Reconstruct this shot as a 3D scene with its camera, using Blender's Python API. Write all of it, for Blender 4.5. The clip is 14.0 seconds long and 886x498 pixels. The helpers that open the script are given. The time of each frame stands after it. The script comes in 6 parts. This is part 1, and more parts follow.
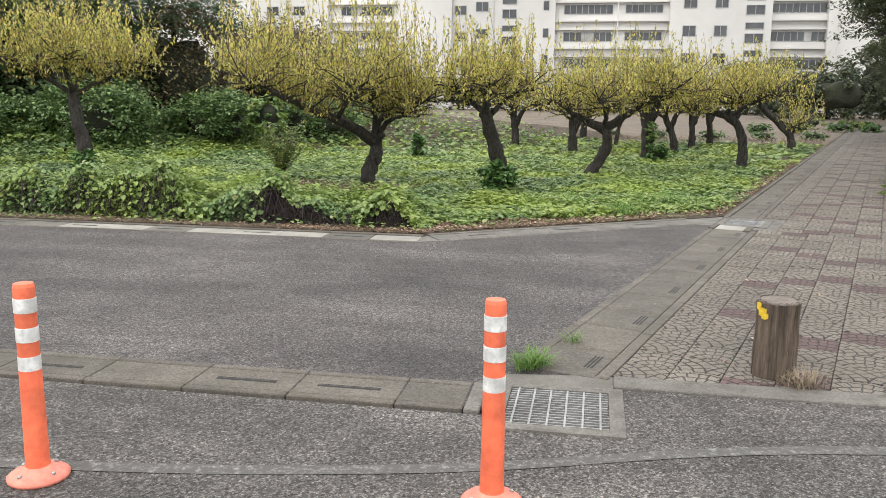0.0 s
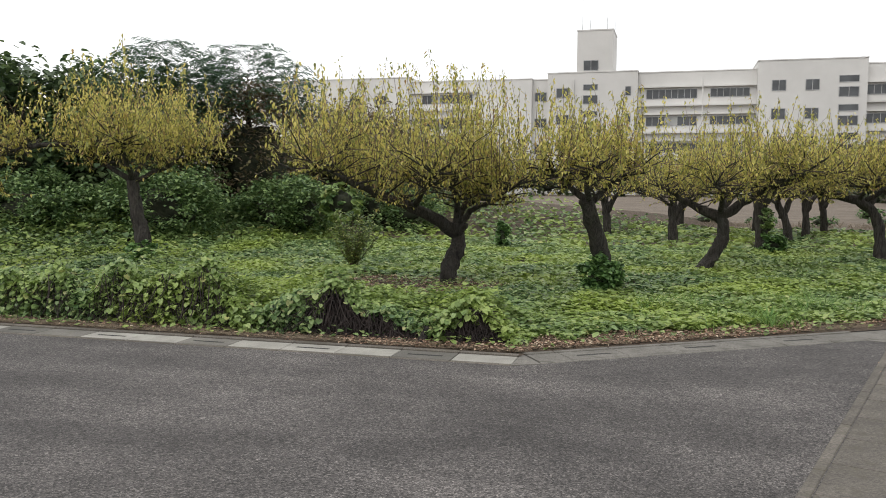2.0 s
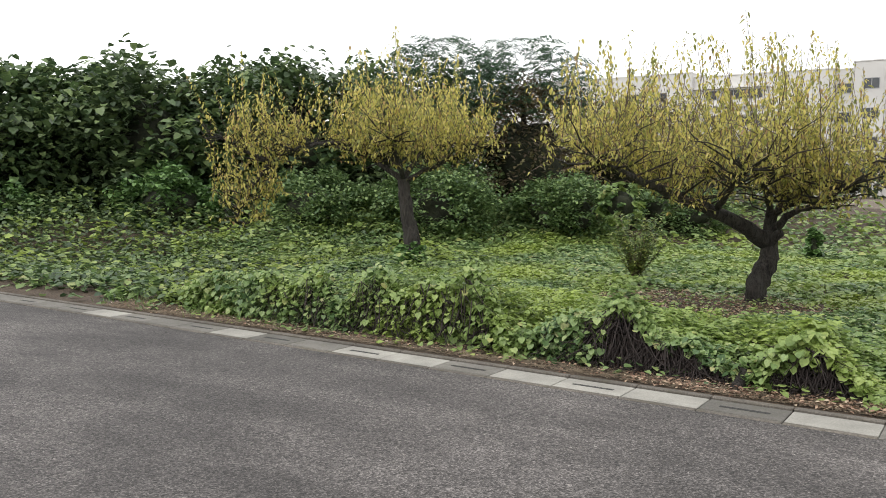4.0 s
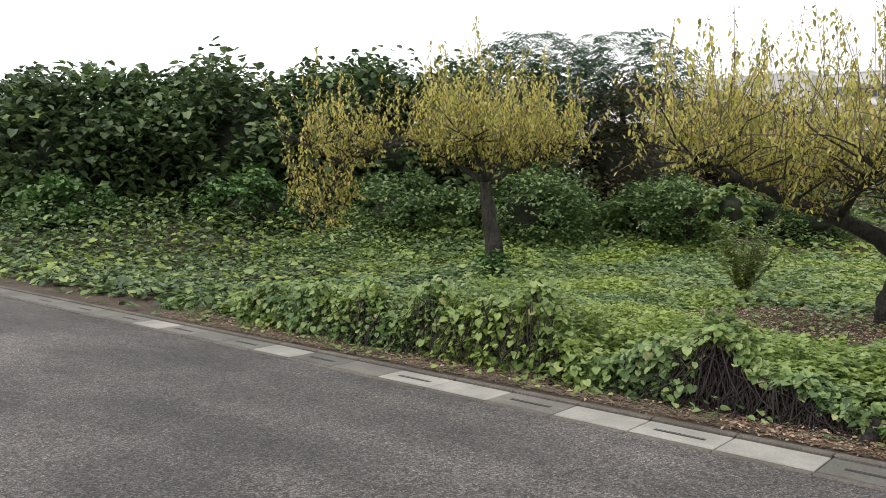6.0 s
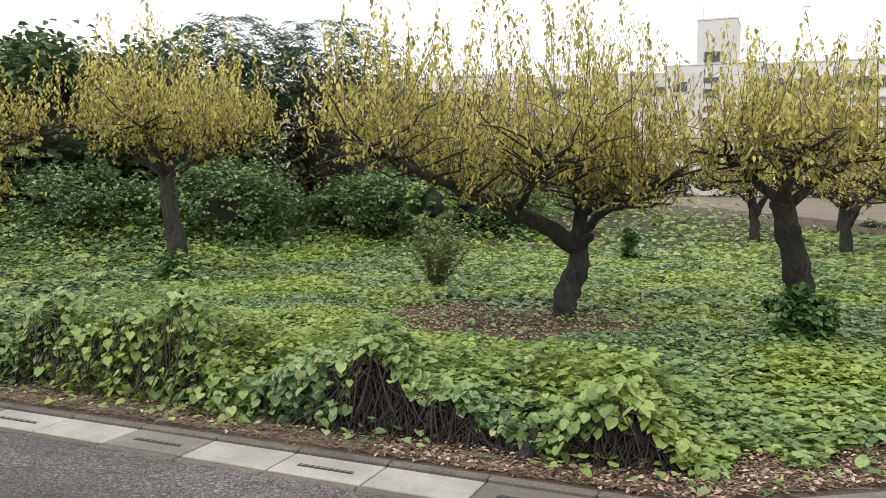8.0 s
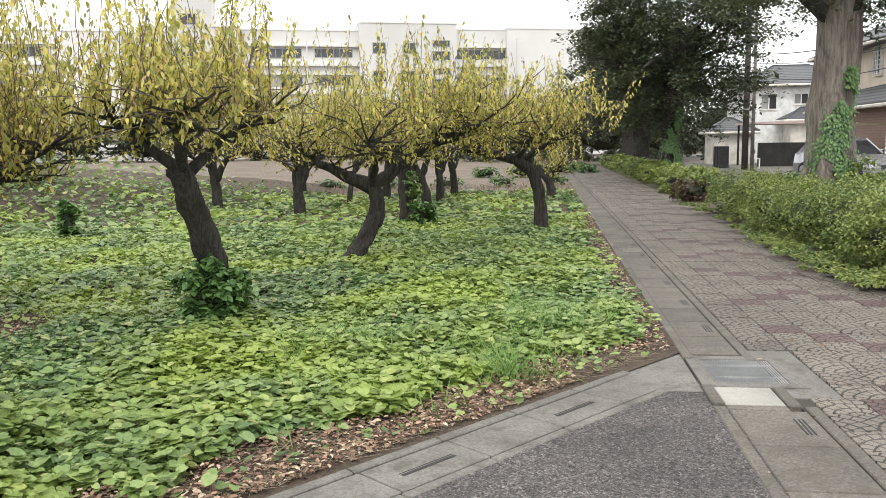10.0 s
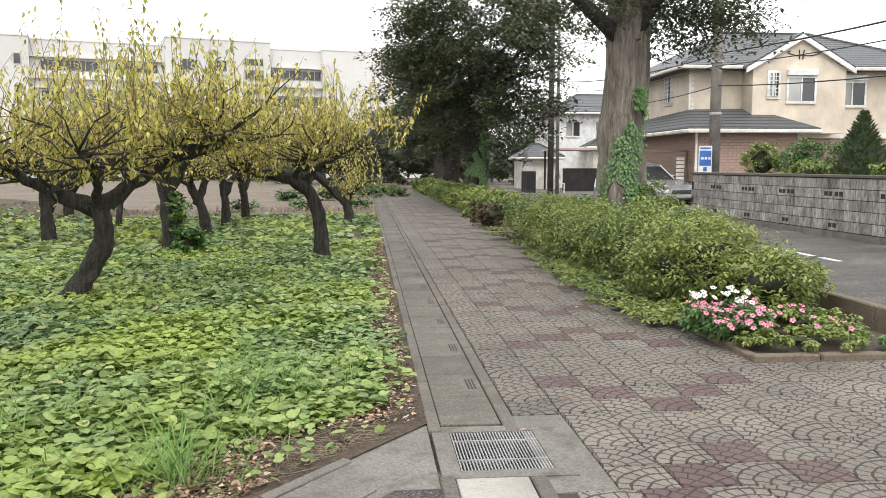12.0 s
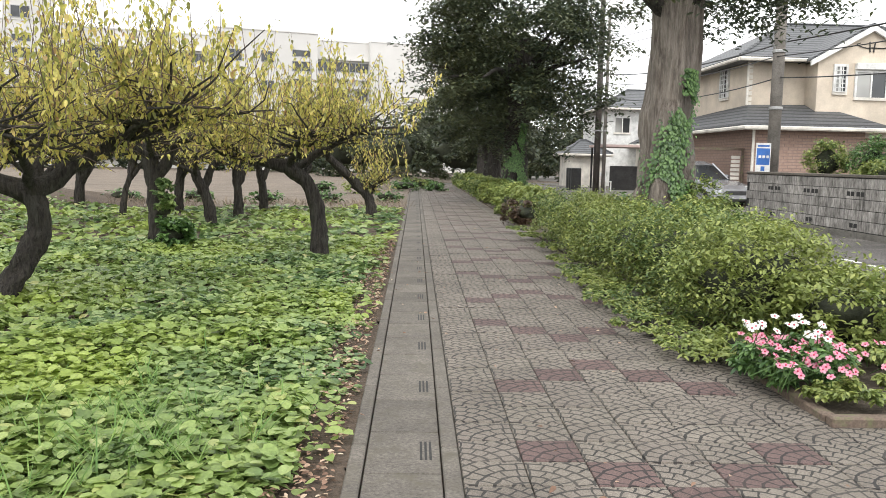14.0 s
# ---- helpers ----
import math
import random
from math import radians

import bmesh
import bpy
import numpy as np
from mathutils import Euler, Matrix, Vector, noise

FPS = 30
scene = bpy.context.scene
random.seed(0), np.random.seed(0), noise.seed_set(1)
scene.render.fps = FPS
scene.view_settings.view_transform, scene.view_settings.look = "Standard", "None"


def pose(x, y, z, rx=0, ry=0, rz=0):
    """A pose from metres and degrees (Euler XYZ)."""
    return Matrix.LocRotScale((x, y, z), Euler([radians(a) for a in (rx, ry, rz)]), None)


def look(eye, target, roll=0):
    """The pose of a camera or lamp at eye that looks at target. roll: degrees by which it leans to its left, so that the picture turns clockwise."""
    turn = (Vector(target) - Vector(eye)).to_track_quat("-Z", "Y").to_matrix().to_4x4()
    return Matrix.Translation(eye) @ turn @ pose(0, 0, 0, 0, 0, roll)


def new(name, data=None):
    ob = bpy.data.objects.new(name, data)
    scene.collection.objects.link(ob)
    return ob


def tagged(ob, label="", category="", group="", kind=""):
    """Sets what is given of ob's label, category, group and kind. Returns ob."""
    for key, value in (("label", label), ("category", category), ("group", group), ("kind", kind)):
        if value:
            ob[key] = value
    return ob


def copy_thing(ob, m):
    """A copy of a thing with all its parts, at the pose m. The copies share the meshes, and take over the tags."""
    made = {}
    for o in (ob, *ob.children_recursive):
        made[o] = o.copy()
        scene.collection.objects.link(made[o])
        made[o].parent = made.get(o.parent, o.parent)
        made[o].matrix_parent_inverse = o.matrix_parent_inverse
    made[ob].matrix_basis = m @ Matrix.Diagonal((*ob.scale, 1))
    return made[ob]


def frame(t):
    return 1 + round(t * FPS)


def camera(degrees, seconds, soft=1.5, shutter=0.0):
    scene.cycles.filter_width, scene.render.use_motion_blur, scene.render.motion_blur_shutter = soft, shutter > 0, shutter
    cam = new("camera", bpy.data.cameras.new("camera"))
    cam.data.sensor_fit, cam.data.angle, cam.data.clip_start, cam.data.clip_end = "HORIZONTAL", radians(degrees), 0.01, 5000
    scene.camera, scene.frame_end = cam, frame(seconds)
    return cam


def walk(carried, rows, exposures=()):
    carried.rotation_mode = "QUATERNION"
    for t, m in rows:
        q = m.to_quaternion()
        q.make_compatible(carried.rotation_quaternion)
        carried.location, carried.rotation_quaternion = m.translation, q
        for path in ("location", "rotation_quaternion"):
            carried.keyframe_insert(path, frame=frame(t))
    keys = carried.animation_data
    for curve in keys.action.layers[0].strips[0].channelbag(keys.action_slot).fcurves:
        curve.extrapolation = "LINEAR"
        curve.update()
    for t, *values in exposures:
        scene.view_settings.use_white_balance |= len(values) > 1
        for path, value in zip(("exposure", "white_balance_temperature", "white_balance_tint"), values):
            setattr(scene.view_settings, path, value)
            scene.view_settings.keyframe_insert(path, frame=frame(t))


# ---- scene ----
cam = camera(56.0, 14.0, soft=0.75)
PATH = [
    (0, (0.135, 0.428, 1.559), (-0.214, 2.363, 1.197), 0.6),
    (0.5, (0.006, 0.919, 1.581), (-0.343, 2.87, 1.317), 0.3),
    (1, (-0.084, 1.35, 1.567), (-0.441, 3.309, 1.372), 0.7),
    (1.5, (-0.249, 1.839, 1.553), (-0.629, 3.795, 1.376), 0.9),
    (2, (-0.413, 2.296, 1.54), (-0.951, 4.215, 1.378), 0.2),
    (2.5, (-0.631, 2.718, 1.516), (-1.315, 4.591, 1.371), -0.1),
    (3, (-0.8, 3.061, 1.487), (-1.596, 4.891, 1.351), -0.6),
    (3.5, (-0.98, 3.401, 1.465), (-2.001, 5.109, 1.266), -0.1),
    (4, (-1.144, 3.685, 1.5), (-2.265, 5.333, 1.339), 0.2),
    (4.2, (-1.192, 3.774, 1.491), (-2.399, 5.362, 1.346), 0.0),
    (5.2, (-1.36, 4.3, 1.475), (-2.722, 5.757, 1.33), 0.1),
    (6.3, (-1.47, 4.863, 1.468), (-2.719, 6.417, 1.311), 0.1),
    (6.5, (-1.464, 4.975, 1.47), (-2.632, 6.59, 1.303), 0.2),
    (7, (-1.51, 5.272, 1.464), (-2.564, 6.963, 1.294), 0.6),
    (7.5, (-1.531, 5.463, 1.481), (-2.496, 7.207, 1.321), 0.3),
    (8, (-1.457, 5.705, 1.461), (-2.235, 7.54, 1.299), 0.2),
    (8.5, (-1.315, 5.924, 1.45), (-1.811, 7.85, 1.234), 0.6),
    (9, (-1.192, 6.184, 1.465), (-1.425, 8.159, 1.251), 0.2),
    (9.2, (-1.13, 6.295, 1.472), (-1.24, 8.279, 1.238), -0.1),
    (11.3, (-0.066, 7.465, 1.413), (0.69, 9.302, 1.183), -0.6),
    (11.5, (0.023, 7.595, 1.391), (0.78, 9.433, 1.169), -0.5),
    (12, (0.265, 7.911, 1.384), (1.036, 9.746, 1.187), 0.1),
    (12.5, (0.521, 8.209, 1.36), (1.283, 10.049, 1.168), 0.3),
    (13, (0.744, 8.541, 1.333), (1.5, 10.381, 1.126), 0.7),
    (13.5, (1.014, 8.872, 1.314), (1.749, 10.721, 1.111), 0.9),
    (14, (1.272, 9.166, 1.307), (1.936, 11.041, 1.099), 1.3),
]
walk(cam, [(t, look(eye, target, roll)) for t, eye, target, roll in PATH], [(0, 0.92), (0.5, 0.92), (1, 0.65), (1.5, 0.42), (2.5, 0.3), (3, 0.22), (3.5, 0.42), (4, 0.65), (6.5, 0.52), (7.5, 0.76), (8, 0.76), (9, 0.98), (11.5, 1.05), (12.5, 1.05), (14, 1.08)])

# ---- light ----
world = bpy.data.worlds.new("overcast")
scene.world = world
world.use_nodes = True
wn, wl = world.node_tree.nodes, world.node_tree.links
sky = wn.new("ShaderNodeTexSky")
sky.sky_type, sky.sun_disc = "NISHITA", False
sky.sun_elevation, sky.sun_rotation = radians(52), radians(200)
sky_low = wn.new("ShaderNodeMix")
sky_low.data_type = "RGBA"
sky_low.blend_type = "MULTIPLY"
sky_low.inputs[0].default_value = 1.0
sky_low.inputs[7].default_value = (0.1, 0.1, 0.1, 1)
cloud = wn.new("ShaderNodeTexNoise")
cloud.inputs["Scale"].default_value, cloud.inputs["Detail"].default_value = 2.2, 5
cramp = wn.new("ShaderNodeValToRGB")
cramp.color_ramp.elements[0].position, cramp.color_ramp.elements[0].color = 0.34, (0.79, 0.795, 0.8, 1)
cramp.color_ramp.elements[1].position, cramp.color_ramp.elements[1].color = 0.65, (1.12, 1.12, 1.12, 1)
wmix = wn.new("ShaderNodeMix")
wmix.data_type = "RGBA"
wmix.inputs[0].default_value = 0.93
wl.new(sky.outputs[0], sky_low.inputs[6])
wl.new(cloud.outputs["Fac"], cramp.inputs[0])
wl.new(sky_low.outputs[2], wmix.inputs[6])
wl.new(cramp.outputs[0], wmix.inputs[7])
wl.new(wmix.outputs[2], wn["Background"].inputs[0])
wn["Background"].inputs[1].default_value = 1.07

sun = new("sun", bpy.data.lights.new("sun", "SUN"))
sun.data.energy, sun.data.angle, sun.data.color = 0.8, radians(25), (1.0, 0.97, 0.92)
sun.matrix_world = look((0, 0, 30), (9, 22, 0))


# ---- materials ----
def material(name, rough=0.8, metal=0.0):
    m = bpy.data.materials.new(name)
    m.use_nodes = True
    b = m.node_tree.nodes["Principled BSDF"]
    b.inputs["Roughness"].default_value, b.inputs["Metallic"].default_value = rough, metal
    return m, m.node_tree.nodes, m.node_tree.links, b


def position(n):
    return n.new("ShaderNodeNewGeometry").outputs["Position"]


def noise_node(n, l, vec, scale, detail=4, rough=0.6):
    t = n.new("ShaderNodeTexNoise")
    t.inputs["Scale"].default_value, t.inputs["Detail"].default_value, t.inputs["Roughness"].default_value = scale, detail, rough
    if vec:
        l.new(vec, t.inputs["Vector"])
    return t.outputs["Fac"]


def ramp(n, l, fac, stops):
    r = n.new("ShaderNodeValToRGB")
    while len(r.color_ramp.elements) < len(stops):
        r.color_ramp.elements.new(0.5)
    for e, (p, c) in zip(r.color_ramp.elements, stops):
        e.position, e.color = p, (*c, 1)
    l.new(fac, r.inputs[0])
    return r.outputs[0]


def mixed(n, l, fac, a, b, how="MIX"):
    m = n.new("ShaderNodeMix")
    m.data_type, m.blend_type = "RGBA", how
    for i, v in ((0, fac), (6, a), (7, b)):
        if hasattr(v, "is_linked"):
            l.new(v, m.inputs[i])
        else:
            m.inputs[i].default_value = v if i == 0 else (*v, 1)
    return m.outputs[2]


def maths(n, l, op, a, b=0.0):
    m = n.new("ShaderNodeMath")
    m.operation = op
    for i, v in ((0, a), (1, b)):
        if hasattr(v, "is_linked"):
            l.new(v, m.inputs[i])
        else:
            m.inputs[i].default_value = v
    return m.outputs[0]


def bump(n, l, b, height, strength, dist):
    k = n.new("ShaderNodeBump")
    k.inputs["Strength"].default_value, k.inputs["Distance"].default_value = strength, dist
    l.new(height, k.inputs["Height"])
    l.new(k.outputs[0], b.inputs["Normal"])


def surface(name, dark, light, fine=40.0, coarse=1.5, rough=0.85, metal=0.0, relief=0.3, dist=0.01, vary=0.0, stain=None, stretch=1.0):
    """Grain at one scale and stains at another; vary: from piece to piece."""
    m, n, l, b = material(name, rough, metal)
    pos = position(n)
    if stretch != 1.0:
        mp = n.new("ShaderNodeMapping")
        mp.inputs["Scale"].default_value = (1, 1, stretch)
        l.new(pos, mp.inputs["Vector"])
        pos = mp.outputs[0]
    f = noise_node(n, l, pos, fine, 4, 0.7)
    c = noise_node(n, l, pos, coarse, 5, 0.6)
    col = ramp(n, l, f, [(0.3, dark), (0.7, light)])
    tone = ramp(n, l, c, [(0.3, (0.68, 0.68, 0.68)), (0.7, (1.15, 1.15, 1.15))])
    col = mixed(n, l, 1.0, col, tone, "MULTIPLY")
    if stain:
        k = noise_node(n, l, pos, coarse * 2.7, 6, 0.7)
        col = mixed(n, l, ramp(n, l, k, [(0.5, (0, 0, 0)), (0.68, (1, 1, 1))]), col, stain)
    if vary:
        r = n.new("ShaderNodeObjectInfo").outputs["Random"]
        v = ramp(n, l, r, [(0.0, (1 - vary,) * 3), (1.0, (1 + vary,) * 3)])
        col = mixed(n, l, 1.0, col, v, "MULTIPLY")
    l.new(col, b.inputs["Base Color"])
    if relief:
        bump(n, l, b, f, relief, dist)
    return m


def leaf_material(name, stops, rough=0.5, through_light=0.35, patch=None):
    """Leaf by leaf colour from stops; patch: a second tint in broad patches."""
    m, n, l, b = material(name, rough)
    g = n.new("ShaderNodeNewGeometry")
    col = ramp(n, l, g.outputs["Random Per Island"], stops)
    if patch:
        k = noise_node(n, l, g.outputs["Position"], 0.55, 4, 0.6)
        k = ramp(n, l, k, [(0.42, (0, 0, 0)), (0.62, (1, 1, 1))])
        col = mixed(n, l, k, col, mixed(n, l, 0.62, col, patch))
    f = noise_node(n, l, g.outputs["Position"], 60, 2)
    col = mixed(n, l, 1.0, col, ramp(n, l, f, [(0.3, (0.8, 0.8, 0.8)), (0.7, (1.15, 1.15, 1.15))]), "MULTIPLY")
    l.new(col, b.inputs["Base Color"])
    t = n.new("ShaderNodeBsdfTranslucent")
    l.new(col, t.inputs["Color"])
    mix = n.new("ShaderNodeMixShader")
    mix.inputs[0].default_value = through_light
    l.new(b.outputs[0], mix.inputs[1])
    l.new(t.outputs[0], mix.inputs[2])
    l.new(mix.outputs[0], n["Material Output"].inputs[0])
    return m


# the path's own frame: s metres along it, l metres to its right
PATH_YAW = 17.5
PX, PY = 1.82, 11.82
PSIN, PCOS = math.sin(radians(PATH_YAW)), math.cos(radians(PATH_YAW))


def on_path(s, l, z=0.0):
    return Vector((PX + s * PSIN + l * PCOS, PY + s * PCOS - l * PSIN, z))


def path_pose(s, l, z=0.0, rz=0.0):
    return Matrix.Translation(on_path(s, l, z)) @ pose(0, 0, 0, 0, 0, rz - PATH_YAW)


def asphalt_material(name, dark, light, speck):
    m, n, l, b = material(name, 0.8)
    pos = position(n)
    v = n.new("ShaderNodeTexVoronoi")
    v.inputs["Scale"].default_value = 120
    l.new(pos, v.inputs["Vector"])
    stone = ramp(n, l, v.outputs["Color"], [(0.15, dark), (0.6, light), (0.95, speck)])
    big = n.new("ShaderNodeTexVoronoi")
    big.inputs["Scale"].default_value = 72
    l.new(pos, big.inputs["Vector"])
    stone = mixed(n, l, 1.0, stone, ramp(n, l, big.outputs["Color"], [(0.2, (0.45, 0.44, 0.44)), (0.4, (1.0, 0.99, 0.99)), (0.82, (1.15, 1.15, 1.15)), (0.92, (1.75, 1.74, 1.72))]), "MULTIPLY")
    mp = n.new("ShaderNodeMapping")
    mp.inputs["Scale"].default_value = (0.4, 1, 1)
    l.new(pos, mp.inputs["Vector"])
    w = noise_node(n, l, mp.outputs[0], 1.1, 7, 0.7)
    stone = mixed(n, l, 1.0, stone, ramp(n, l, w, [(0.38, (0.74, 0.73, 0.73)), (0.5, (1.04, 1.03, 1.03)), (0.62, (1.36, 1.35, 1.35))]), "MULTIPLY")
    c = noise_node(n, l, pos, 0.45, 6, 0.65)
    col = mixed(n, l, 1.0, stone, ramp(n, l, c, [(0.32, (0.58, 0.57, 0.57)), (0.5, (0.95, 0.94, 0.93)), (0.7, (1.4, 1.39, 1.37))]), "MULTIPLY")
    l.new(col, b.inputs["Base Color"])
    bump(n, l, b, v.outputs["Distance"], 0.7, 0.006)
    return m


M_ASPHALT = asphalt_material("asphalt", (0.03, 0.027, 0.026), (0.078, 0.072, 0.069), (0.18, 0.168, 0.16))
M_ASPHALT_OLD = asphalt_material("asphalt_worn", (0.034, 0.031, 0.029), (0.092, 0.086, 0.079), (0.23, 0.218, 0.202))
M_LID_DARK = surface("concrete_lid_dark", (0.06, 0.053, 0.045), (0.178, 0.158, 0.134), 70, 2.5, 0.9, relief=0.25, dist=0.004, vary=0.14, stain=(0.085, 0.076, 0.056))
M_LID_PALE = surface("concrete_lid_pale", (0.25, 0.24, 0.212), (0.36, 0.345, 0.308), 90, 2.5, 0.9, relief=0.2, dist=0.004, vary=0.06)
M_LID_MID = surface("concrete_lid_grey", (0.1, 0.094, 0.083), (0.19, 0.178, 0.157), 90, 2.5, 0.9, relief=0.25, dist=0.004, vary=0.2, stain=(0.11, 0.105, 0.085))
M_CONCRETE = surface("concrete", (0.1, 0.094, 0.083), (0.225, 0.21, 0.186), 70, 2.2, 0.9, relief=0.3, dist=0.006, stain=(0.085, 0.08, 0.066))
# near-black colour that paints the shade in gaps, slots and pits
M_GAP_SHADE = surface("painted_gap_shade", (0.015, 0.015, 0.015), (0.03, 0.03, 0.028), 30, 2)
M_SOIL = surface("leafy_soil", (0.035, 0.025, 0.017), (0.14, 0.1, 0.068), 45, 1.4, 0.95, relief=0.9, dist=0.03)
M_FIELD = surface("field_soil", (0.11, 0.085, 0.062), (0.235, 0.192, 0.15), 9, 0.5, 0.95, relief=0.9, dist=0.08)
M_BARK = surface("plum_bark", (0.004, 0.0035, 0.003), (0.082, 0.07, 0.06), 38, 6, 0.95, relief=1.0, dist=0.07, stain=(0.07, 0.066, 0.056), stretch=0.16)
M_BARK_BIG = surface("pale_flaking_bark", (0.085, 0.07, 0.058), (0.32, 0.28, 0.24), 26, 4.5, 0.9, relief=1.0, dist=0.05, stain=(0.075, 0.055, 0.042), stretch=0.12)
M_TWIG = surface("twig_bark", (0.075, 0.048, 0.036), (0.18, 0.13, 0.1), 60, 5, 0.8, relief=0.2)
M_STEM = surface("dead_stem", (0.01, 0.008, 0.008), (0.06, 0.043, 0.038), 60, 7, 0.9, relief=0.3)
M_STRAW = surface("straw", (0.13, 0.1, 0.065), (0.36, 0.285, 0.2), 60, 7, 0.9, relief=0.2)
M_PLUM = leaf_material("plum_leaves", [(0.0, (0.2, 0.22, 0.07)), (0.3, (0.42, 0.41, 0.11)), (0.65, (0.61, 0.545, 0.155)), (0.9, (0.73, 0.62, 0.19)), (1.0, (0.38, 0.24, 0.12))], 0.55, 0.47)
M_VINE = leaf_material("vine_leaves", [(0.0, (0.055, 0.112, 0.041)), (0.4, (0.15, 0.238, 0.086)), (0.8, (0.258, 0.358, 0.138)), (0.96, (0.35, 0.43, 0.178)), (1.0, (0.42, 0.4, 0.18))], 0.46, 0.36, (0.4, 0.49, 0.085))
# lighter than M_IVY, with the lit slope's brightness in the colour
M_HEAP = leaf_material("creeper_heap_leaves", [(0.0, (0.05, 0.1, 0.035)), (0.5, (0.13, 0.21, 0.075)), (1.0, (0.26, 0.36, 0.13))], 0.5, 0.3)
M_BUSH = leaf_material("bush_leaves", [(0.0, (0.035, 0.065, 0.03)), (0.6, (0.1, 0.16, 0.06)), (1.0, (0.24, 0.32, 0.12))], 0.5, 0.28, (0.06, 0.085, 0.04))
M_RUSSET = leaf_material("russet_leaves", [(0.0, (0.08, 0.062, 0.042)), (0.6, (0.14, 0.105, 0.06)), (1.0, (0.2, 0.19, 0.08))], 0.6, 0.25)
M_FEATHER = leaf_material("feathery_leaves", [(0.0, (0.04, 0.085, 0.045)), (1.0, (0.08, 0.15, 0.08))], 0.5, 0.3)
M_DARKTREE = leaf_material("dark_tree_leaves", [(0.0, (0.036, 0.052, 0.035)), (0.7, (0.075, 0.1, 0.06)), (1.0, (0.15, 0.165, 0.075))], 0.5, 0.3, (0.11, 0.12, 0.05))
M_HEDGE = leaf_material("hedge_leaves", [(0.0, (0.045, 0.09, 0.03)), (0.55, (0.175, 0.245, 0.072)), (1.0, (0.4, 0.43, 0.13))], 0.45, 0.32, (0.28, 0.32, 0.08))
M_IVY = leaf_material("ivy_leaves", [(0.0, (0.04, 0.09, 0.03)), (1.0, (0.16, 0.28, 0.08))], 0.45, 0.25)
M_GRASS = leaf_material("grass_blades", [(0.0, (0.08, 0.18, 0.035)), (1.0, (0.2, 0.31, 0.07))], 0.6, 0.3)
M_LITTER = leaf_material("fallen_leaves", [(0.0, (0.1, 0.055, 0.036)), (0.5, (0.3, 0.185, 0.125)), (0.85, (0.46, 0.33, 0.23)), (1.0, (0.55, 0.46, 0.34))], 0.8, 0.1)
# near-black green that paints deep shade inside the foliage
M_INNER_SHADE = surface("inner_foliage_shade", (0.014, 0.018, 0.01), (0.04, 0.045, 0.022), 8, 2, 0.9, relief=0.6, dist=0.05)
M_SCHOOL = surface("school_render", (0.63, 0.615, 0.59), (0.66, 0.645, 0.62), 1.2, 0.03, 0.9, relief=0.05)
M_FRAME = surface("aluminium_frame", (0.3, 0.3, 0.3), (0.42, 0.42, 0.42), 30, 3, 0.5, 0.3, relief=0)
M_ROOFMETAL = surface("dark_metal", (0.03, 0.03, 0.03), (0.07, 0.07, 0.07), 30, 3, 0.5, 0.5, relief=0)
M_WHITE = surface("white_paint", (0.68, 0.68, 0.66), (0.8, 0.8, 0.78), 30, 3, 0.6, relief=0.05)
M_GALV = surface("galvanised_steel", (0.3, 0.3, 0.3), (0.48, 0.48, 0.47), 80, 4, 0.5, 0.7, relief=0.1)


def glass_material(name, tone):
    m, n, l, b = material(name, 0.06)
    f = noise_node(n, l, position(n), 0.6, 2)
    l.new(ramp(n, l, f, [(0.35, tuple(0.5 * v for v in tone)), (0.65, tone)]), b.inputs["Base Color"])
    b.inputs["IOR"].default_value = 1.5
    return m


M_GLASS = glass_material("window_glass", (0.07, 0.075, 0.08))
M_CURTAIN = glass_material("window_glass_curtain", (0.4, 0.4, 0.38))


# ---- helpers of this scene ----
def mesh_object(name, bm, mat, parent=None, smooth=False):
    me = bpy.data.meshes.new(name)
    bmesh.ops.recalc_face_normals(bm, faces=bm.faces)
    bm.to_mesh(me)
    bm.free()
    if mat:
        me.materials.append(mat)
    if smooth:
        me.shade_smooth()
    ob = new(name, me)
    ob.parent = parent
    return ob


def part(name, bm, mat, parent, label="", smooth=False):
    ob = mesh_object(name, bm, mat, parent, smooth)
    return tagged(ob, label) if label else ob


def box(bm, x0, x1, y0, y1, z0, z1, bevel=0.0):
    r = bmesh.ops.create_cube(bm, size=1.0)
    for v in r["verts"]:
        v.co = Vector((x0 + (v.co.x + 0.5) * (x1 - x0), y0 + (v.co.y + 0.5) * (y1 - y0), z0 + (v.co.z + 0.5) * (z1 - z0)))
    if bevel:
        es = list({e for v in r["verts"] for e in v.link_edges})
        bmesh.ops.bevel(bm, geom=es, offset=bevel, segments=1, affect="EDGES")
    return r


def boxed(*a, **k):
    bm = bmesh.new()
    box(bm, *a, **k)
    return bm


def slab(bm, corners, z0, z1):
    """A prism over corners given in order."""
    lo = [bm.verts.new((x, y, z0)) for x, y in corners]
    hi = [bm.verts.new((x, y, z1)) for x, y in corners]
    bm.faces.new(hi)
    bm.faces.new(lo[::-1])
    for i in range(len(corners)):
        j = (i + 1) % len(corners)
        bm.faces.new((lo[i], lo[j], hi[j], hi[i]))


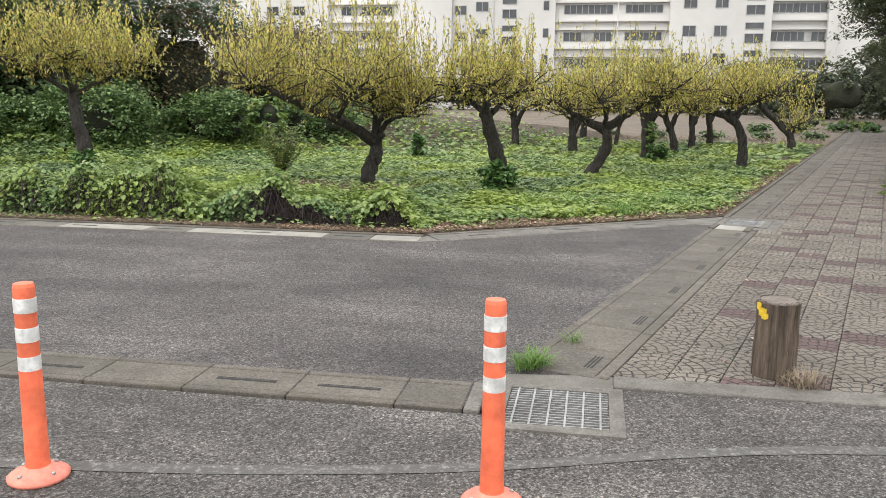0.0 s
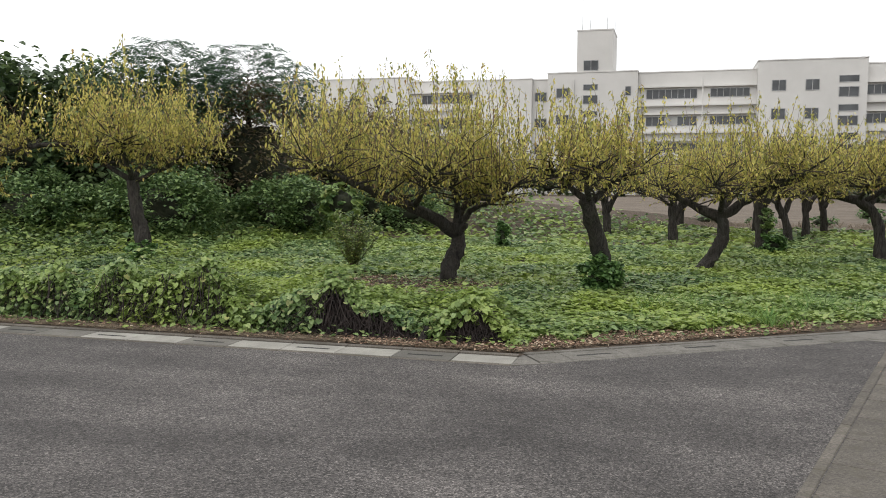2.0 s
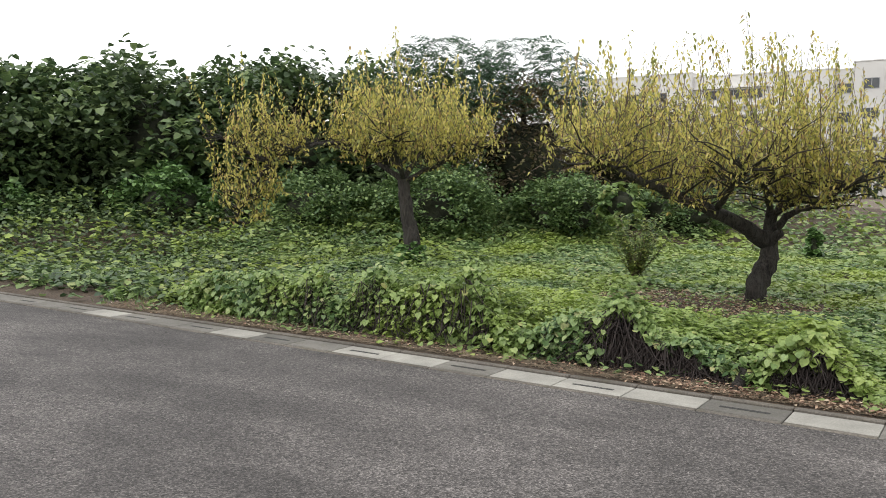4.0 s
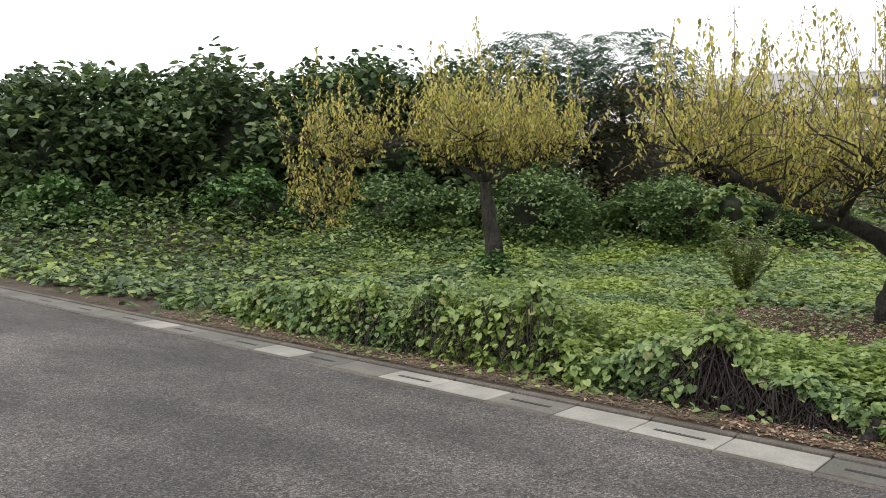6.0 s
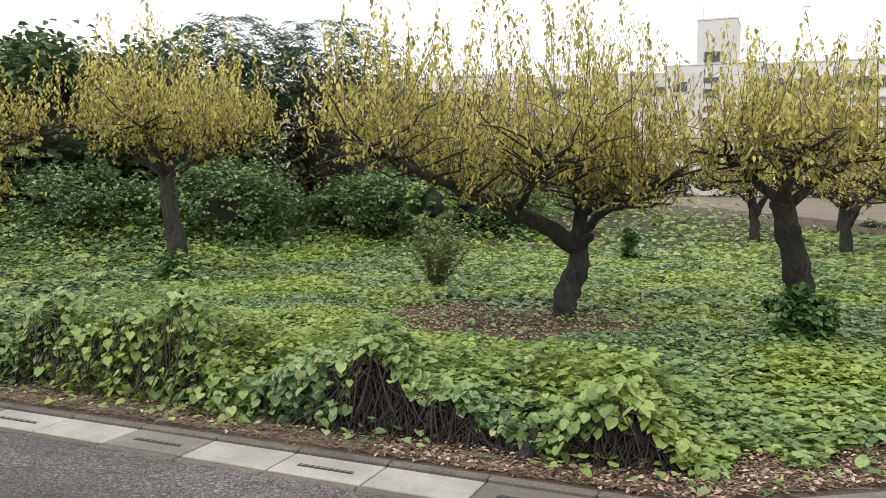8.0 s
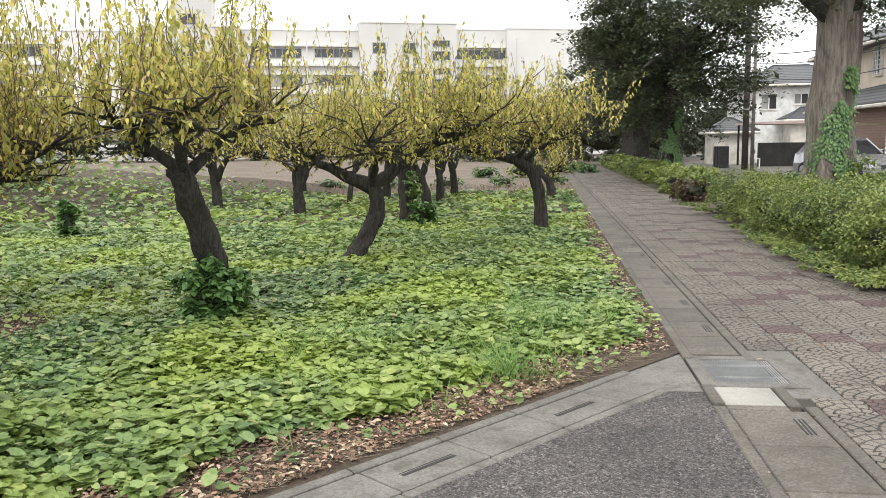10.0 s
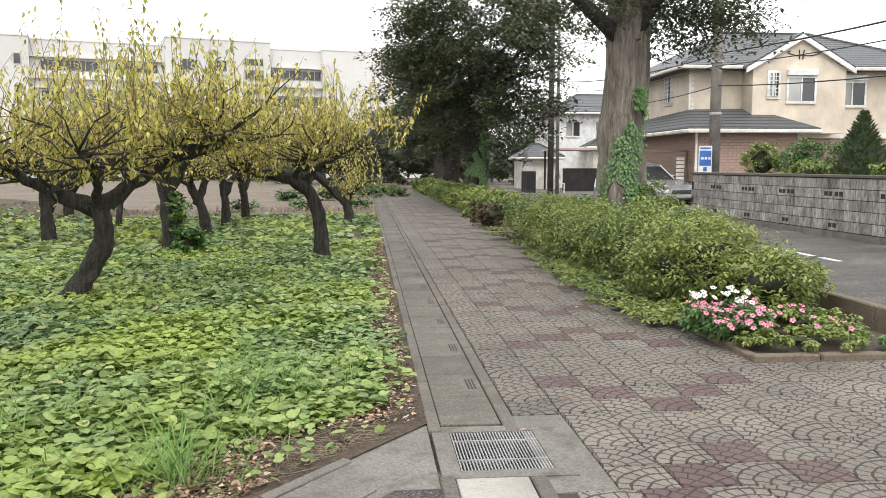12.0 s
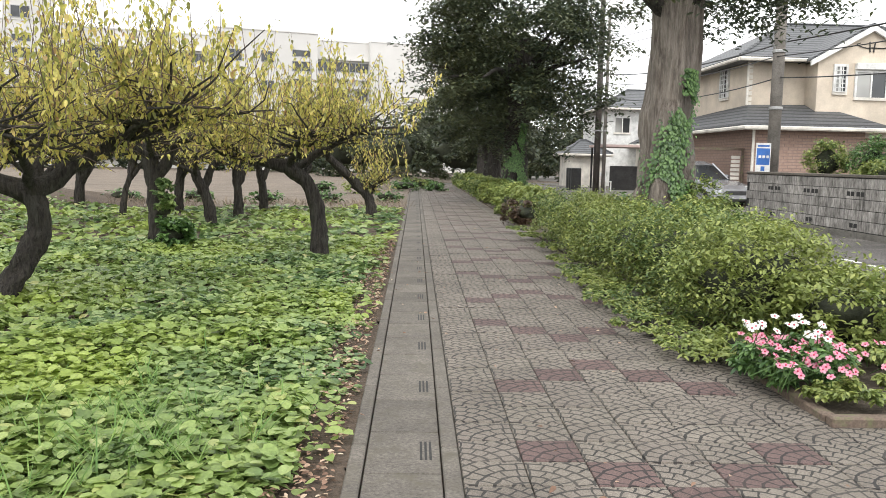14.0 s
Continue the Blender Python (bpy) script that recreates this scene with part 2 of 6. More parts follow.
def tube(bm, pts, radii, seg=8, rough=0.0, rng=None):
    """A tapering round stem through pts, lumpy by rough."""
    rings = []
    pts = [Vector(p) for p in pts]
    side = None
    phase = rng.uniform(0, 50) if rng else 0.0
    for i, p in enumerate(pts):
        d = (pts[min(i + 1, len(pts) - 1)] - pts[max(i - 1, 0)]).normalized()
        if side is None:
            side = d.cross(Vector((0.31, 0.93, 0.17)) if abs(d.y) < 0.9 else Vector((1, 0, 0)))
        a = (side - d * side.dot(d)).normalized()
        side = a
        b = d.cross(a)
        ring = []
        for k in range(seg):
            t = 2 * math.pi * k / seg
            q = a * math.cos(t) + b * math.sin(t)
            r = radii[i]
            if rough:
                r *= 1 + rough * (1.6 * noise.noise(q * 1.6 + Vector((phase, 0, i * 0.25))) + 0.9 * noise.noise(q * 4.5 + Vector((phase, 3, i * 0.2))))
            ring.append(bm.verts.new(p + q * r))
        rings.append(ring)
    for r0, r1 in zip(rings, rings[1:]):
        for k in range(seg):
            bm.faces.new((r0[k], r0[(k + 1) % seg], r1[(k + 1) % seg], r1[k]))
    bm.faces.new(rings[0][::-1])
    bm.faces.new(rings[-1])


def curve_points(pts, per=5):
    """A smooth line through pts (Catmull-Rom)."""
    p = [Vector(q) for q in pts]
    p = [2 * p[0] - p[1]] + p + [2 * p[-1] - p[-2]]
    out = []
    for i in range(1, len(p) - 2):
        for k in range(per):
            t = k / per
            out.append(0.5 * ((2 * p[i]) + (p[i + 1] - p[i - 1]) * t + (2 * p[i - 1] - 5 * p[i] + 4 * p[i + 1] - p[i + 2]) * t * t + (3 * p[i] - p[i - 1] - 3 * p[i + 1] + p[i + 2]) * t ** 3))
    out.append(p[-2])
    return out


LEAF_HEART = ((0.0, 0.0), (-0.1, 0.27), (0.18, 0.5), (0.62, 0.4), (1.0, 0.0))
LEAF_ROUND = ((0.0, 0.0), (-0.12, 0.26), (0.14, 0.5), (0.55, 0.5), (0.85, 0.3), (0.97, 0.0))
LEAF_OVAL = ((0.0, 0.0), (0.3, 0.24), (0.68, 0.2), (1.0, 0.0))
LEAF_SLIM = ((0.0, 0.0), (0.3, 0.21), (0.66, 0.175), (1.0, 0.0))
LEAF_LONG = ((0.0, 0.0), (0.25, 0.12), (0.6, 0.12), (1.0, 0.0))
LEAF_BROAD = ((0.0, 0.0), (0.1, 0.4), (0.6, 0.36), (1.0, 0.0))


def fast_mesh(name, v, f, sides, mat, parent):
    """A mesh from flat arrays: corners v, and faces f of the same number of sides."""
    me = bpy.data.meshes.new(name)
    nf = len(f) // sides
    me.vertices.add(len(v))
    me.vertices.foreach_set("co", v.reshape(-1))
    me.loops.add(len(f))
    me.loops.foreach_set("vertex_index", f.astype(np.int32))
    me.polygons.add(nf)
    me.polygons.foreach_set("loop_start", np.arange(nf, dtype=np.int32) * sides)
    me.polygons.foreach_set("loop_total", np.full(nf, sides, dtype=np.int32))
    me.update(calc_edges=True)
    me.materials.append(mat)
    ob = new(name, me)
    ob.parent = parent
    return ob


def leaves(name, at, along, side, size, mat, shape=LEAF_OVAL, fold=0.12, parent=None, droop=0.0):
    """Many leaves in one mesh: each two faces folded on the midrib."""
    at, along, side, size = (np.asarray(v, dtype=np.float64) for v in (at, along, side, size))
    along = along / np.maximum(np.linalg.norm(along, axis=1, keepdims=True), 1e-6)
    side = side - along * (side * along).sum(1, keepdims=True)
    side = side / np.maximum(np.linalg.norm(side, axis=1, keepdims=True), 1e-6)
    nor = np.cross(along, side)
    nor *= np.where(nor[:, 2:3] < 0, -1.0, 1.0)
    s = size[:, None]
    k = len(shape) - 2
    pts = [at + along * s * shape[0][0]]
    for sign in (1, -1):
        row = [at + along * s * t + side * s * (w * sign) + nor * s * (fold * w / 0.4 - droop * t * t) for t, w in shape[1:-1]]
        if sign == 1:
            pts += row + [at + along * s * shape[-1][0] - nor * s * droop]
        else:
            pts += row[::-1]
    v = np.stack(pts, axis=1).reshape(-1, 3)
    n = 2 * k + 2
    base = np.arange(len(at))[:, None] * n
    q = list(range(k + 2)) + [0] + list(range(k + 1, n))
    return fast_mesh(name, v, (base + np.array([q])).reshape(-1), k + 2, mat, parent)


def strands(name, starts, ends, width, mat, parent=None, sag=0.0, bow=0.0):
    """Many thin three-sided stems in one mesh."""
    starts, ends = np.asarray(starts, float), np.asarray(ends, float)
    n = len(starts)
    d = ends - starts
    a = np.cross(d, np.array([0.3, 0.2, 0.9]))
    a /= np.maximum(np.linalg.norm(a, axis=1, keepdims=True), 1e-6)
    b = np.cross(d, a)
    b /= np.maximum(np.linalg.norm(b, axis=1, keepdims=True), 1e-6)
    w = np.broadcast_to(np.asarray(width, float), (n,))[:, None]
    mid = (starts + ends) / 2
    mid[:, 2] -= sag * np.linalg.norm(d, axis=1)
    if bow:
        mid += np.random.default_rng(n).normal(0, bow, (n, 3)) * np.linalg.norm(d, axis=1, keepdims=True)
    rings = []
    for p, k in ((starts, 1.0), (mid, 0.8), (ends, 0.35)):
        for t in (0, 2.094, 4.189):
            rings.append(p + (a * math.cos(t) + b * math.sin(t)) * w * k)
    v = np.stack(rings, axis=1).reshape(-1, 3)
    k = np.arange(n)[:, None] * 9
    q = np.array([[0, 1, 4, 3, 1, 2, 5, 4, 2, 0, 3, 5, 3, 4, 7, 6, 4, 5, 8, 7, 5, 3, 6, 8]])
    return fast_mesh(name, v, (k + q).reshape(-1), 4, mat, parent)


def anchor(name, loc, label, category, group="", kind=""):
    ob = new(name)
    ob.location = loc
    return tagged(ob, label, category, group, kind)


# ---- ground, roads ----
bm = bmesh.new()
slab(bm, [(-1500, -300), (1500, -300), (1500, 2500), (-1500, 2500)], -0.5, -0.03)
tagged(mesh_object("ground", bm, M_SOIL), "brown bare earth under the orchard and beyond", "ground", kind="structure")

KERB_Y, KERB_SLOPE = 9.08, 0.675


def kerb_line(x):
    """The road-side edge of the roadside drain."""
    return KERB_Y if x < -1.7 else KERB_Y + (x + 1.7) * KERB_SLOPE


bm = bmesh.new()
slab(bm, [(-120, 4.43), (-0.3, 4.43), (0.1, 5.13), (1.96, 11.2), (1.64, 11.33), (-1.7, KERB_Y), (-120, KERB_Y - 0.3)], -0.2, 0.0)
tagged(mesh_object("road", bm, M_ASPHALT), "dark grey worn asphalt side road", "road", kind="structure")
bm = bmesh.new()
slab(bm, [(-120, -80), (120, -80), (120, 4.98), (0.1, 4.98), (-0.32, 4.33), (-120, 4.33)], -0.2, -0.002)
tagged(mesh_object("road_2", bm, M_ASPHALT_OLD), "grey patched asphalt road with pale worn band", "road", kind="structure")


def lane_height(l):
    """The lane falls gently towards the planted strip."""
    return -0.012 + 0.004 * (l - 4.02)


bm = bmesh.new()
lane_top = [bm.verts.new(on_path(s, l, lane_height(l))) for s, l in ((-6.9, 4.02), (-6.9, 9.2), (90, 9.2), (90, 4.02))]
lane_low = [bm.verts.new((v.co.x, v.co.y, -0.25)) for v in lane_top]
bm.faces.new(lane_top)
bm.faces.new(lane_low[::-1])
for k in range(4):
    bm.faces.new((lane_low[k], lane_low[(k + 1) % 4], lane_top[(k + 1) % 4], lane_top[k]))
tagged(mesh_object("road_3", bm, M_ASPHALT_OLD), "grey asphalt lane beside the planted strip", "road", kind="structure")


# ---- orchard ground cover ----
def bank(x, y):
    """Height of the growth over the ground: low cover, a heaped bank by the road, a rise under the thicket."""
    lump = noise.noise(Vector((x * 2.3, y * 2.3, 5.0)))
    n = noise.noise(Vector((x * 0.9, y * 0.9, 0.0))) * 0.5 + lump * 0.35
    h = max(0.04, 0.08 + 0.15 * n)
    d = y - 9.88 - 0.12 * noise.noise(Vector((x * 1.4, 0, 2)))
    if x < -1.7 and d > 0:
        edge = min(1.0, max(0.0, (-1.85 - x) / 0.4))
        top = (0.36 if x > -4.3 else 0.42) + 0.15 * math.exp(-((x + 5.4) / 0.6) ** 2)
        top *= 1 - 0.3 * min(1.0, max(0.0, (x + 3.3) / 0.6))
        if x < -7:
            top *= max(0.3, 1 + (x + 7) * 0.22)
        f = min(1.0, d / 0.22) ** 0.6 * (1.0 if d < 0.8 else math.exp(-((d - 0.8) / 0.7) ** 2))
        h += top * edge * f * (0.85 + 0.5 * n + 0.65 * max(-0.5, lump))
    t = thicket_depth(x, y)
    if t > -5:
        h += 0.2 * (t + 5) * min(1.0, (t + 5) / 4)
    return h


def thicket_depth(x, y):
    """How far a place lies behind the thicket's front line."""
    return ((x + 14.0) * -0.77 + (y - 19.8) * 0.64)


def garden_edge(x):
    """The orchard's near edge."""
    return kerb_line(x) + (0.44 if x < -1.7 else 0.55)


def in_orchard(x, y, spill=0.0):
    l = (x - PX) * PCOS - (y - PY) * PSIN
    return y > garden_edge(x) - spill and l < -0.03 + spill * 0.7


rng = random.Random(11)
nrng = np.random.default_rng(11)


def scatter(count, x0, x1, y0, y1, keep):
    out = []
    for _ in range(count):
        x, y = rng.uniform(x0, x1), rng.uniform(y0, y1)
        if keep(x, y):
            out.append((x, y))
    return out


def bank_hollow(x, y):
    """The undercut front of the bank, where only dead stems hang under the top leaves."""
    return -3.95 < x < -1.8 and y < 10.42


def cover(name, spots, size, mat, shape, lift=(0.3, 1.05), tilt=0.5, droop=0.12, label="", category="", parent=None):
    at, al, si, sz = [], [], [], []
    for x, y in spots:
        h = bank(x, y)
        a = rng.uniform(0, 6.283)
        at.append((x, y, h * (rng.uniform(0.92, 1.08) if bank_hollow(x, y) else rng.uniform(*lift))))
        al.append((math.cos(a), math.sin(a), rng.uniform(-tilt, tilt * 0.5)))
        si.append((-math.sin(a), math.cos(a), rng.uniform(-tilt, tilt) * 0.8))
        sz.append(size * rng.uniform(0.42, 1.0) ** 0.8 * 1.25)
    ob = leaves(name, at, al, si, sz, mat, shape, 0.08, parent, droop)
    return tagged(ob, label, category, kind="stuff") if label else ob


def litter_patch(x, y):
    """Where the bare leaf litter under a tree thins the green cover."""
    a = ((x + 4.1) / 1.5) ** 2 + ((y - 13.85) / 1.05) ** 2
    return a < 0.95 + 0.5 * noise.noise(Vector((x * 2, y * 2, 3)))


def near_edge_bare(x, y):
    d = y - garden_edge(x)
    if x < -1.7:
        return d < 0.42 + 0.2 * noise.noise(Vector((x * 1.7, 0, 7)))
    return d < 0.5 + 0.4 * noise.noise(Vector((x * 1.9, y, 9)))


def green(x, y):
    if not in_orchard(x, y):
        return False
    if near_edge_bare(x, y) and rng.random() > 0.035:
        return False
    if litter_patch(x, y) and rng.random() > 0.08:
        return False
    if y > 31.0 + 1.2 * noise.noise(Vector((x * 0.5, 0, 1))) and x > -9:
        return False
    l = (x - PX) * PCOS - (y - PY) * PSIN
    if l > -0.24 + 0.2 * noise.noise(Vector((x * 1.5, y * 1.5, 13))) and y < 22 and rng.random() > 0.12:
        return False
    return True


bm = bmesh.new()
xs = np.concatenate([np.linspace(-40, -9, 60), np.linspace(-8.8, 3, 119)[0:], np.linspace(3.3, 12, 30)])
ys = np.concatenate([np.linspace(9.3, 13, 60), np.linspace(13.2, 34, 70)])
rows = []
for y in ys:
    row = []
    for x in xs:
        ok = in_orchard(x, y, 0.085)
        if not ok:
            l = (x - PX) * PCOS - (y - PY) * PSIN
            nx = x - max(0.0, l - 0.029) / PCOS
            ny = max(y, garden_edge(nx) - 0.084)
            if x - nx < 0.34 and ny - y < 0.15 and in_orchard(nx, ny, 0.086):
                row.append(bm.verts.new((nx, ny, 0.012)))
                continue
        row.append(bm.verts.new((x, y, max(0.006, bank(x, y) * 0.5 - 0.06) if ok and not (near_edge_bare(x, y) or litter_patch(x, y)) else (0.02 if litter_patch(x, y) else 0.012))) if ok else None)
    rows.append(row)
for r0, r1 in zip(rows, rows[1:]):
    for i in range(len(xs) - 1):
        q = (r0[i], r0[i + 1], r1[i + 1], r1[i])
        if all(q):
            bm.faces.new(q)
for v in [v for v in bm.verts if not v.link_faces]:
    bm.verts.remove(v)
tagged(mesh_object("orchard_ground", bm, M_SOIL, smooth=True), "brown litter-strewn earth of the orchard", "ground", kind="structure")

near = scatter(135000, -9.5, 3.5, 9.4, 14.5, green)
cover("vine_cover", [p for p in near if p[1] < 12.0], 0.052, M_VINE, LEAF_HEART, tilt=0.5, label="bright green heart-shaped vine leaves carpeting the orchard", category="ground cover")
cover("vine_cover", [p for p in near if p[1] >= 12.0], 0.055, M_VINE, LEAF_BROAD, tilt=0.5, label="green vine leaves carpeting the orchard's middle", category="ground cover")
side = scatter(30000, -2.5, 4.5, 9.4, 17.5, lambda x, y: green(x, y) and y - kerb_line(x) < 5)
cover("vine_cover", side, 0.062, M_VINE, LEAF_ROUND, lift=(0.6, 1.4), tilt=0.38, label="broad fresh green vine leaves by the paved path", category="ground cover")
mid = scatter(76000, -15, 6.5, 14.2, 22, lambda x, y: green(x, y) and thicket_depth(x, y) < 3)
cover("vine_cover", mid, 0.088, M_VINE, LEAF_BROAD, tilt=0.65, label="bright green low vine leaves under the plum trees", category="ground cover")
far = scatter(60000, -32, 10, 9.5, 33, lambda x, y: green(x, y) and (y > 21.5 or x < -9) and thicket_depth(x, y) < 6)
cover("vine_cover", far, 0.15, M_VINE, LEAF_BROAD, tilt=0.65, label="green creeping cover before the thicket", category="ground cover")

# M_BUSH instead of M_VINE: its darker leaves paint shade onto this cover
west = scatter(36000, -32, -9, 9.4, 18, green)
cover("vine_cover", west, 0.1, M_BUSH, LEAF_BROAD, tilt=0.65, label="roadside creepers in darker leaves that paint the thicket's shade", category="ground cover")

# vines hanging over the bank's front, with bare dead stems between them
at, al, si, sz = [], [], [], []
for _ in range(10000):
    x = rng.uniform(-9.0, -1.75)
    bare = -3.75 < x < -2.8 or -2.5 < x < -1.9
    h = bank(x, 10.25)
    z = h * (1.03 - ((0.5 if -2.62 < x < -2.2 else 0.13) if bare else 0.95) * rng.random() ** 1.3)
    a = -1.57 + rng.gauss(0, 1.1)
    at.append((x, 9.93 + 0.12 * noise.noise(Vector((x * 1.4, 0, 2))) + rng.gauss(-0.03, 0.06) + 0.16 * z, max(0.03, z + rng.gauss(0, 0.02))))
    al.append((math.cos(a) * 0.8, math.sin(a) * 0.8, rng.uniform(-1.1, 0.15)))
    si.append((-math.sin(a), math.cos(a), rng.uniform(-0.6, 0.6)))
    sz.append(rng.uniform(0.035, 0.075))
tagged(leaves("vine_bank", at, al, si, sz, M_VINE, LEAF_HEART, 0.08, None, 0.12), "green vine leaves hanging over a roadside bank", "ground cover", kind="stuff")
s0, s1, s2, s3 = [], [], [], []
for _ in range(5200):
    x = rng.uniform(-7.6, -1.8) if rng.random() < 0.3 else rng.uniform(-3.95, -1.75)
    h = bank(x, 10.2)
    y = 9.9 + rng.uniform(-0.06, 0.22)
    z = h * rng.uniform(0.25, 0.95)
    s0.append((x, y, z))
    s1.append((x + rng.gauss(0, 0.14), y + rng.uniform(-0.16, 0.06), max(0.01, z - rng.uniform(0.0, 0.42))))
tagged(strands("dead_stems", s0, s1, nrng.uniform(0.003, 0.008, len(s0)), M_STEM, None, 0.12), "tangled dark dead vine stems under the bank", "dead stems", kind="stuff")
for _ in range(9000):
    x = rng.uniform(-10, 1.7)
    y = garden_edge(x) + rng.random() ** 1.6 * (0.55 if x < -1.7 else 0.8)
    a, ln = rng.uniform(0, 6.283), 0.03 + 0.15 * rng.random() ** 1.8
    s2.append((x, y, 0.02 + rng.random() * 0.02))
    s3.append((x + ln * math.cos(a), y + abs(ln * math.sin(a)), 0.018 + rng.random() * 0.03))
tagged(strands("straw", s2, s3, nrng.uniform(0.0008, 0.0026, len(s2)), M_STRAW), "dry straw and stalks along the drain", "straw", kind="stuff")
spots = [p for p in scatter(34000, -10, 2.6, 9.4, 16, lambda x, y: in_orchard(x, y) and near_edge_bare(x, y))] + scatter(12000, -6.8, -1.6, 12.2, 15.4, litter_patch)
for _ in range(3200):
    q = on_path(rng.uniform(0.05, 11), -rng.random() ** 1.5 * 0.5 - 0.04)
    spots.append((q.x, q.y))
for _ in range(6500):
    x = rng.uniform(-3.5, 1.7)
    spots.append((x, garden_edge(x) + 0.02 + rng.random() ** 1.4 * 0.75))
for _ in range(170):
    q = on_path(rng.uniform(-6.5, 14), rng.uniform(0.0, 2.2))
    spots.append((q.x, q.y))
at, al, si, sz = [], [], [], []
for x, y in spots:
    l = (x - PX) * PCOS - (y - PY) * PSIN
    if -0.75 < l < -0.02 and y < PY + 0.2:
        continue
    a = rng.uniform(0, 6.283)
    at.append((x, y, (0.028 if litter_patch(x, y) else 0.02) + rng.random() * 0.035))
    al.append((math.cos(a), math.sin(a), rng.uniform(-0.3, 0.3)))
    si.append((-math.sin(a), math.cos(a), rng.uniform(-0.6, 0.6)))
    sz.append(rng.uniform(0.014, 0.046))
tagged(leaves("leaf_litter", at, al, si, sz, M_LITTER, LEAF_OVAL, 0.15, None, 0.1), "dry brown and tan fallen leaves", "leaf litter", kind="stuff")


def blades_mesh(name, at, along, side, size, mat):
    """Many thin grass blades in one mesh, each a bent strip of three faces."""
    at, along, side, size = (np.asarray(v, dtype=np.float64) for v in (at, along, side, size))
    along = along / np.linalg.norm(along, axis=1, keepdims=True)
    nor = np.cross(along, side)
    nor *= np.where(nor[:, 2:3] < 0, -1.0, 1.0)
    s = size[:, None]
    half = np.maximum(s * 0.014, 0.0024)
    pts = []
    for t, w in ((0.0, 0.6), (0.4, 1.0), (0.75, 0.75), (1.0, 0.1)):
        mid = at + along * s * t - nor * s * (0.45 * t * t)
        pts += [mid - side * half * w, mid + side * half * w]
    v = np.stack(pts, axis=1).reshape(-1, 3)
    quads = np.array([[0, 1, 3, 2, 2, 3, 5, 4, 4, 5, 7, 6]])
    return fast_mesh(name, v, (np.arange(len(at))[:, None] * 8 + quads).reshape(-1), 4, mat, None)


def tuft(spots, name, label, height, blades, spread=0.12, mat=M_GRASS):
    at, al, si, sz = [], [], [], []
    for x, y in spots:
        for _ in range(blades):
            a = rng.uniform(0, 6.283)
            at.append((x + rng.gauss(0, spread), y + rng.gauss(0, spread), 0.01))
            al.append((math.cos(a) * 0.5, math.sin(a) * 0.5, rng.uniform(0.5, 1.6)))
            si.append((-math.sin(a), math.cos(a), 0))
            sz.append(height * rng.uniform(0.5, 1.2))
    return tagged(blades_mesh(name, at, al, si, sz, mat), label, "grass", kind="stuff")


grass_spots = scatter(330, -0.9, 2.6, 10.3, 15.0, lambda x, y: in_orchard(x + 0.25, y) and 0.8 < y - kerb_line(x) < 3.4 and noise.noise(Vector((x * 1.6, y * 1.6, 33))) > -0.05) + scatter(60, -10.5, -7.5, 9.6, 10.8, in_orchard)
tuft(grass_spots, "grass_tufts", "thin green grass blades among the vines", 0.2, 9, 0.07)

tuft(scatter(420, -9, 8.2, 30.6, 33.5, lambda x, y: in_orchard(x, y)), "dry_grass", "dry straw-coloured grass at the field's edge", 0.28, 9, 0.16, M_STRAW)
tuft([tuple(on_path(q, -rng.uniform(0.2, 1.6)).xy) for q in np.linspace(17, 44, 70)], "dry_grass", "dry grass beside the far path", 0.25, 10, 0.2, M_STRAW)


# ---- plum trees ----
def gnarled(rng, pts, per=4, wob=0.03):
    out = curve_points(pts, per)
    return [p + Vector((rng.uniform(-wob, wob), rng.uniform(-wob, wob), rng.uniform(-wob, wob))) for p in out]


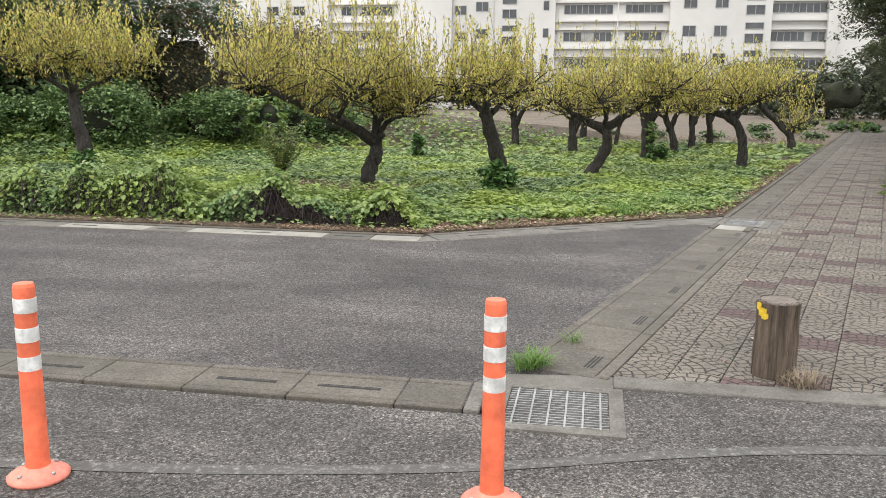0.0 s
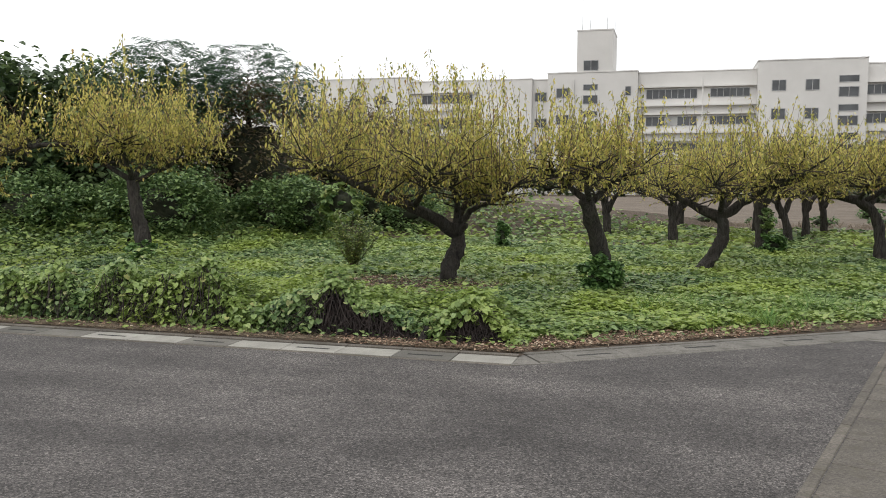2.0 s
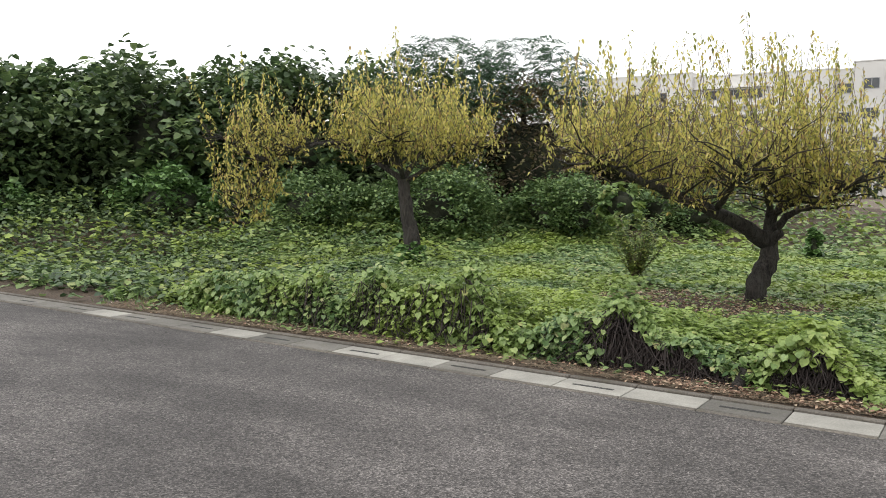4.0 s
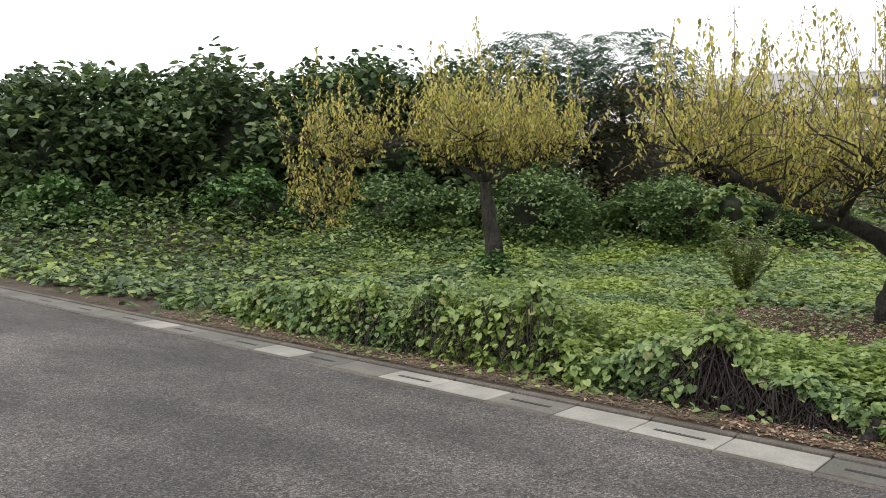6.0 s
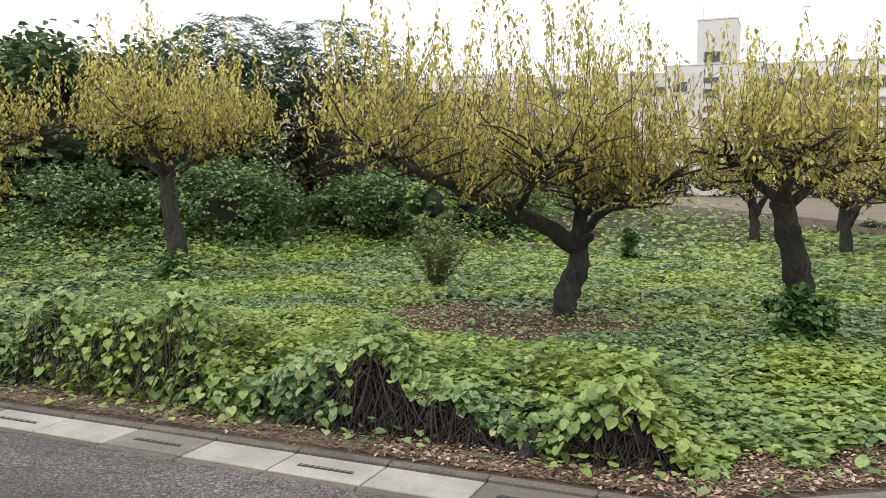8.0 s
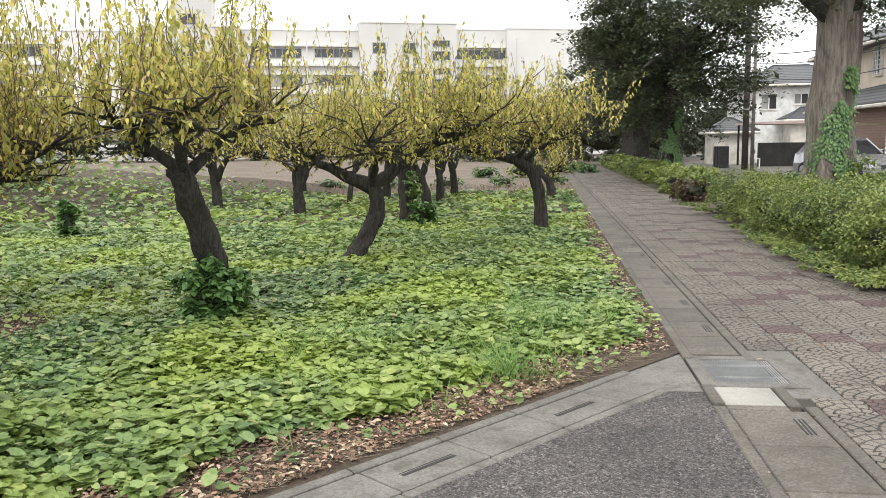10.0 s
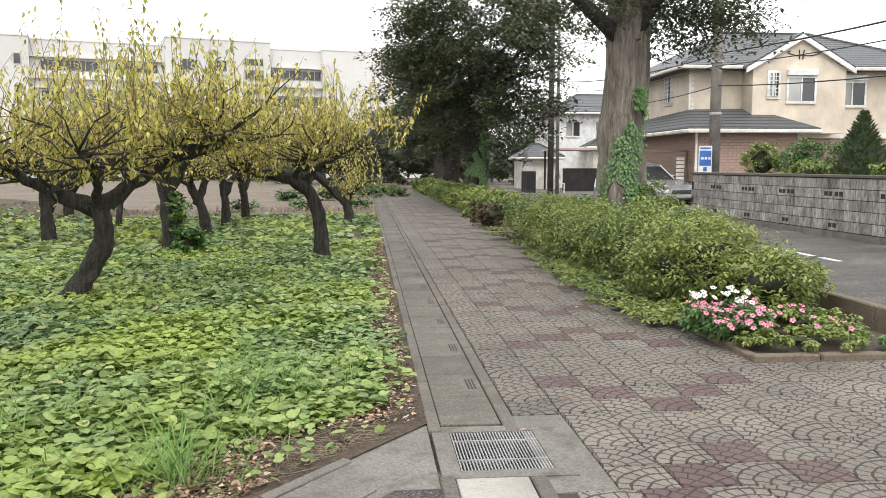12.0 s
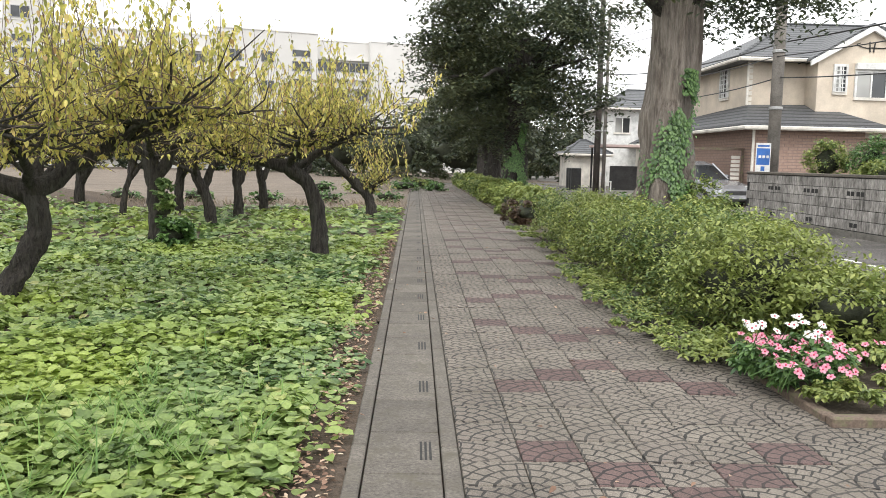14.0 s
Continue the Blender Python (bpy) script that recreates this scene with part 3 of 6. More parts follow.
def plum_tree(base, trunk, limbs, seed, r0=0.15, shoots=120, top=3.0, leaf=0.085, per_shoot=26, label="", spread=0.62, tall=0.0, heavy=0, stubs=(), reach=0.85, sparse=()):
    """trunk: points from the base; limbs: lists of points, all relative to the base. Upright shoots grow from the limbs."""
    rng = random.Random(seed)
    root = anchor("plum_tree", base, label or "gnarled dark plum tree with yellowing leaves on upright shoots", "tree", "plum orchard")
    bm = bmesh.new()
    tp = gnarled(rng, trunk, 9, 0.008)
    tube(bm, tp, [r0 * (1.25 - 0.4 * i / (len(tp) - 1)) * (1.25 if i == 0 else 1) for i in range(len(tp))], 20, 0.2, rng)
    part("trunk", bm, M_BARK, root, smooth=True)
    for st in stubs:
        bm = bmesh.new()
        tube(bm, curve_points(st, 3), [r0 * 0.62, r0 * 0.6, r0 * 0.52, r0 * 0.5, r0 * 0.55, r0 * 0.5, r0 * 0.35][:(len(st) - 1) * 3 + 1], 10, 0.16, rng)
        part("stub", bm, M_BARK, root, "sawn-off limb stub", smooth=True)
    spots = []
    for li, limb in enumerate(limbs):
        lp = gnarled(rng, limb, 5, 0.022)
        bm = bmesh.new()
        thick = r0 * (0.95 if li < heavy else 0.5 if li < 4 else 0.4)
        tube(bm, lp, [thick * (1 - 0.8 * i / (len(lp) - 1)) for i in range(len(lp))], 9, 0.16, rng)
        # side branches
        for k in range(max(2, int(0.4 * len(lp))), len(lp)):
            for _ in range(3):
                a = rng.uniform(0, 6.283)
                ln = rng.uniform(0.3, reach)
                q = lp[k] + Vector((math.cos(a) * ln, math.sin(a) * ln, rng.uniform(0.05, 0.8) * ln))
                m = (lp[k] + q) / 2 + Vector((rng.uniform(-0.1, 0.1), rng.uniform(-0.1, 0.1), rng.uniform(-0.12, 0.06)))
                e = (m + q) / 2 + Vector((rng.uniform(-0.07, 0.07), rng.uniform(-0.07, 0.07), rng.uniform(-0.04, 0.06)))
                tube(bm, [lp[k], m, e, q], [0.014, 0.01, 0.007, 0.004], 5)
                if li in sparse and rng.random() < 0.6:
                    continue
                spots += [(m, 0.6), (q, 1.0), (e, 0.8)]
            spots.append((lp[k], 0.5))
        part("limb", bm, M_BARK, root, smooth=True)
    s0, s1, at, al, si, sz = [], [], [], [], [], []
    for _ in range(shoots):
        p, w = rng.choice(spots)
        a = rng.uniform(0, 6.283)
        lean = spread * rng.random() ** 0.8
        room = min(1.6, max(0.3, top - p.z))
        ln = (0.28 + 0.66 * rng.random() ** 1.5) * room
        if rng.random() < tall:
            ln, lean = room * rng.uniform(1.0, 1.3), lean * 0.3
        tip = p + Vector((math.cos(a) * lean * ln * 1.3, math.sin(a) * lean * ln * 1.3, ln))
        s0.append(p)
        s1.append(tip)
        n = int(per_shoot * 0.92 * (0.5 + 0.5 * ln))
        for k in range(n):
            t = ((k + rng.random()) / n) ** 1.15
            q = p.lerp(tip, t) + Vector((rng.gauss(0, 0.018), rng.gauss(0, 0.018), 0))
            b = rng.uniform(0, 6.283)
            at.append(q)
            al.append((math.cos(b), math.sin(b), rng.uniform(-2.4, -0.1)))
            si.append((-math.sin(b), math.cos(b), rng.uniform(-0.4, 0.4)))
            sz.append(leaf * rng.uniform(0.6, 1.25))
        # a few short drooping spurs
        if rng.random() < 0.75:
            b = rng.uniform(0, 6.283)
            ln2 = rng.uniform(0.25, 0.6)
            tip2 = p + Vector((math.cos(b) * ln2, math.sin(b) * ln2, rng.uniform(-0.2, 0.3)))
            s0.append(p)
            s1.append(tip2)
            for k in range(7):
                q = p.lerp(tip2, rng.random())
                c = rng.uniform(0, 6.283)
                at.append(q)
                al.append((math.cos(c), math.sin(c), rng.uniform(-1.6, -0.2)))
                si.append((-math.sin(c), math.cos(c), 0.1))
                sz.append(leaf * rng.uniform(0.6, 1.2))
    tagged(strands("shoot_growth", s0, s1, 0.0052, M_TWIG, root, 0.0, 0.05), "thin reddish-brown upright shoots", kind="stuff")
    tagged(leaves("foliage", at, al, si, sz, M_PLUM, LEAF_SLIM, 0.1, root, 0.14), "yellow and olive drooping leaves", kind="stuff")
    return root


# the tree with the long leaning limb
plum_tree((-3.68, 14.24, 0), [(0, 0, -0.05), (0.01, 0.06, 0.25), (0.09, 0.2, 0.55), (0.06, 0.32, 0.88)],
          [[(0.06, 0.28, 0.78), (-0.25, -0.25, 1.05), (-0.65, -0.95, 1.32), (-1.05, -1.75, 1.62), (-1.25, -2.1, 1.75)], [(0.06, 0.32, 0.85), (0.12, 0.5, 1.2), (0.25, 0.9, 1.55)], [(0.06, 0.32, 0.85), (0.1, 0.1, 1.2), (0.15, -0.4, 1.5), (0.15, -0.8, 1.65)],
           [(0.06, 0.32, 0.85), (0.35, 0.15, 1.12), (0.7, -0.12, 1.28), (1.02, -0.25, 1.48)],
           [(-0.25, -0.25, 1.05), (-0.8, -0.1, 1.4), (-1.4, 0.1, 1.65)], [(-0.65, -0.95, 1.32), (-1.3, -0.9, 1.6), (-1.75, -0.8, 1.75)],
           [(-0.4, -0.5, 1.15), (0.0, -1.1, 1.5), (0.2, -1.5, 1.65)], [(0.1, 0.45, 1.1), (0.5, 0.6, 1.45), (0.78, 0.7, 1.6)]],
          3, 0.108, 450, 2.88, 0.064, 46, tall=0.12, heavy=1, stubs=([(0.06, 0.25, 0.72), (0.17, 0.17, 0.84), (0.25, 0.1, 0.9)],), label="gnarled plum tree with one long leaning limb and cut stub")
plum_tree((-9.6, 15.2, 0.05), [(0, 0, -0.05), (-0.03, 0, 0.5), (-0.15, 0, 1.0), (-0.22, 0, 1.5)],
          [[(-0.2, 0, 1.45), (0.4, 0.2, 1.75), (1.2, 0.2, 2.0)], [(-0.2, 0, 1.45), (-0.7, -0.25, 1.85), (-1.2, -0.45, 2.1)], [(-0.2, 0, 1.5), (-0.3, 0.7, 2.0), (-0.2, 1.2, 2.2)],
           [(-0.2, 0, 1.5), (0.1, -0.7, 2.0), (0.4, -1.2, 2.1)], [(-1.2, -0.45, 2.1), (-1.75, -0.85, 2.05), (-2.3, -1.2, 1.8)], [(-2.25, -1.15, 1.82), (-2.7, -1.4, 2.0), (-3.0, -1.55, 2.2)], [(-2.2, -1.1, 1.85), (-2.5, -1.35, 1.3), (-2.8, -1.5, 0.72)]],
          5, 0.11, 380, 3.5, 0.08, 36, tall=0.05, reach=0.66, sparse=(4, 5, 6), label="slim plum tree with yellow leaves and a low drooping bough")
plum_tree((-1.4, 14.2, 0), [(0.05, 0, -0.05), (0, -0.2, 0.5), (-0.12, -0.5, 1.0), (-0.18, -0.7, 1.3)],
          [[(-0.15, -0.6, 1.2), (0.15, -0.5, 1.55), (0.5, -0.4, 1.7)], [(-0.15, -0.65, 1.25), (-0.45, -0.7, 1.55), (-0.68, -0.8, 1.7)], [(-0.18, -0.7, 1.3), (-0.2, -0.2, 1.7), (-0.2, 0.3, 1.8)], [(-0.15, -0.65, 1.25), (-0.1, -1.1, 1.55), (0.0, -1.45, 1.7)]],
          7, 0.104, 210, 2.58, 0.064, 42, tall=0.1, spread=0.42, reach=0.5, label="stout leaning plum tree above an ivy clump")
plum_tree((0.07, 17.22, 0), [(-0.1, 0, -0.05), (0.12, 0, 0.28), (0.3, 0, 0.65), (0.22, 0, 1.0)],
          [[(0.22, 0, 0.95), (0.6, 0, 1.2), (1.0, 0, 1.45), (1.7, -0.1, 1.65)], [(0.22, 0, 0.95), (-0.3, 0, 1.2), (-0.8, -0.1, 1.5)], [(0.22, 0, 1.0), (0.3, 0.6, 1.4), (0.3, 1.1, 1.6)], [(0.25, 0, 1.0), (0.2, -0.6, 1.35), (0.1, -1.1, 1.5)],
           [(1.0, 0, 1.45), (1.2, -0.6, 1.6), (1.5, -1.0, 1.7)]],
          9, 0.102, 320, 2.68, 0.066, 38, tall=0.08, heavy=2, label="bent plum tree with a low fork and spreading limbs")
plum_tree((3.39, 19.98, 0), [(0.0, 0, -0.05), (-0.03, 0, 0.5), (-0.15, 0, 0.95), (-0.5, 0, 1.25)],
          [[(-0.4, 0, 1.2), (-0.9, 0, 1.3), (-1.3, -0.1, 1.35)], [(-0.2, 0, 1.1), (0.0, 0.4, 1.5), (0.3, 0.8, 1.65)], [(-0.4, 0, 1.2), (-0.4, -0.5, 1.45), (-0.3, -1.0, 1.6)], [(-0.3, 0, 1.2), (0.2, -0.3, 1.55), (0.6, -0.4, 1.7)]],
          13, 0.098, 240, 2.66, 0.072, 32, tall=0.07, heavy=1, label="dark plum tree arching over beside the paved path")
plum_tree((6.05, 27.6, 0), [(0, 0, -0.05), (-0.05, 0, 0.4), (-0.4, 0, 0.8), (-1.0, 0, 1.35)],
          [[(-1.0, 0, 1.3), (-1.2, 0, 1.7), (-1.4, 0.1, 1.9)], [(-1.0, 0, 1.3), (-0.9, 0.5, 1.7), (-0.8, 0.9, 1.8)], [(-1.0, 0, 1.3), (-1.1, -0.5, 1.6), (-1.2, -0.9, 1.8)], [(-0.05, 0, 0.5), (0.05, 0, 0.65), (0.1, 0, 0.8)]],
          15, 0.1, 150, 2.8, 0.08, 26, label="leaning plum tree with a broken stub at the path's edge")
for k, (x, y, r, th) in enumerate(((-0.5, 24.6, 0.13, 0.95), (1.4, 21.8, 0.15, 1.3), (1.9, 29.2, 0.12, 1.2), (2.4, 25.3, 0.12, 1.0), (3.1, 27.6, 0.11, 1.1), (3.95, 29.9, 0.11, 1.1),
                                   (0.75, 27.3, 0.07, 1.2), (-2.35, 27.0, 0.13, 1.0), (-0.3, 31.0, 0.13, 1.0))):
    q = random.Random(40 + k)
    ln = q.uniform(-0.35, 0.35)
    limbs = []
    for j in range(4):
        a = j * 1.57 + q.uniform(-0.4, 0.4)
        low = 0.38 if j < 2 else 0.05
        limbs.append([(ln * (1 - low), 0, th - low), (ln + 0.42 * math.cos(a), 0.42 * math.sin(a), th + 0.22), (ln + 1.15 * math.cos(a), 1.15 * math.sin(a), th + q.uniform(0.35, 0.6))])
    plum_tree((x, y, 0), [(0, 0, -0.05), (ln * 0.3, 0, th * 0.5), (ln, 0, th)], limbs, 60 + k, r * 0.78, 125, 2.75, 0.08, 22, heavy=2, label="dark plum tree in the back rows of the orchard")


# ---- thicket behind the orchard ----
def foliage_mass(rng, centre, radii, count, size, flat=0.7):
    """Leaves gathered in clumps over the shell of a lumpy mass."""
    at, al, si, sz = [], [], [], []
    lumps = []
    for _ in range(max(40, count // 60)):
        v = Vector((rng.gauss(0, 1), rng.gauss(0, 1), rng.gauss(0.15, 1))).normalized() * rng.uniform(0.72, 1.02)
        lumps.append((Vector((centre[0] + v.x * radii[0], centre[1] + v.y * radii[1], max(0.1, centre[2] + v.z * radii[2]))), rng.uniform(0.2, 0.36) * min(radii)))
    for _ in range(count):
        c, r = rng.choice(lumps)
        d = Vector((rng.gauss(0, 1), rng.gauss(0, 1), rng.gauss(0, 0.8))) * (r * 0.5)
        if d.length > r * 0.95:
            d *= r * 0.95 / d.length
        a = rng.uniform(0, 6.283)
        at.append(c + d)
        al.append((math.cos(a), math.sin(a), rng.uniform(-0.9, 0.25)))
        si.append((-math.sin(a), math.cos(a), rng.uniform(-0.5, 0.5)))
        sz.append(size * rng.uniform(0.6, 1.3))
    return at, al, si, sz


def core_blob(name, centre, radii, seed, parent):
    """A dark solid that paints the deep shade inside a mass of leaves."""
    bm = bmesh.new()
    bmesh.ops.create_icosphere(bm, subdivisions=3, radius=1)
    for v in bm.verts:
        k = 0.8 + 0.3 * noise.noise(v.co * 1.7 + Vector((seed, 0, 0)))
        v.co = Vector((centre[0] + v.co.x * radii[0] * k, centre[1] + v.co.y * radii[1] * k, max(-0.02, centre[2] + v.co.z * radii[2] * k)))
    return part(name, bm, M_INNER_SHADE, parent, "dark filler painting the shade inside the leaves", smooth=True)


def bush(base, radii, count, size, mat, seed, name="bush", label="", category="bush", shape=LEAF_OVAL, lift=None, stems=0, group=""):
    rng = random.Random(seed)
    root = anchor(name, base, label, category, group)
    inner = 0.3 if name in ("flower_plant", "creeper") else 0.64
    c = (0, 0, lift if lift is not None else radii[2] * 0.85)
    core_blob("shade_core", c, tuple(r * inner for r in radii), seed, root)
    leaves("foliage", *foliage_mass(rng, c, radii, count, size), mat, shape, 0.1, root, 0.15)["kind"] = "stuff"
    for k in range(stems):
        bm = bmesh.new()
        x, y = rng.uniform(-0.5, 0.5) * radii[0], -rng.uniform(0.2, 0.9) * radii[1]
        tube(bm, curve_points([(x, y, -0.05), (x + rng.uniform(-0.2, 0.2), y, 0.9), (x + rng.uniform(-0.5, 0.5), y * 0.6, 2.2)], 3), [0.06, 0.055, 0.05, 0.045, 0.04, 0.035, 0.03], 6)
        part("stem", bm, M_BARK, root)
    return root


for k, (x, y, rx, ry, rz, n, sz, mat, lab) in enumerate((
        (-26.5, 12.5, 2.6, 2.6, 2.1, 5500, 0.24, M_BUSH, "broad dark-green bush smothered by creepers"),
        (-22.6, 14.6, 2.6, 2.4, 2.35, 7500, 0.26, M_BUSH, "tall dark-green broad-leaved bush of the thicket"),
        (-19.8, 17.4, 2.5, 2.3, 2.5, 8500, 0.25, M_BUSH, "tall dark-green broad-leaved bush of the thicket"),
        (-17.0, 19.6, 2.4, 2.2, 2.5, 8500, 0.24, M_BUSH, "tall dark-green broad-leaved bush of the thicket"),
        (-14.2, 21.3, 2.3, 2.1, 2.45, 8000, 0.18, M_BUSH, "dense dark-green bush behind the plum trees"),
        (-12.0, 23.6, 2.2, 2.0, 2.35, 11000, 0.17, M_RUSSET, "russet-brown shrub in the thicket"),
        (-10.2, 26.4, 2.2, 2.0, 2.2, 10000, 0.17, M_RUSSET, "brownish shrub at the thicket's end"),
        (-8.9, 29.4, 2.0, 1.8, 1.75, 5000, 0.15, M_BUSH, "green shrub at the field's corner"),
        (-24.6, 14.2, 2.2, 2.0, 2.3, 5500, 0.25, M_BUSH, "tall dark-green broad-leaved bush of the thicket"),
        (-21.3, 16.6, 2.2, 2.0, 2.4, 6500, 0.25, M_BUSH, "tall dark-green broad-leaved bush of the thicket"),
        (-18.6, 19.2, 2.2, 2.0, 2.45, 6500, 0.24, M_BUSH, "tall dark-green broad-leaved bush of the thicket"),
        (-15.7, 21.2, 2.1, 2.0, 2.45, 6500, 0.2, M_BUSH, "dense green bush behind the plum trees"),
        # shade below the thicket is in these two heaps' darker ivy colour
        (-20.6, 13.4, 1.5, 1.2, 0.95, 5000, 0.15, M_IVY, "low creeper-covered bush at the thicket's foot"),
        (-17.4, 16.2, 1.5, 1.1, 1.0, 6000, 0.14, M_IVY, "low bush at the thicket's foot, leaves darkened for shade"),
        (-14.6, 18.2, 1.6, 1.2, 0.95, 12000, 0.095, M_HEAP, "low leafy heap at the thicket's foot"),
        (-12.2, 19.6, 1.6, 1.2, 1.0, 12000, 0.095, M_HEAP, "low ivy heap under the thicket"),
        (-10.0, 21.8, 1.6, 1.2, 0.9, 12000, 0.095, M_HEAP, "low ivy heap at the orchard's back"),
        (-8.2, 24.4, 1.6, 1.2, 0.75, 9000, 0.09, M_HEAP, "low ivy heap at the orchard's back"))):
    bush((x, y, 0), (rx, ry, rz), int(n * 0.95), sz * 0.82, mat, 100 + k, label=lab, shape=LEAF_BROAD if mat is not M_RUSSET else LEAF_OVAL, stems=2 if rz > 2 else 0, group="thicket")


def feathery_tree(base, height, seed):
    """A sumac-like tree: long drooping fronds of paired leaflets."""
    rng = random.Random(seed)
    root = anchor("feathery_tree", base, "tall bluish-green tree with feathery drooping fronds", "tree")
    bm = bmesh.new()
    tube(bm, curve_points([(0, 0, -0.05), (0.1, 0, height * 0.4), (-0.1, 0.1, height * 0.75)], 4), [0.12, 0.11, 0.1, 0.095, 0.09, 0.08, 0.07, 0.06, 0.05], 8)
    part("trunk", bm, M_BARK, root, smooth=True)
    at, al, si, sz = [], [], [], []
    for _ in range(330):
        a, r = rng.uniform(0, 6.283), rng.random() ** 0.5 * 1.7
        p = Vector((math.cos(a) * r, math.sin(a) * r, height - 0.35 * r * r - rng.random() ** 1.5 * 1.6))
        b, ln = a + rng.gauss(0, 1.0), rng.uniform(0.35, 0.75)
        for k in range(12):
            t = k / 12
            q = p + Vector((math.cos(b) * ln * t, math.sin(b) * ln * t, rng.uniform(0.1, 0.4) * t - 0.5 * t * t))
            for s in (1, -1):
                at.append(q)
                al.append((-math.sin(b) * s + 0.4 * math.cos(b), math.cos(b) * s + 0.4 * math.sin(b), -0.25))
                si.append((math.cos(b), math.sin(b), 0))
                sz.append(rng.uniform(0.1, 0.17))
    tagged(leaves("foliage", at, al, si, sz, M_FEATHER, LEAF_LONG, 0.06, root, 0.15), "bluish-green paired leaflets", kind="stuff")


feathery_tree((-13.4, 21.6, 0), 5.2, 5)
feathery_tree((-11.9, 23.2, 0), 5.35, 6)

# ---- small growth in the orchard ----
bush((-1.41, 13.78, 0.0), (0.27, 0.27, 0.29), 3000, 0.06, M_IVY, 301, "ivy_clump", "round dark-green ivy clump at a plum trunk's foot", "ivy", LEAF_HEART)
bush((-9.4, 14.9, 0.1), (0.3, 0.3, 0.2), 300, 0.09, M_IVY, 302, "ivy_clump", "small dark-green leafy clump at a trunk's foot", "ivy", LEAF_HEART)
bush((1.55, 21.5, 0), (0.32, 0.32, 0.24), 900, 0.07, M_IVY, 303, "ivy_clump", "green ivy heaped round a plum trunk", "ivy", LEAF_HEART)
bush((1.48, 21.62, 0.5), (0.15, 0.16, 0.42), 800, 0.06, M_VINE, 305, "ivy_clump", "green ivy climbing a plum trunk", "ivy", LEAF_HEART, lift=0.1)
bush((-4.28, 21.15, 0), (0.13, 0.13, 0.38), 420, 0.09, M_IVY, 304, "ivy_post", "old stump wholly wrapped in green ivy", "ivy", LEAF_HEART)
bush((-8.2, 21.0, 0.55), (0.55, 0.3, 0.55), 700, 0.12, M_VINE, 306, "climbing_vine", "bright yellow-green vine climbing the thicket's edge", "vine", LEAF_HEART)


def sapling(base):
    rng = random.Random(21)
    root = anchor("sapling", base, "slender young shrub with thin upright stems", "shrub")
    at, al, si, sz, s0, s1 = [], [], [], [], [], []
    for _ in range(46):
        a, sp = rng.uniform(0, 6.283), rng.uniform(0.1, 0.52)
        h = rng.uniform(0.55, 1.05)
        p, q = Vector((0.02 * math.cos(a), 0.02 * math.sin(a), 0)), Vector((math.cos(a) * sp, math.sin(a) * sp, h))
        s0.append(p)
        s1.append(q)
        for _ in range(46):
            t = rng.uniform(0.15, 1)
            b = rng.uniform(0, 6.283)
            at.append(p.lerp(q, t))
            al.append((math.cos(b), math.sin(b), rng.uniform(-0.5, 0.7)))
            si.append((-math.sin(b), math.cos(b), 0.2))
            sz.append(rng.uniform(0.05, 0.085))
    tagged(strands("stem_growth", s0, s1, 0.005, M_TWIG, root), "thin brown stems", kind="stuff")
    tagged(leaves("foliage", at, al, si, sz, M_HEDGE, LEAF_OVAL, 0.1, root, 0.1), "small yellow-green leaves", kind="stuff")


sapling((-5.85, 15.85, 0.02))
bm = bmesh.new()
tube(bm, [(-2.72, 9.72, 0.0), (-2.68, 9.85, 0.12), (-2.66, 9.95, 0.2)], [0.045, 0.05, 0.045], 10, 0.08, rng)
tagged(mesh_object("cut_log", bm, M_BARK, smooth=True), "short sawn log end poking from the bank", "log")


# ---- school ----
def window_unit(parent, x0, x1, y, z0, z1, n, curtain=()):
    """A framed strip of n panes, set back in the wall, facing -y."""
    w = part("window", boxed(x0, x1, y - 0.02, y + 0.06, z0 - 0.08, z0), M_FRAME, parent)
    bm = bmesh.new()
    for i in range(n + 1):
        x = x0 + (x1 - x0) * i / n
        box(bm, x - 0.035, x + 0.035, y - 0.05, y + 0.04, z0, z1)
    box(bm, x0, x1, y - 0.045, y + 0.035, z1 - 0.05, z1 + 0.02)
    part("window_frame", bm, M_FRAME, w)
    for i in range(n):
        a, b = x0 + (x1 - x0) * i / n + 0.035, x0 + (x1 - x0) * (i + 1) / n - 0.035
        part("pane", boxed(a, b, y, y + 0.02, z0, z1 - 0.05), M_CURTAIN if i in curtain else M_GLASS, w)
    return w


school = anchor("school_building", (-0.3, 105, 0), "long white four-storey concrete school block with stair tower", "building")


school.scale = (1.015, 1, 1)


def school_block(x0, x1, y0, top, name="wall"):
    bm = bmesh.new()
    box(bm, x0, x1, y0, 14, -0.1, top)
    w = part(name, bm, M_SCHOOL, school)
    part("parapet", boxed(x0 - 0.05, x1 + 0.05, y0 - 0.06, 14.05, top, top + 0.12), M_SCHOOL, school)
    return w


FLOORS = (1.9, 5.1, 8.25, 11.45)
school_block(-75, -33, 0.0, 14.7)
school_block(-33, -24, 0.9, 14.2)
school_block(-24, -17.4, 0.0, 14.05)
school_block(-17.4, -15.45, 0.8, 14.0)
school_block(-15.45, -4.9, 0.0, 14.65)
school_block(-4.9, 8.3, 0.9, 14.5)
school_block(8.3, 19.55, -0.3, 15.3)
school_block(19.55, 25.65, 0.9, 14.8)
school_block(25.65, 42, 0.0, 14.9)
part("stair_tower", boxed(-12.0, -7.8, 0.05, 6.0, 14.75, 19.6), M_SCHOOL, school)
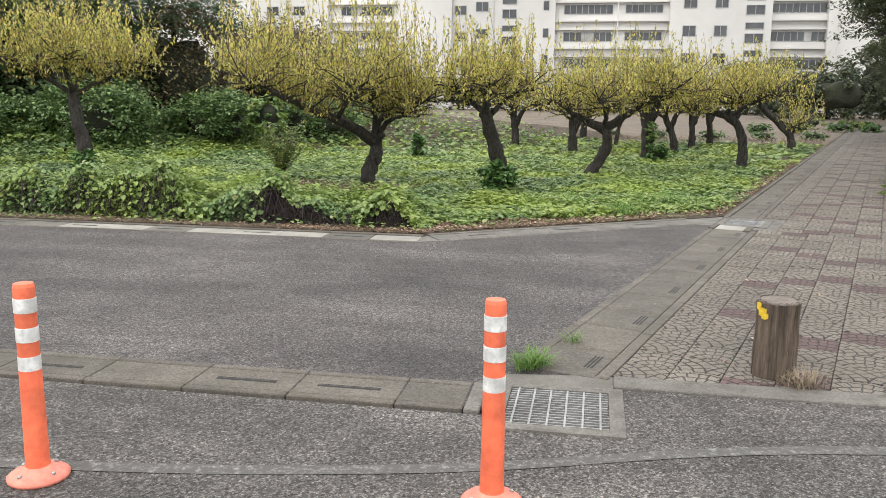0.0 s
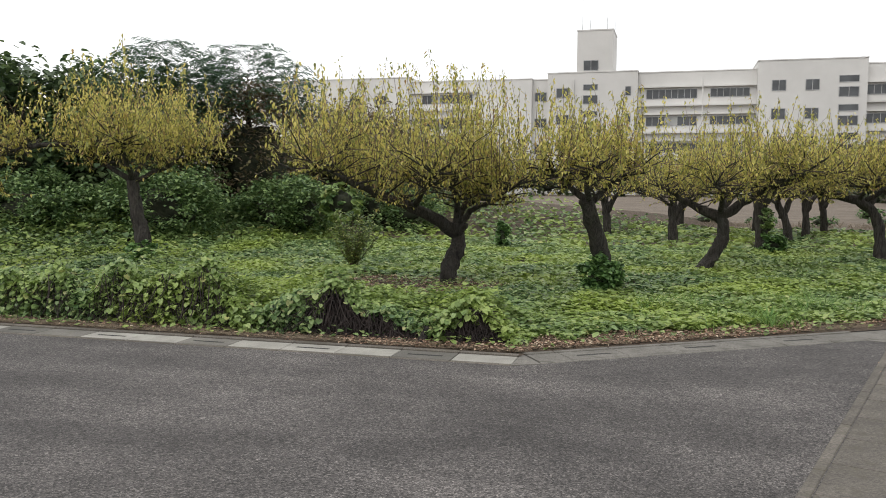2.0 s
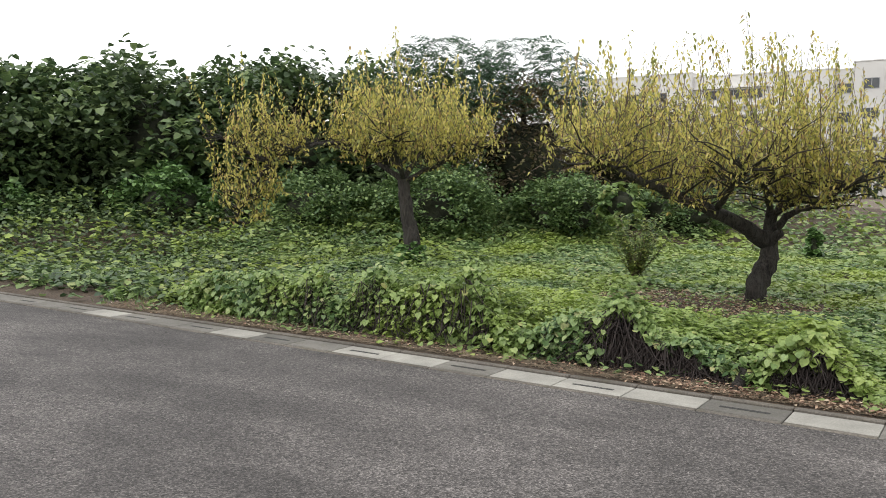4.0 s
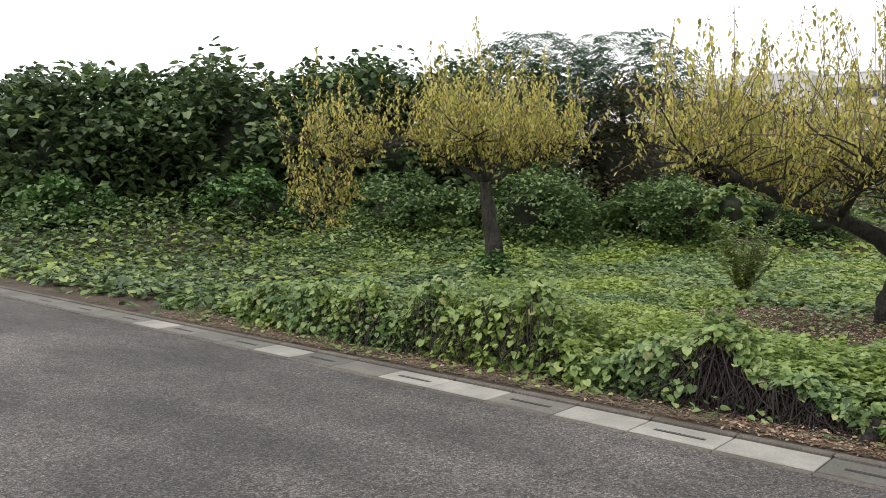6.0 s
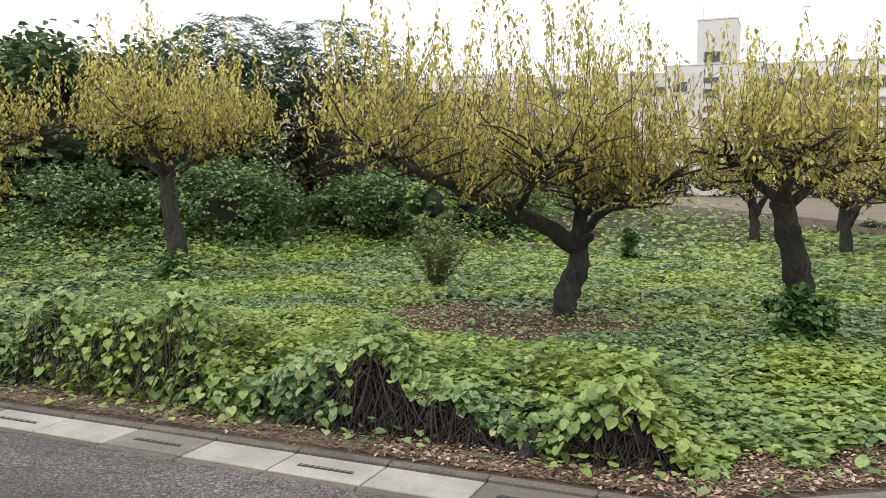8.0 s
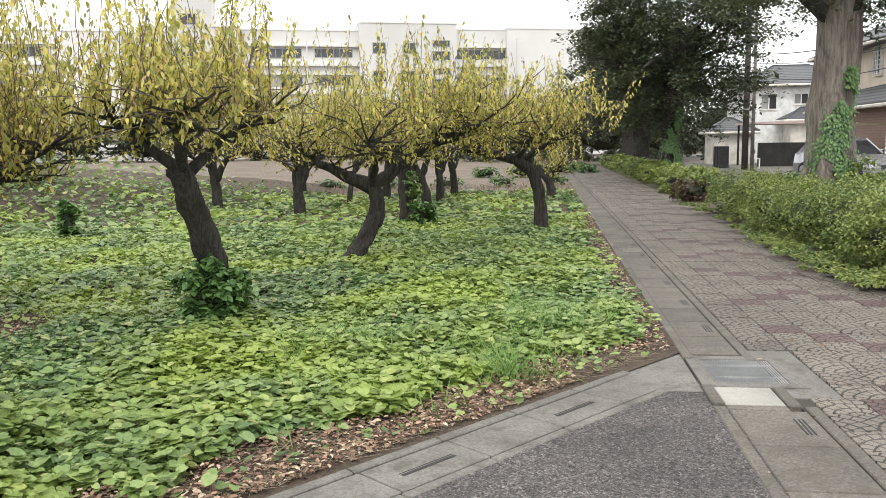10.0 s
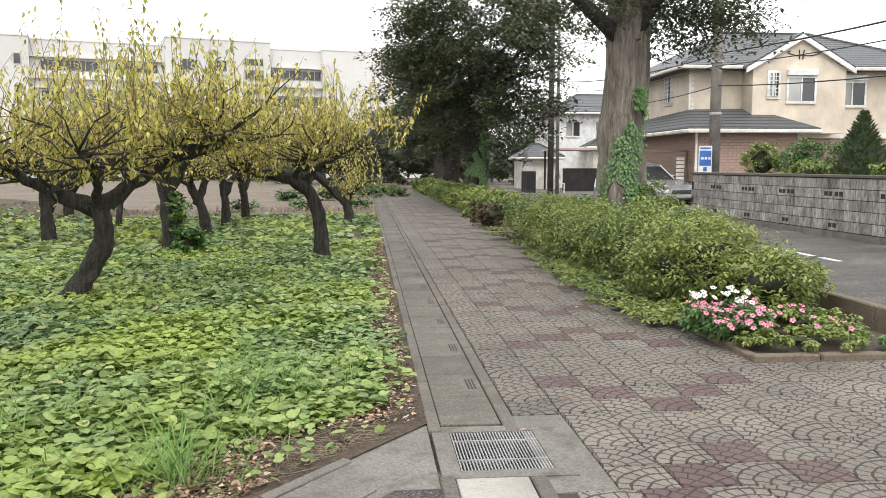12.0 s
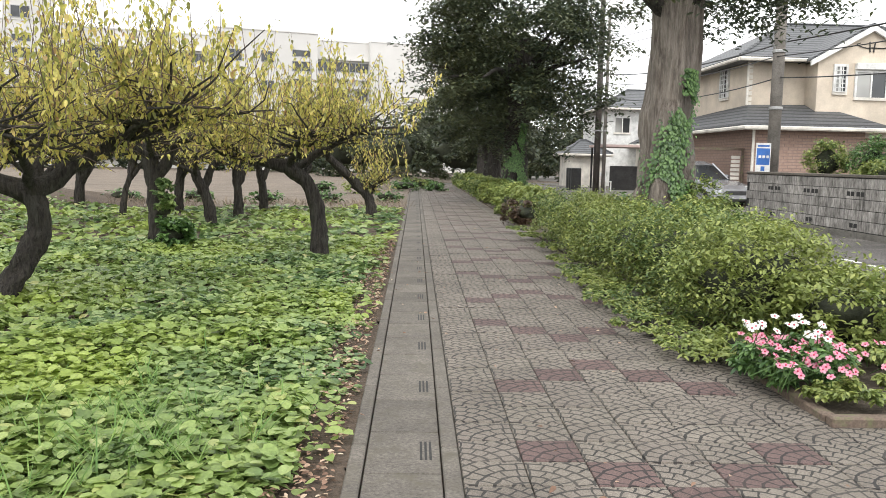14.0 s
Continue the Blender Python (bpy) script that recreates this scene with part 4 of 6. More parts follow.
part("tower_cap", boxed(-12.05, -7.75, 0.0, 6.05, 19.6, 19.75), M_SCHOOL, school)
for x, h in ((-11.5, 4.0), (-10.6, 1.3), (-8.6, 1.5), (-7.7, 1.1)):
    bm = bmesh.new()
    tube(bm, [(x, 1, 19.7), (x, 1, 19.75 + h)], [0.04, 0.02], 6)
    part("antenna", bm, M_GALV, school)
for f, z in enumerate(FLOORS):
    hi = z + 1.05
    window_unit(school, -31.5, -25.0, 0.88, z, hi, 10, (2, 3))
    window_unit(school, -37.5, -36.0, -0.02, z, hi, 2)
    window_unit(school, -41, -39.5, -0.02, z, hi, 2)
    window_unit(school, -17.1, -15.7, 0.78, z, hi, 2)
    window_unit(school, -14.4, -12.9, -0.02, z + 0.3, hi + 0.35, 2)
    window_unit(school, -6.3, -5.65, -0.02, z + 0.4, hi + 0.4, 1)
    window_unit(school, -3.9, 1.8, 0.88, z, hi, 8, (3, 4) if f == 2 else ())
    window_unit(school, 3.3, 7.55, 0.88, z + 0.1, hi, 6)
    window_unit(school, 9.8, 11.25, -0.32, z + 0.5, hi + 0.62, 2)
    window_unit(school, 13.3, 14.7, -0.32, z + 0.5, hi + 0.62, 2)
    window_unit(school, 16.7, 18.7, -0.32, z - 0.3, z + 0.75, 2)
    window_unit(school, 16.7, 18.7, -0.32, z + 1.3, z + 2.0, 1)
    window_unit(school, -11.2, -9.5, -0.02, z - 0.5, z + 0.5, 2)
    window_unit(school, -11.2, -9.5, -0.02, z + 1.15, z + 1.8, 1)
    window_unit(school, 19.7, 25.6, 0.88, z, hi, 8, (5,) if f == 2 else ())
    for a, b in ((-33, -24), (-4.9, 8.3), (19.55, 25.65)):
        part("ledge", boxed(a, b, 0.35, 0.9, z - 0.95, z - 0.75), M_SCHOOL, school)
        part("ledge", boxed(a, b, 0.45, 0.9, z + 1.25, z + 1.4), M_SCHOOL, school)
window_unit(school, -11.2, -9.5, 0.03, 14.95, 16.1, 2)
for x in (-12.3, 2.4, 15.4, 26.8):
    bm = bmesh.new()
    tube(bm, [(x, -0.15, 0), (x, -0.15, 13.8)], [0.07, 0.07], 6)
    part("downpipe", bm, M_SCHOOL, school)


# ---- field and far hedge ----
bm = bmesh.new()
slab(bm, [(-14, 31.5), (8.0, 31.5), (16.5, 58), (30, 62), (30, 90), (-60, 90), (-60, 50)], -0.2, 0.02)
tagged(mesh_object("field", bm, M_FIELD), "bare brown tilled field behind the orchard", "field", kind="structure")
for k in range(6):
    bush((17.5 + 4.6 * k, 66 - k * 0.4, 0), (3.0, 1.3, 2.0), 2000, 0.28, M_DARKTREE, 200 + k, "hedge", "tall clipped dark-green hedge before the school", "hedge", lift=1.9, group="school hedge")
for k in range(22):
    bush((-58 + 5.4 * k, 91 + (k % 3), 0), (3.8, 1.6, 1.85 + 0.3 * (k % 2)), 700, 0.55, M_DARKTREE if k % 3 else M_BUSH, 260 + k, "hedge", "dark-green shrubbery along the school's foot", "hedge", group="school shrubbery")
for k, (x, y, r) in enumerate(((11.6, 43.5, 0.55), (12.6, 45.5, 0.6), (13.3, 44.2, 0.45), (11.0, 47, 0.7), (13.8, 47.5, 0.5), (9.0, 40.5, 0.6), (7.5, 41, 0.5))):
    bush((x, y, 0), (r * 1.3, r, r * 0.55), 420, 0.12, M_HEDGE if k % 2 else M_IVY, 220 + k, "low_shrub", "low rounded shrub beside the field path", "shrub", group="field shrubs")
for k in range(9):
    bush((-7 + 1.9 * k, 33.2 + 0.4 * (k % 3), 0), (0.55, 0.35, 0.22), 200, 0.12, M_IVY, 240 + k, "low_shrub", "low dark clump at the field's edge", "shrub", group="field edge clumps")


# ---- street trees ----
def street_tree(s, l, seed, r0, height, crown_z, crown_r, count, label, ivy=True, leaf=0.17, low=(), crown_low=0.0, tight=1.0, bark=M_BARK_BIG):
    rng = random.Random(seed)
    root = anchor("street_tree", on_path(s, l), label, "tree", "street trees")
    root.rotation_euler[2] = radians(-PATH_YAW)
    bm = bmesh.new()
    tp = gnarled(rng, [(0, 0, -0.05), (0.02, 0, 0.5), (0.04, 0, 1.2), (0.06, 0.05, 2.2), (0.1, 0, 3.4), (0.1, 0, height * 0.6)], 5, 0.02)
    tube(bm, tp, [r0 * (1.45 if i < 2 else 1.12 - 0.35 * i / len(tp)) for i in range(len(tp))], 34, 0.2, rng)
    part("trunk", bm, bark, root, "pale flaking trunk" if bark is M_BARK_BIG else "", smooth=True)
    for k in range(9):
        a = k * 0.7 + rng.uniform(-0.3, 0.3)
        z0 = rng.uniform(3.2, 4.4)
        ln = crown_r * rng.uniform(0.55, 0.95)
        lp = curve_points([(0.1, 0, z0), (math.cos(a) * ln * 0.5, math.sin(a) * ln * 0.5, z0 + 0.8), (math.cos(a) * ln, math.sin(a) * ln, z0 + rng.uniform(0.4, 2.0))], 4)
        bm = bmesh.new()
        tube(bm, lp, [r0 * 0.4 * (1 - 0.8 * i / (len(lp) - 1)) for i in range(len(lp))], 7)
        part("limb", bm, M_BARK, root, smooth=True)
    at, al, si, sz = [], [], [], []
    boughs = []
    for _ in range(count // 130):
        v = Vector((rng.gauss(0, 1), rng.gauss(0, 1), rng.gauss(0, 1))).normalized() * rng.uniform(0.45, 1.0)
        c = Vector((v.x * crown_r, v.y * crown_r, max(crown_low, crown_z + v.z * (height - crown_z))))
        out = Vector((v.x, v.y, -0.25)).normalized()
        boughs.append((c, out))
    for x0, x1, z0, z1, k in low:
        for _ in range(k):
            x = rng.uniform(x0, x1)
            boughs.append((Vector((x, rng.uniform(-0.9, 0.9), rng.uniform(z0, z1))), Vector((1 if x > 0 else -1, rng.uniform(-0.6, 0.6), -0.3)).normalized()))
    for _ in range(count):
        c, out = rng.choice(boughs)
        q = c + out * max(-0.8, min(0.8, rng.gauss(0, 0.4))) * tight + Vector((rng.gauss(0, 0.24), rng.gauss(0, 0.24), rng.gauss(0, 0.13))) * tight
        a = rng.uniform(0, 6.283)
        at.append(q)
        al.append((math.cos(a), math.sin(a), rng.uniform(-0.7, 0.2)))
        si.append((-math.sin(a), math.cos(a), rng.uniform(-0.4, 0.4)))
        sz.append(leaf * rng.uniform(0.6, 1.3))
    tagged(leaves("foliage", at, al, si, sz, M_DARKTREE, LEAF_OVAL, 0.1, root, 0.15), kind="stuff")
    if ivy:
        at, al, si, sz = [], [], [], []
        for _ in range(4600):
            z = rng.random() ** 1.5 * 2.6
            a = rng.gauss(-1.45 + 0.3 * math.sin(z * 3.3), max(0.14, 0.85 - 0.33 * z))
            if noise.noise(Vector((a * 2.2, z * 2.6, seed))) < -0.22:
                continue
            r = r0 * (1.3 if z < 0.5 else 1.12 - 0.04 * z) + rng.uniform(0.0, 0.07)
            at.append((math.cos(a) * r + 0.03 * z, math.sin(a) * r, z))
            al.append((math.cos(a) * 0.5, math.sin(a) * 0.5, -1))
            si.append((-math.sin(a), math.cos(a), 0))
            sz.append(rng.uniform(0.025, 0.052))
        tagged(leaves("ivy", at, al, si, sz, M_IVY, LEAF_HEART, 0.08, root, 0.1), "green ivy climbing the trunk", kind="stuff")
    return root


street_tree(8.7, 3.66, 1, 0.36, 7.6, 5.1, 2.3, 18000, "thick pale-barked street tree wound with ivy", leaf=0.085, low=((0.35, 2.0, 3.25, 3.9, 34), (-1.3, -0.4, 3.5, 4.2, 10)), crown_low=3.75, tight=0.62)
street_tree(24.4, 3.45, 2, 0.38, 8.8, 5.2, 3.5, 46000, "dense dark street tree over the path", leaf=0.15, tight=0.8, bark=M_BARK)
street_tree(37, 3.9, 3, 0.4, 9.0, 5.2, 3.4, 14000, "dark street tree further down the path", ivy=False, leaf=0.26, bark=M_BARK)
street_tree(50, 4.5, 4, 0.4, 9.0, 5.4, 4.0, 9000, "dark street tree at the path's bend", ivy=False, leaf=0.3, bark=M_BARK)
for k, (s, l, r, h) in enumerate(((62, -4, 4, 2.6), (66, 2, 4.5, 3.4), (70, 9, 5, 3.6), (64, 7, 3.5, 2.5), (75, -9, 5, 3.0), (72, 16, 5, 3.6), (60, 13.5, 2.6, 1.6))):
    bush(on_path(s, l), (r, r * 0.8, h), 2600, 0.4, M_DARKTREE, 320 + k, "dark_bush", "dark wooded undergrowth beyond the path's bend", "bush", group="far woods")


# ---- paving ----
# one tile, and where its rows and columns begin in the path's frame
TILE, TILE_S, TILE_L = 0.276, 0.826, 0.495


def fan_material(name, dark, light, joint):
    """Pressed paving: stacked fans of small setts with dark joints, one tile to a fan's half width."""
    m, n, l, b = material(name, 0.8)
    pos = position(n)
    mp = n.new("ShaderNodeMapping")
    mp.vector_type = "TEXTURE"
    mp.inputs["Location"].default_value = tuple(on_path(TILE_S, TILE_L))
    mp.inputs["Rotation"].default_value = (0, 0, radians(-PATH_YAW))
    l.new(pos, mp.inputs["Vector"])
    warp = n.new("ShaderNodeTexNoise")
    warp.inputs["Scale"].default_value = 14
    l.new(pos, warp.inputs["Vector"])
    add = n.new("ShaderNodeMixRGB")
    add.blend_type = "ADD"
    add.inputs[0].default_value = 0.03
    l.new(mp.outputs[0], add.inputs[1])
    l.new(warp.outputs["Color"], add.inputs[2])
    sep = n.new("ShaderNodeSeparateXYZ")
    l.new(add.outputs[0], sep.inputs[0])
    row = maths(n, l, "FLOOR", maths(n, l, "DIVIDE", sep.outputs[1], TILE))
    shift = maths(n, l, "MULTIPLY", maths(n, l, "MODULO", row, 2.0), TILE)
    u = maths(n, l, "PINGPONG", maths(n, l, "ADD", sep.outputs[0], shift), TILE)
    v = maths(n, l, "SUBTRACT", sep.outputs[1], maths(n, l, "MULTIPLY", row, TILE))
    v = maths(n, l, "ADD", v, 0.02)
    r = maths(n, l, "SQRT", maths(n, l, "ADD", maths(n, l, "MULTIPLY", u, u), maths(n, l, "MULTIPLY", v, v)))
    k = maths(n, l, "DIVIDE", r, 0.0704)
    ring = maths(n, l, "FLOOR", k)
    fr = maths(n, l, "FRACT", k)
    d1 = maths(n, l, "ABSOLUTE", maths(n, l, "SUBTRACT", fr, 0.5))
    th = maths(n, l, "ARCTAN2", v, u)
    seg = maths(n, l, "MULTIPLY", th, maths(n, l, "ADD", maths(n, l, "MULTIPLY", ring, 1.0), 0.9))
    seg = maths(n, l, "ADD", seg, maths(n, l, "MULTIPLY", ring, 0.43))
    d2 = maths(n, l, "ABSOLUTE", maths(n, l, "SUBTRACT", maths(n, l, "FRACT", seg), 0.5))
    g1 = maths(n, l, "GREATER_THAN", d1, 0.405)
    g2 = maths(n, l, "GREATER_THAN", d2, 0.42)
    gap = maths(n, l, "MAXIMUM", g1, g2)
    f = noise_node(n, l, pos, 170, 4, 0.8)
    c = noise_node(n, l, pos, 1.1, 5, 0.65)
    col = ramp(n, l, f, [(0.36, dark), (0.64, light)])
    col = mixed(n, l, 1.0, col, ramp(n, l, c, [(0.3, (0.68, 0.67, 0.64)), (0.7, (1.2, 1.19, 1.17))]), "MULTIPLY")
    rnd = n.new("ShaderNodeObjectInfo").outputs["Random"]
    col = mixed(n, l, 1.0, col, ramp(n, l, rnd, [(0.0, (0.88, 0.86, 0.86)), (1.0, (1.1, 1.1, 1.08))]), "MULTIPLY")
    worn = ramp(n, l, noise_node(n, l, pos, 3.0, 4), [(0.35, (0.75, 0.75, 0.75)), (0.6, (1, 1, 1))])
    col = mixed(n, l, maths(n, l, "MULTIPLY", gap, worn), col, joint)
    l.new(col, b.inputs["Base Color"])
    bump(n, l, b, maths(n, l, "SUBTRACT", f, maths(n, l, "MULTIPLY", gap, 2.0)), 0.8, 0.006)
    return m


M_TILE = fan_material("fan_paving_grey", (0.085, 0.075, 0.064), (0.29, 0.258, 0.22), (0.02, 0.018, 0.016))
M_TILE_RED = fan_material("fan_paving_red", (0.065, 0.042, 0.04), (0.175, 0.115, 0.107), (0.02, 0.015, 0.014))
M_JOINT = surface("joint_sand", (0.035, 0.03, 0.025), (0.07, 0.065, 0.05), 60, 3, 0.95, relief=0.4)

FRONT = 5.033
bm = bmesh.new()
slab(bm, [on_path(s, l).xy for s, l in (((4.95 - PY + 0.487 * PSIN) / PCOS, 0.487), ((4.95 - PY + 4.0 * PSIN) / PCOS, 4.0), (1.4, 4.0), (1.4, 2.44), (46, 2.44), (58, 4.6), (58, 2.2), (46, 0.0), (46, 0.487))], -0.2, -0.004)
pavement = tagged(mesh_object("pavement", bm, M_JOINT), "grey fan-patterned paving tiles with staggered dark red ones", "pavement", kind="structure")


def tile_corners(s, l, w, d):
    """The eight corners of one bevelled tile."""
    e = 0.003
    lo = [(0.0018, 0.0018), (w - 0.0018, 0.0018), (w - 0.0018, d - 0.0018), (0.0018, d - 0.0018)]
    hi = [(0.0018 + e, 0.0018 + e), (w - 0.0018 - e, 0.0018 + e), (w - 0.0018 - e, d - 0.0018 - e), (0.0018 + e, d - 0.0018 - e)]
    return [(x, y, -0.02) for x, y in lo] + [(x, y, 0.004) for x, y in lo] + [(x, y, 0.009) for x, y in hi]


TILE_FACES = [(8, 9, 10, 11)] + [(a, (a + 1) % 4, 4 + (a + 1) % 4, 4 + a) for a in range(4)] + [(4 + a, 4 + (a + 1) % 4, 8 + (a + 1) % 4, 8 + a) for a in range(4)]


def is_red(c, j):
    d = abs(c - 3)
    return d <= 2 and ((j + 2 - d) % 11 == 0 or (j + 5 + d) % 11 == 0)


tile_grey, tile_red = [bpy.data.meshes.new(k) for k in ("tile_grey", "tile_red")]
for me, mat in ((tile_grey, M_TILE), (tile_red, M_TILE_RED)):
    me.from_pydata(tile_corners(0, 0, TILE, TILE), [], TILE_FACES)
    me.materials.append(mat)
rest = {True: [], False: []}
near_tiles, cut_tiles = [], []
trng = random.Random(8)
for j in range(-32, 164):
    s = TILE_S + TILE * j
    for c in range(13):
        l = TILE_L + TILE * c + (0.08 if s < -1.1 else 0.0)
        if (c > 6 and s > 1.2) or (c == 0 and -0.9 < s < 0.05):
            continue
        if on_path(s + TILE, l).y < FRONT + 0.01:
            continue
        if on_path(s, l + TILE).y < FRONT:
            cut_tiles.append((s, l, is_red(c, j)))
            continue
        (near_tiles if -2.7 < s < 3.6 and c < 11 else rest[is_red(c, j)]).append((s, l, is_red(c, j)))
for red in (True, False):
    v, f = [], []
    for s, l, _ in rest[red]:
        k = len(v)
        dz = trng.uniform(-0.002, 0.003)
        for x, y, z in tile_corners(0, 0, TILE, TILE):
            p = on_path(s + y, l + x, z + dz)
            v.append(tuple(p))
        f += [tuple(k + i for i in q) for q in TILE_FACES]
    me = bpy.data.meshes.new("tiles")
    me.from_pydata(v, [], f)
    me.materials.append(M_TILE_RED if red else M_TILE)
    ob = new("tiles", me)
    ob.parent = pavement
    tagged(ob, kind="stuff")

# tiles sawn along the front kerb
for s, l, red in cut_tiles:
    bm = bmesh.new()
    vs = [bm.verts.new(on_path(s + y, l + x, z)) for x, y, z in tile_corners(0, 0, TILE, TILE)]
    for q in TILE_FACES:
        bm.faces.new([vs[i] for i in q])
    bmesh.ops.bisect_plane(bm, geom=bm.verts[:] + bm.edges[:] + bm.faces[:], plane_co=(0, FRONT, 0), plane_no=(0, -1, 0), clear_outer=True)
    part("cut_tile", bm, M_TILE_RED if red else M_TILE, pavement)

# ---- drains ----
def lid(parent, m, length, width, mat, slot_shade=None, name="drain_cover"):
    """A drain cover in its own frame: x across, y along; openings are near-black bars, 'across' or 'along'."""
    bm = bmesh.new()
    box(bm, 0.003, width - 0.003, 0.004, length - 0.004, -0.05, 0.006, 0.004)
    ob = part(name, bm, mat, parent)
    ob.matrix_local = m
    # raised near-black bars paint the openings' shade on a solid lid
    if slot_shade == "comb":
        for k in range(3):
            x = width * 0.72 + 0.021 * k
            o = part("slot_shade", boxed(x, x + 0.011, length * 0.3, length * 0.3 + 0.24, 0.0, 0.0072), M_GAP_SHADE, ob)
    elif slot_shade == "bar":
        part("slot_shade", boxed(width * 0.4, width * 0.4 + 0.022, length * 0.2, length * 0.8, 0.0, 0.0072), M_GAP_SHADE, ob)
        part("slot_shade", boxed(width * 0.4 + 0.03, width * 0.4 + 0.036, length * 0.2, length * 0.8, 0.0, 0.0072), M_GAP_SHADE, ob)
    return ob


drain_1 = tagged(new("drain_1"), "long concrete drain with slotted covers beside the paving", "drain", kind="structure")
bm = bmesh.new()
slab(bm, [on_path(s, l).xy for s, l in ((-7.0, 0.08), (-7.0, 0.49), (-1.08, 0.49), (-1.08, 0.414), (46, 0.414), (46, 0.08))], -0.2, -0.03)
part("channel", bm, M_GAP_SHADE, drain_1)
for k in range(53):
    for a, b, h in ((0.008, 0.075, 0.02), (0.416, 0.49, 0.012) if k > 5 else (0.496, 0.57, 0.012)):
        if a < 0.1 and k < 6:
            h = 0.006
        bm = bmesh.new()
        box(bm, a, b, 0.004, 0.996 if k != 6 else 0.36, -0.1, h, 0.006)
        ob = part("edge_block", bm, M_LID_DARK, drain_1)
        ob.matrix_local = path_pose(-7.0 + k, 0)
for k in range(-14, 84):
    s = 0.676 + 0.54 * k - (0.13 if k < -1 else 0.0)
    if -1.2 < s < 0.05:
        continue
    lid(drain_1, path_pose(s, 0.079), 0.54, 0.333 if k > -2 else 0.413, M_LID_DARK, "comb" if k % 2 == 0 else None)
lid(drain_1, path_pose(-0.98, 0.079), 0.36, 0.333, M_LID_PALE)
lid(drain_1, path_pose(-1.072, 0.079), 0.088, 0.333, M_LID_DARK)

drain_2 = tagged(new("drain_2"), "roadside concrete drain of pale and dark covers", "drain", kind="structure")
part("channel", boxed(-60, -1.75, KERB_Y + 0.06, KERB_Y + 0.33, -0.2, -0.03), M_GAP_SHADE, drain_2)
bm = bmesh.new()
slab(bm, [(-1.72, KERB_Y + 0.02), (1.62, KERB_Y + 0.05 + 3.3 * KERB_SLOPE), (1.4, KERB_Y + 0.35 + 3.3 * KERB_SLOPE), (-1.78, KERB_Y + 0.36)], -0.2, -0.03)
part("channel", bm, M_GAP_SHADE, drain_2)
PALE = {0, 2, 3, 4, 6, 7, 10, 14}
SLOTTED = {1, 3, 5, 7, 9, 11, 13, 15, 17, 19}
for k in range(60):
    x1 = -1.72 - 0.54 * k
    m = Matrix.Translation((x1, KERB_Y + 0.055, 0)) @ pose(0, 0, 0, 0, 0, 90)
    lid(drain_2, m, 0.54, 0.285, M_LID_PALE if k in PALE else M_LID_MID, "bar" if k in SLOTTED else None)
    for y, w, h in ((KERB_Y - 0.005, 0.05, 0.006), (KERB_Y + 0.35, 0.06, 0.02)):
        bm = bmesh.new()
        box(bm, -0.537, -0.003, 0, w, -0.1, h, 0.006)
        ob = part("edge_block", bm, M_LID_DARK, drain_2)
        ob.location = (x1, y, 0)
ang = math.degrees(math.atan(KERB_SLOPE))
for k in range(7):
    d = 0.56 * k if k else 0.255
    e = 0.56 * (k + 1) - d
    m = Matrix.Translation((-1.7, KERB_Y + 0.0, 0)) @ pose(0, 0, 0, 0, 0, ang) @ pose(d + 0.02, 0.055, 0) @ Matrix(((0, 1, 0, 0), (1, 0, 0, 0), (0, 0, 1, 0), (0, 0, 0, 1)))
    lid(drain_2, m, e, 0.3, M_CONCRETE, "bar" if k % 2 else None)
    for y, w, h in ((-0.005, 0.055, 0.006), (0.36, 0.06, 0.014)):
        bm = bmesh.new()
        box(bm, d + 0.003, d + e - 0.003, y, y + w, -0.1, h, 0.006)
        ob = part("edge_block", bm, M_CONCRETE, drain_2)
        ob.matrix_local = Matrix.Translation((-1.7, KERB_Y, 0)) @ pose(0, 0, 0, 0, 0, ang)

bm = bmesh.new()
slab(bm, [(-1.718, KERB_Y - 0.004), (-1.49, KERB_Y + 0.128), (-1.715, KERB_Y + 0.485), (-1.718, KERB_Y + 0.41)], -0.1, 0.005)
part("corner_block", bm, M_CONCRETE, drain_2)

drain_3 = tagged(new("drain_3"), "concrete drain with slotted covers across the road's mouth", "drain", kind="structure")
part("channel", boxed(-20, -0.46, 4.4, 4.75, -0.2, -0.03), M_GAP_SHADE, drain_3)
for k in range(30):
    x1 = -0.47 if k == 0 else -0.825 - 0.585 * (k - 1)
    e = 0.355 if k == 0 else 0.585
    lid(drain_3, Matrix.Translation((x1, 4.425, 0)) @ pose(0, 0, 0, 0, 0, 90), e, 0.29, M_LID_DARK, "bar" if k in (1, 2, 4, 6, 8, 10, 12) else None)
    for y, w in ((4.37, 0.05), (4.722, 0.055)):
        bm = bmesh.new()
        box(bm, 0.003 - e, -0.003, 0, w, -0.1, 0.009, 0.006)
        ob = part("edge_block", bm, M_LID_DARK, drain_3)
        ob.location = (x1, y, 0)


part("end_block", boxed(-0.465, -0.385, 4.37, 4.78, -0.1, 0.008, bevel=0.006), M_CONCRETE, drain_3)


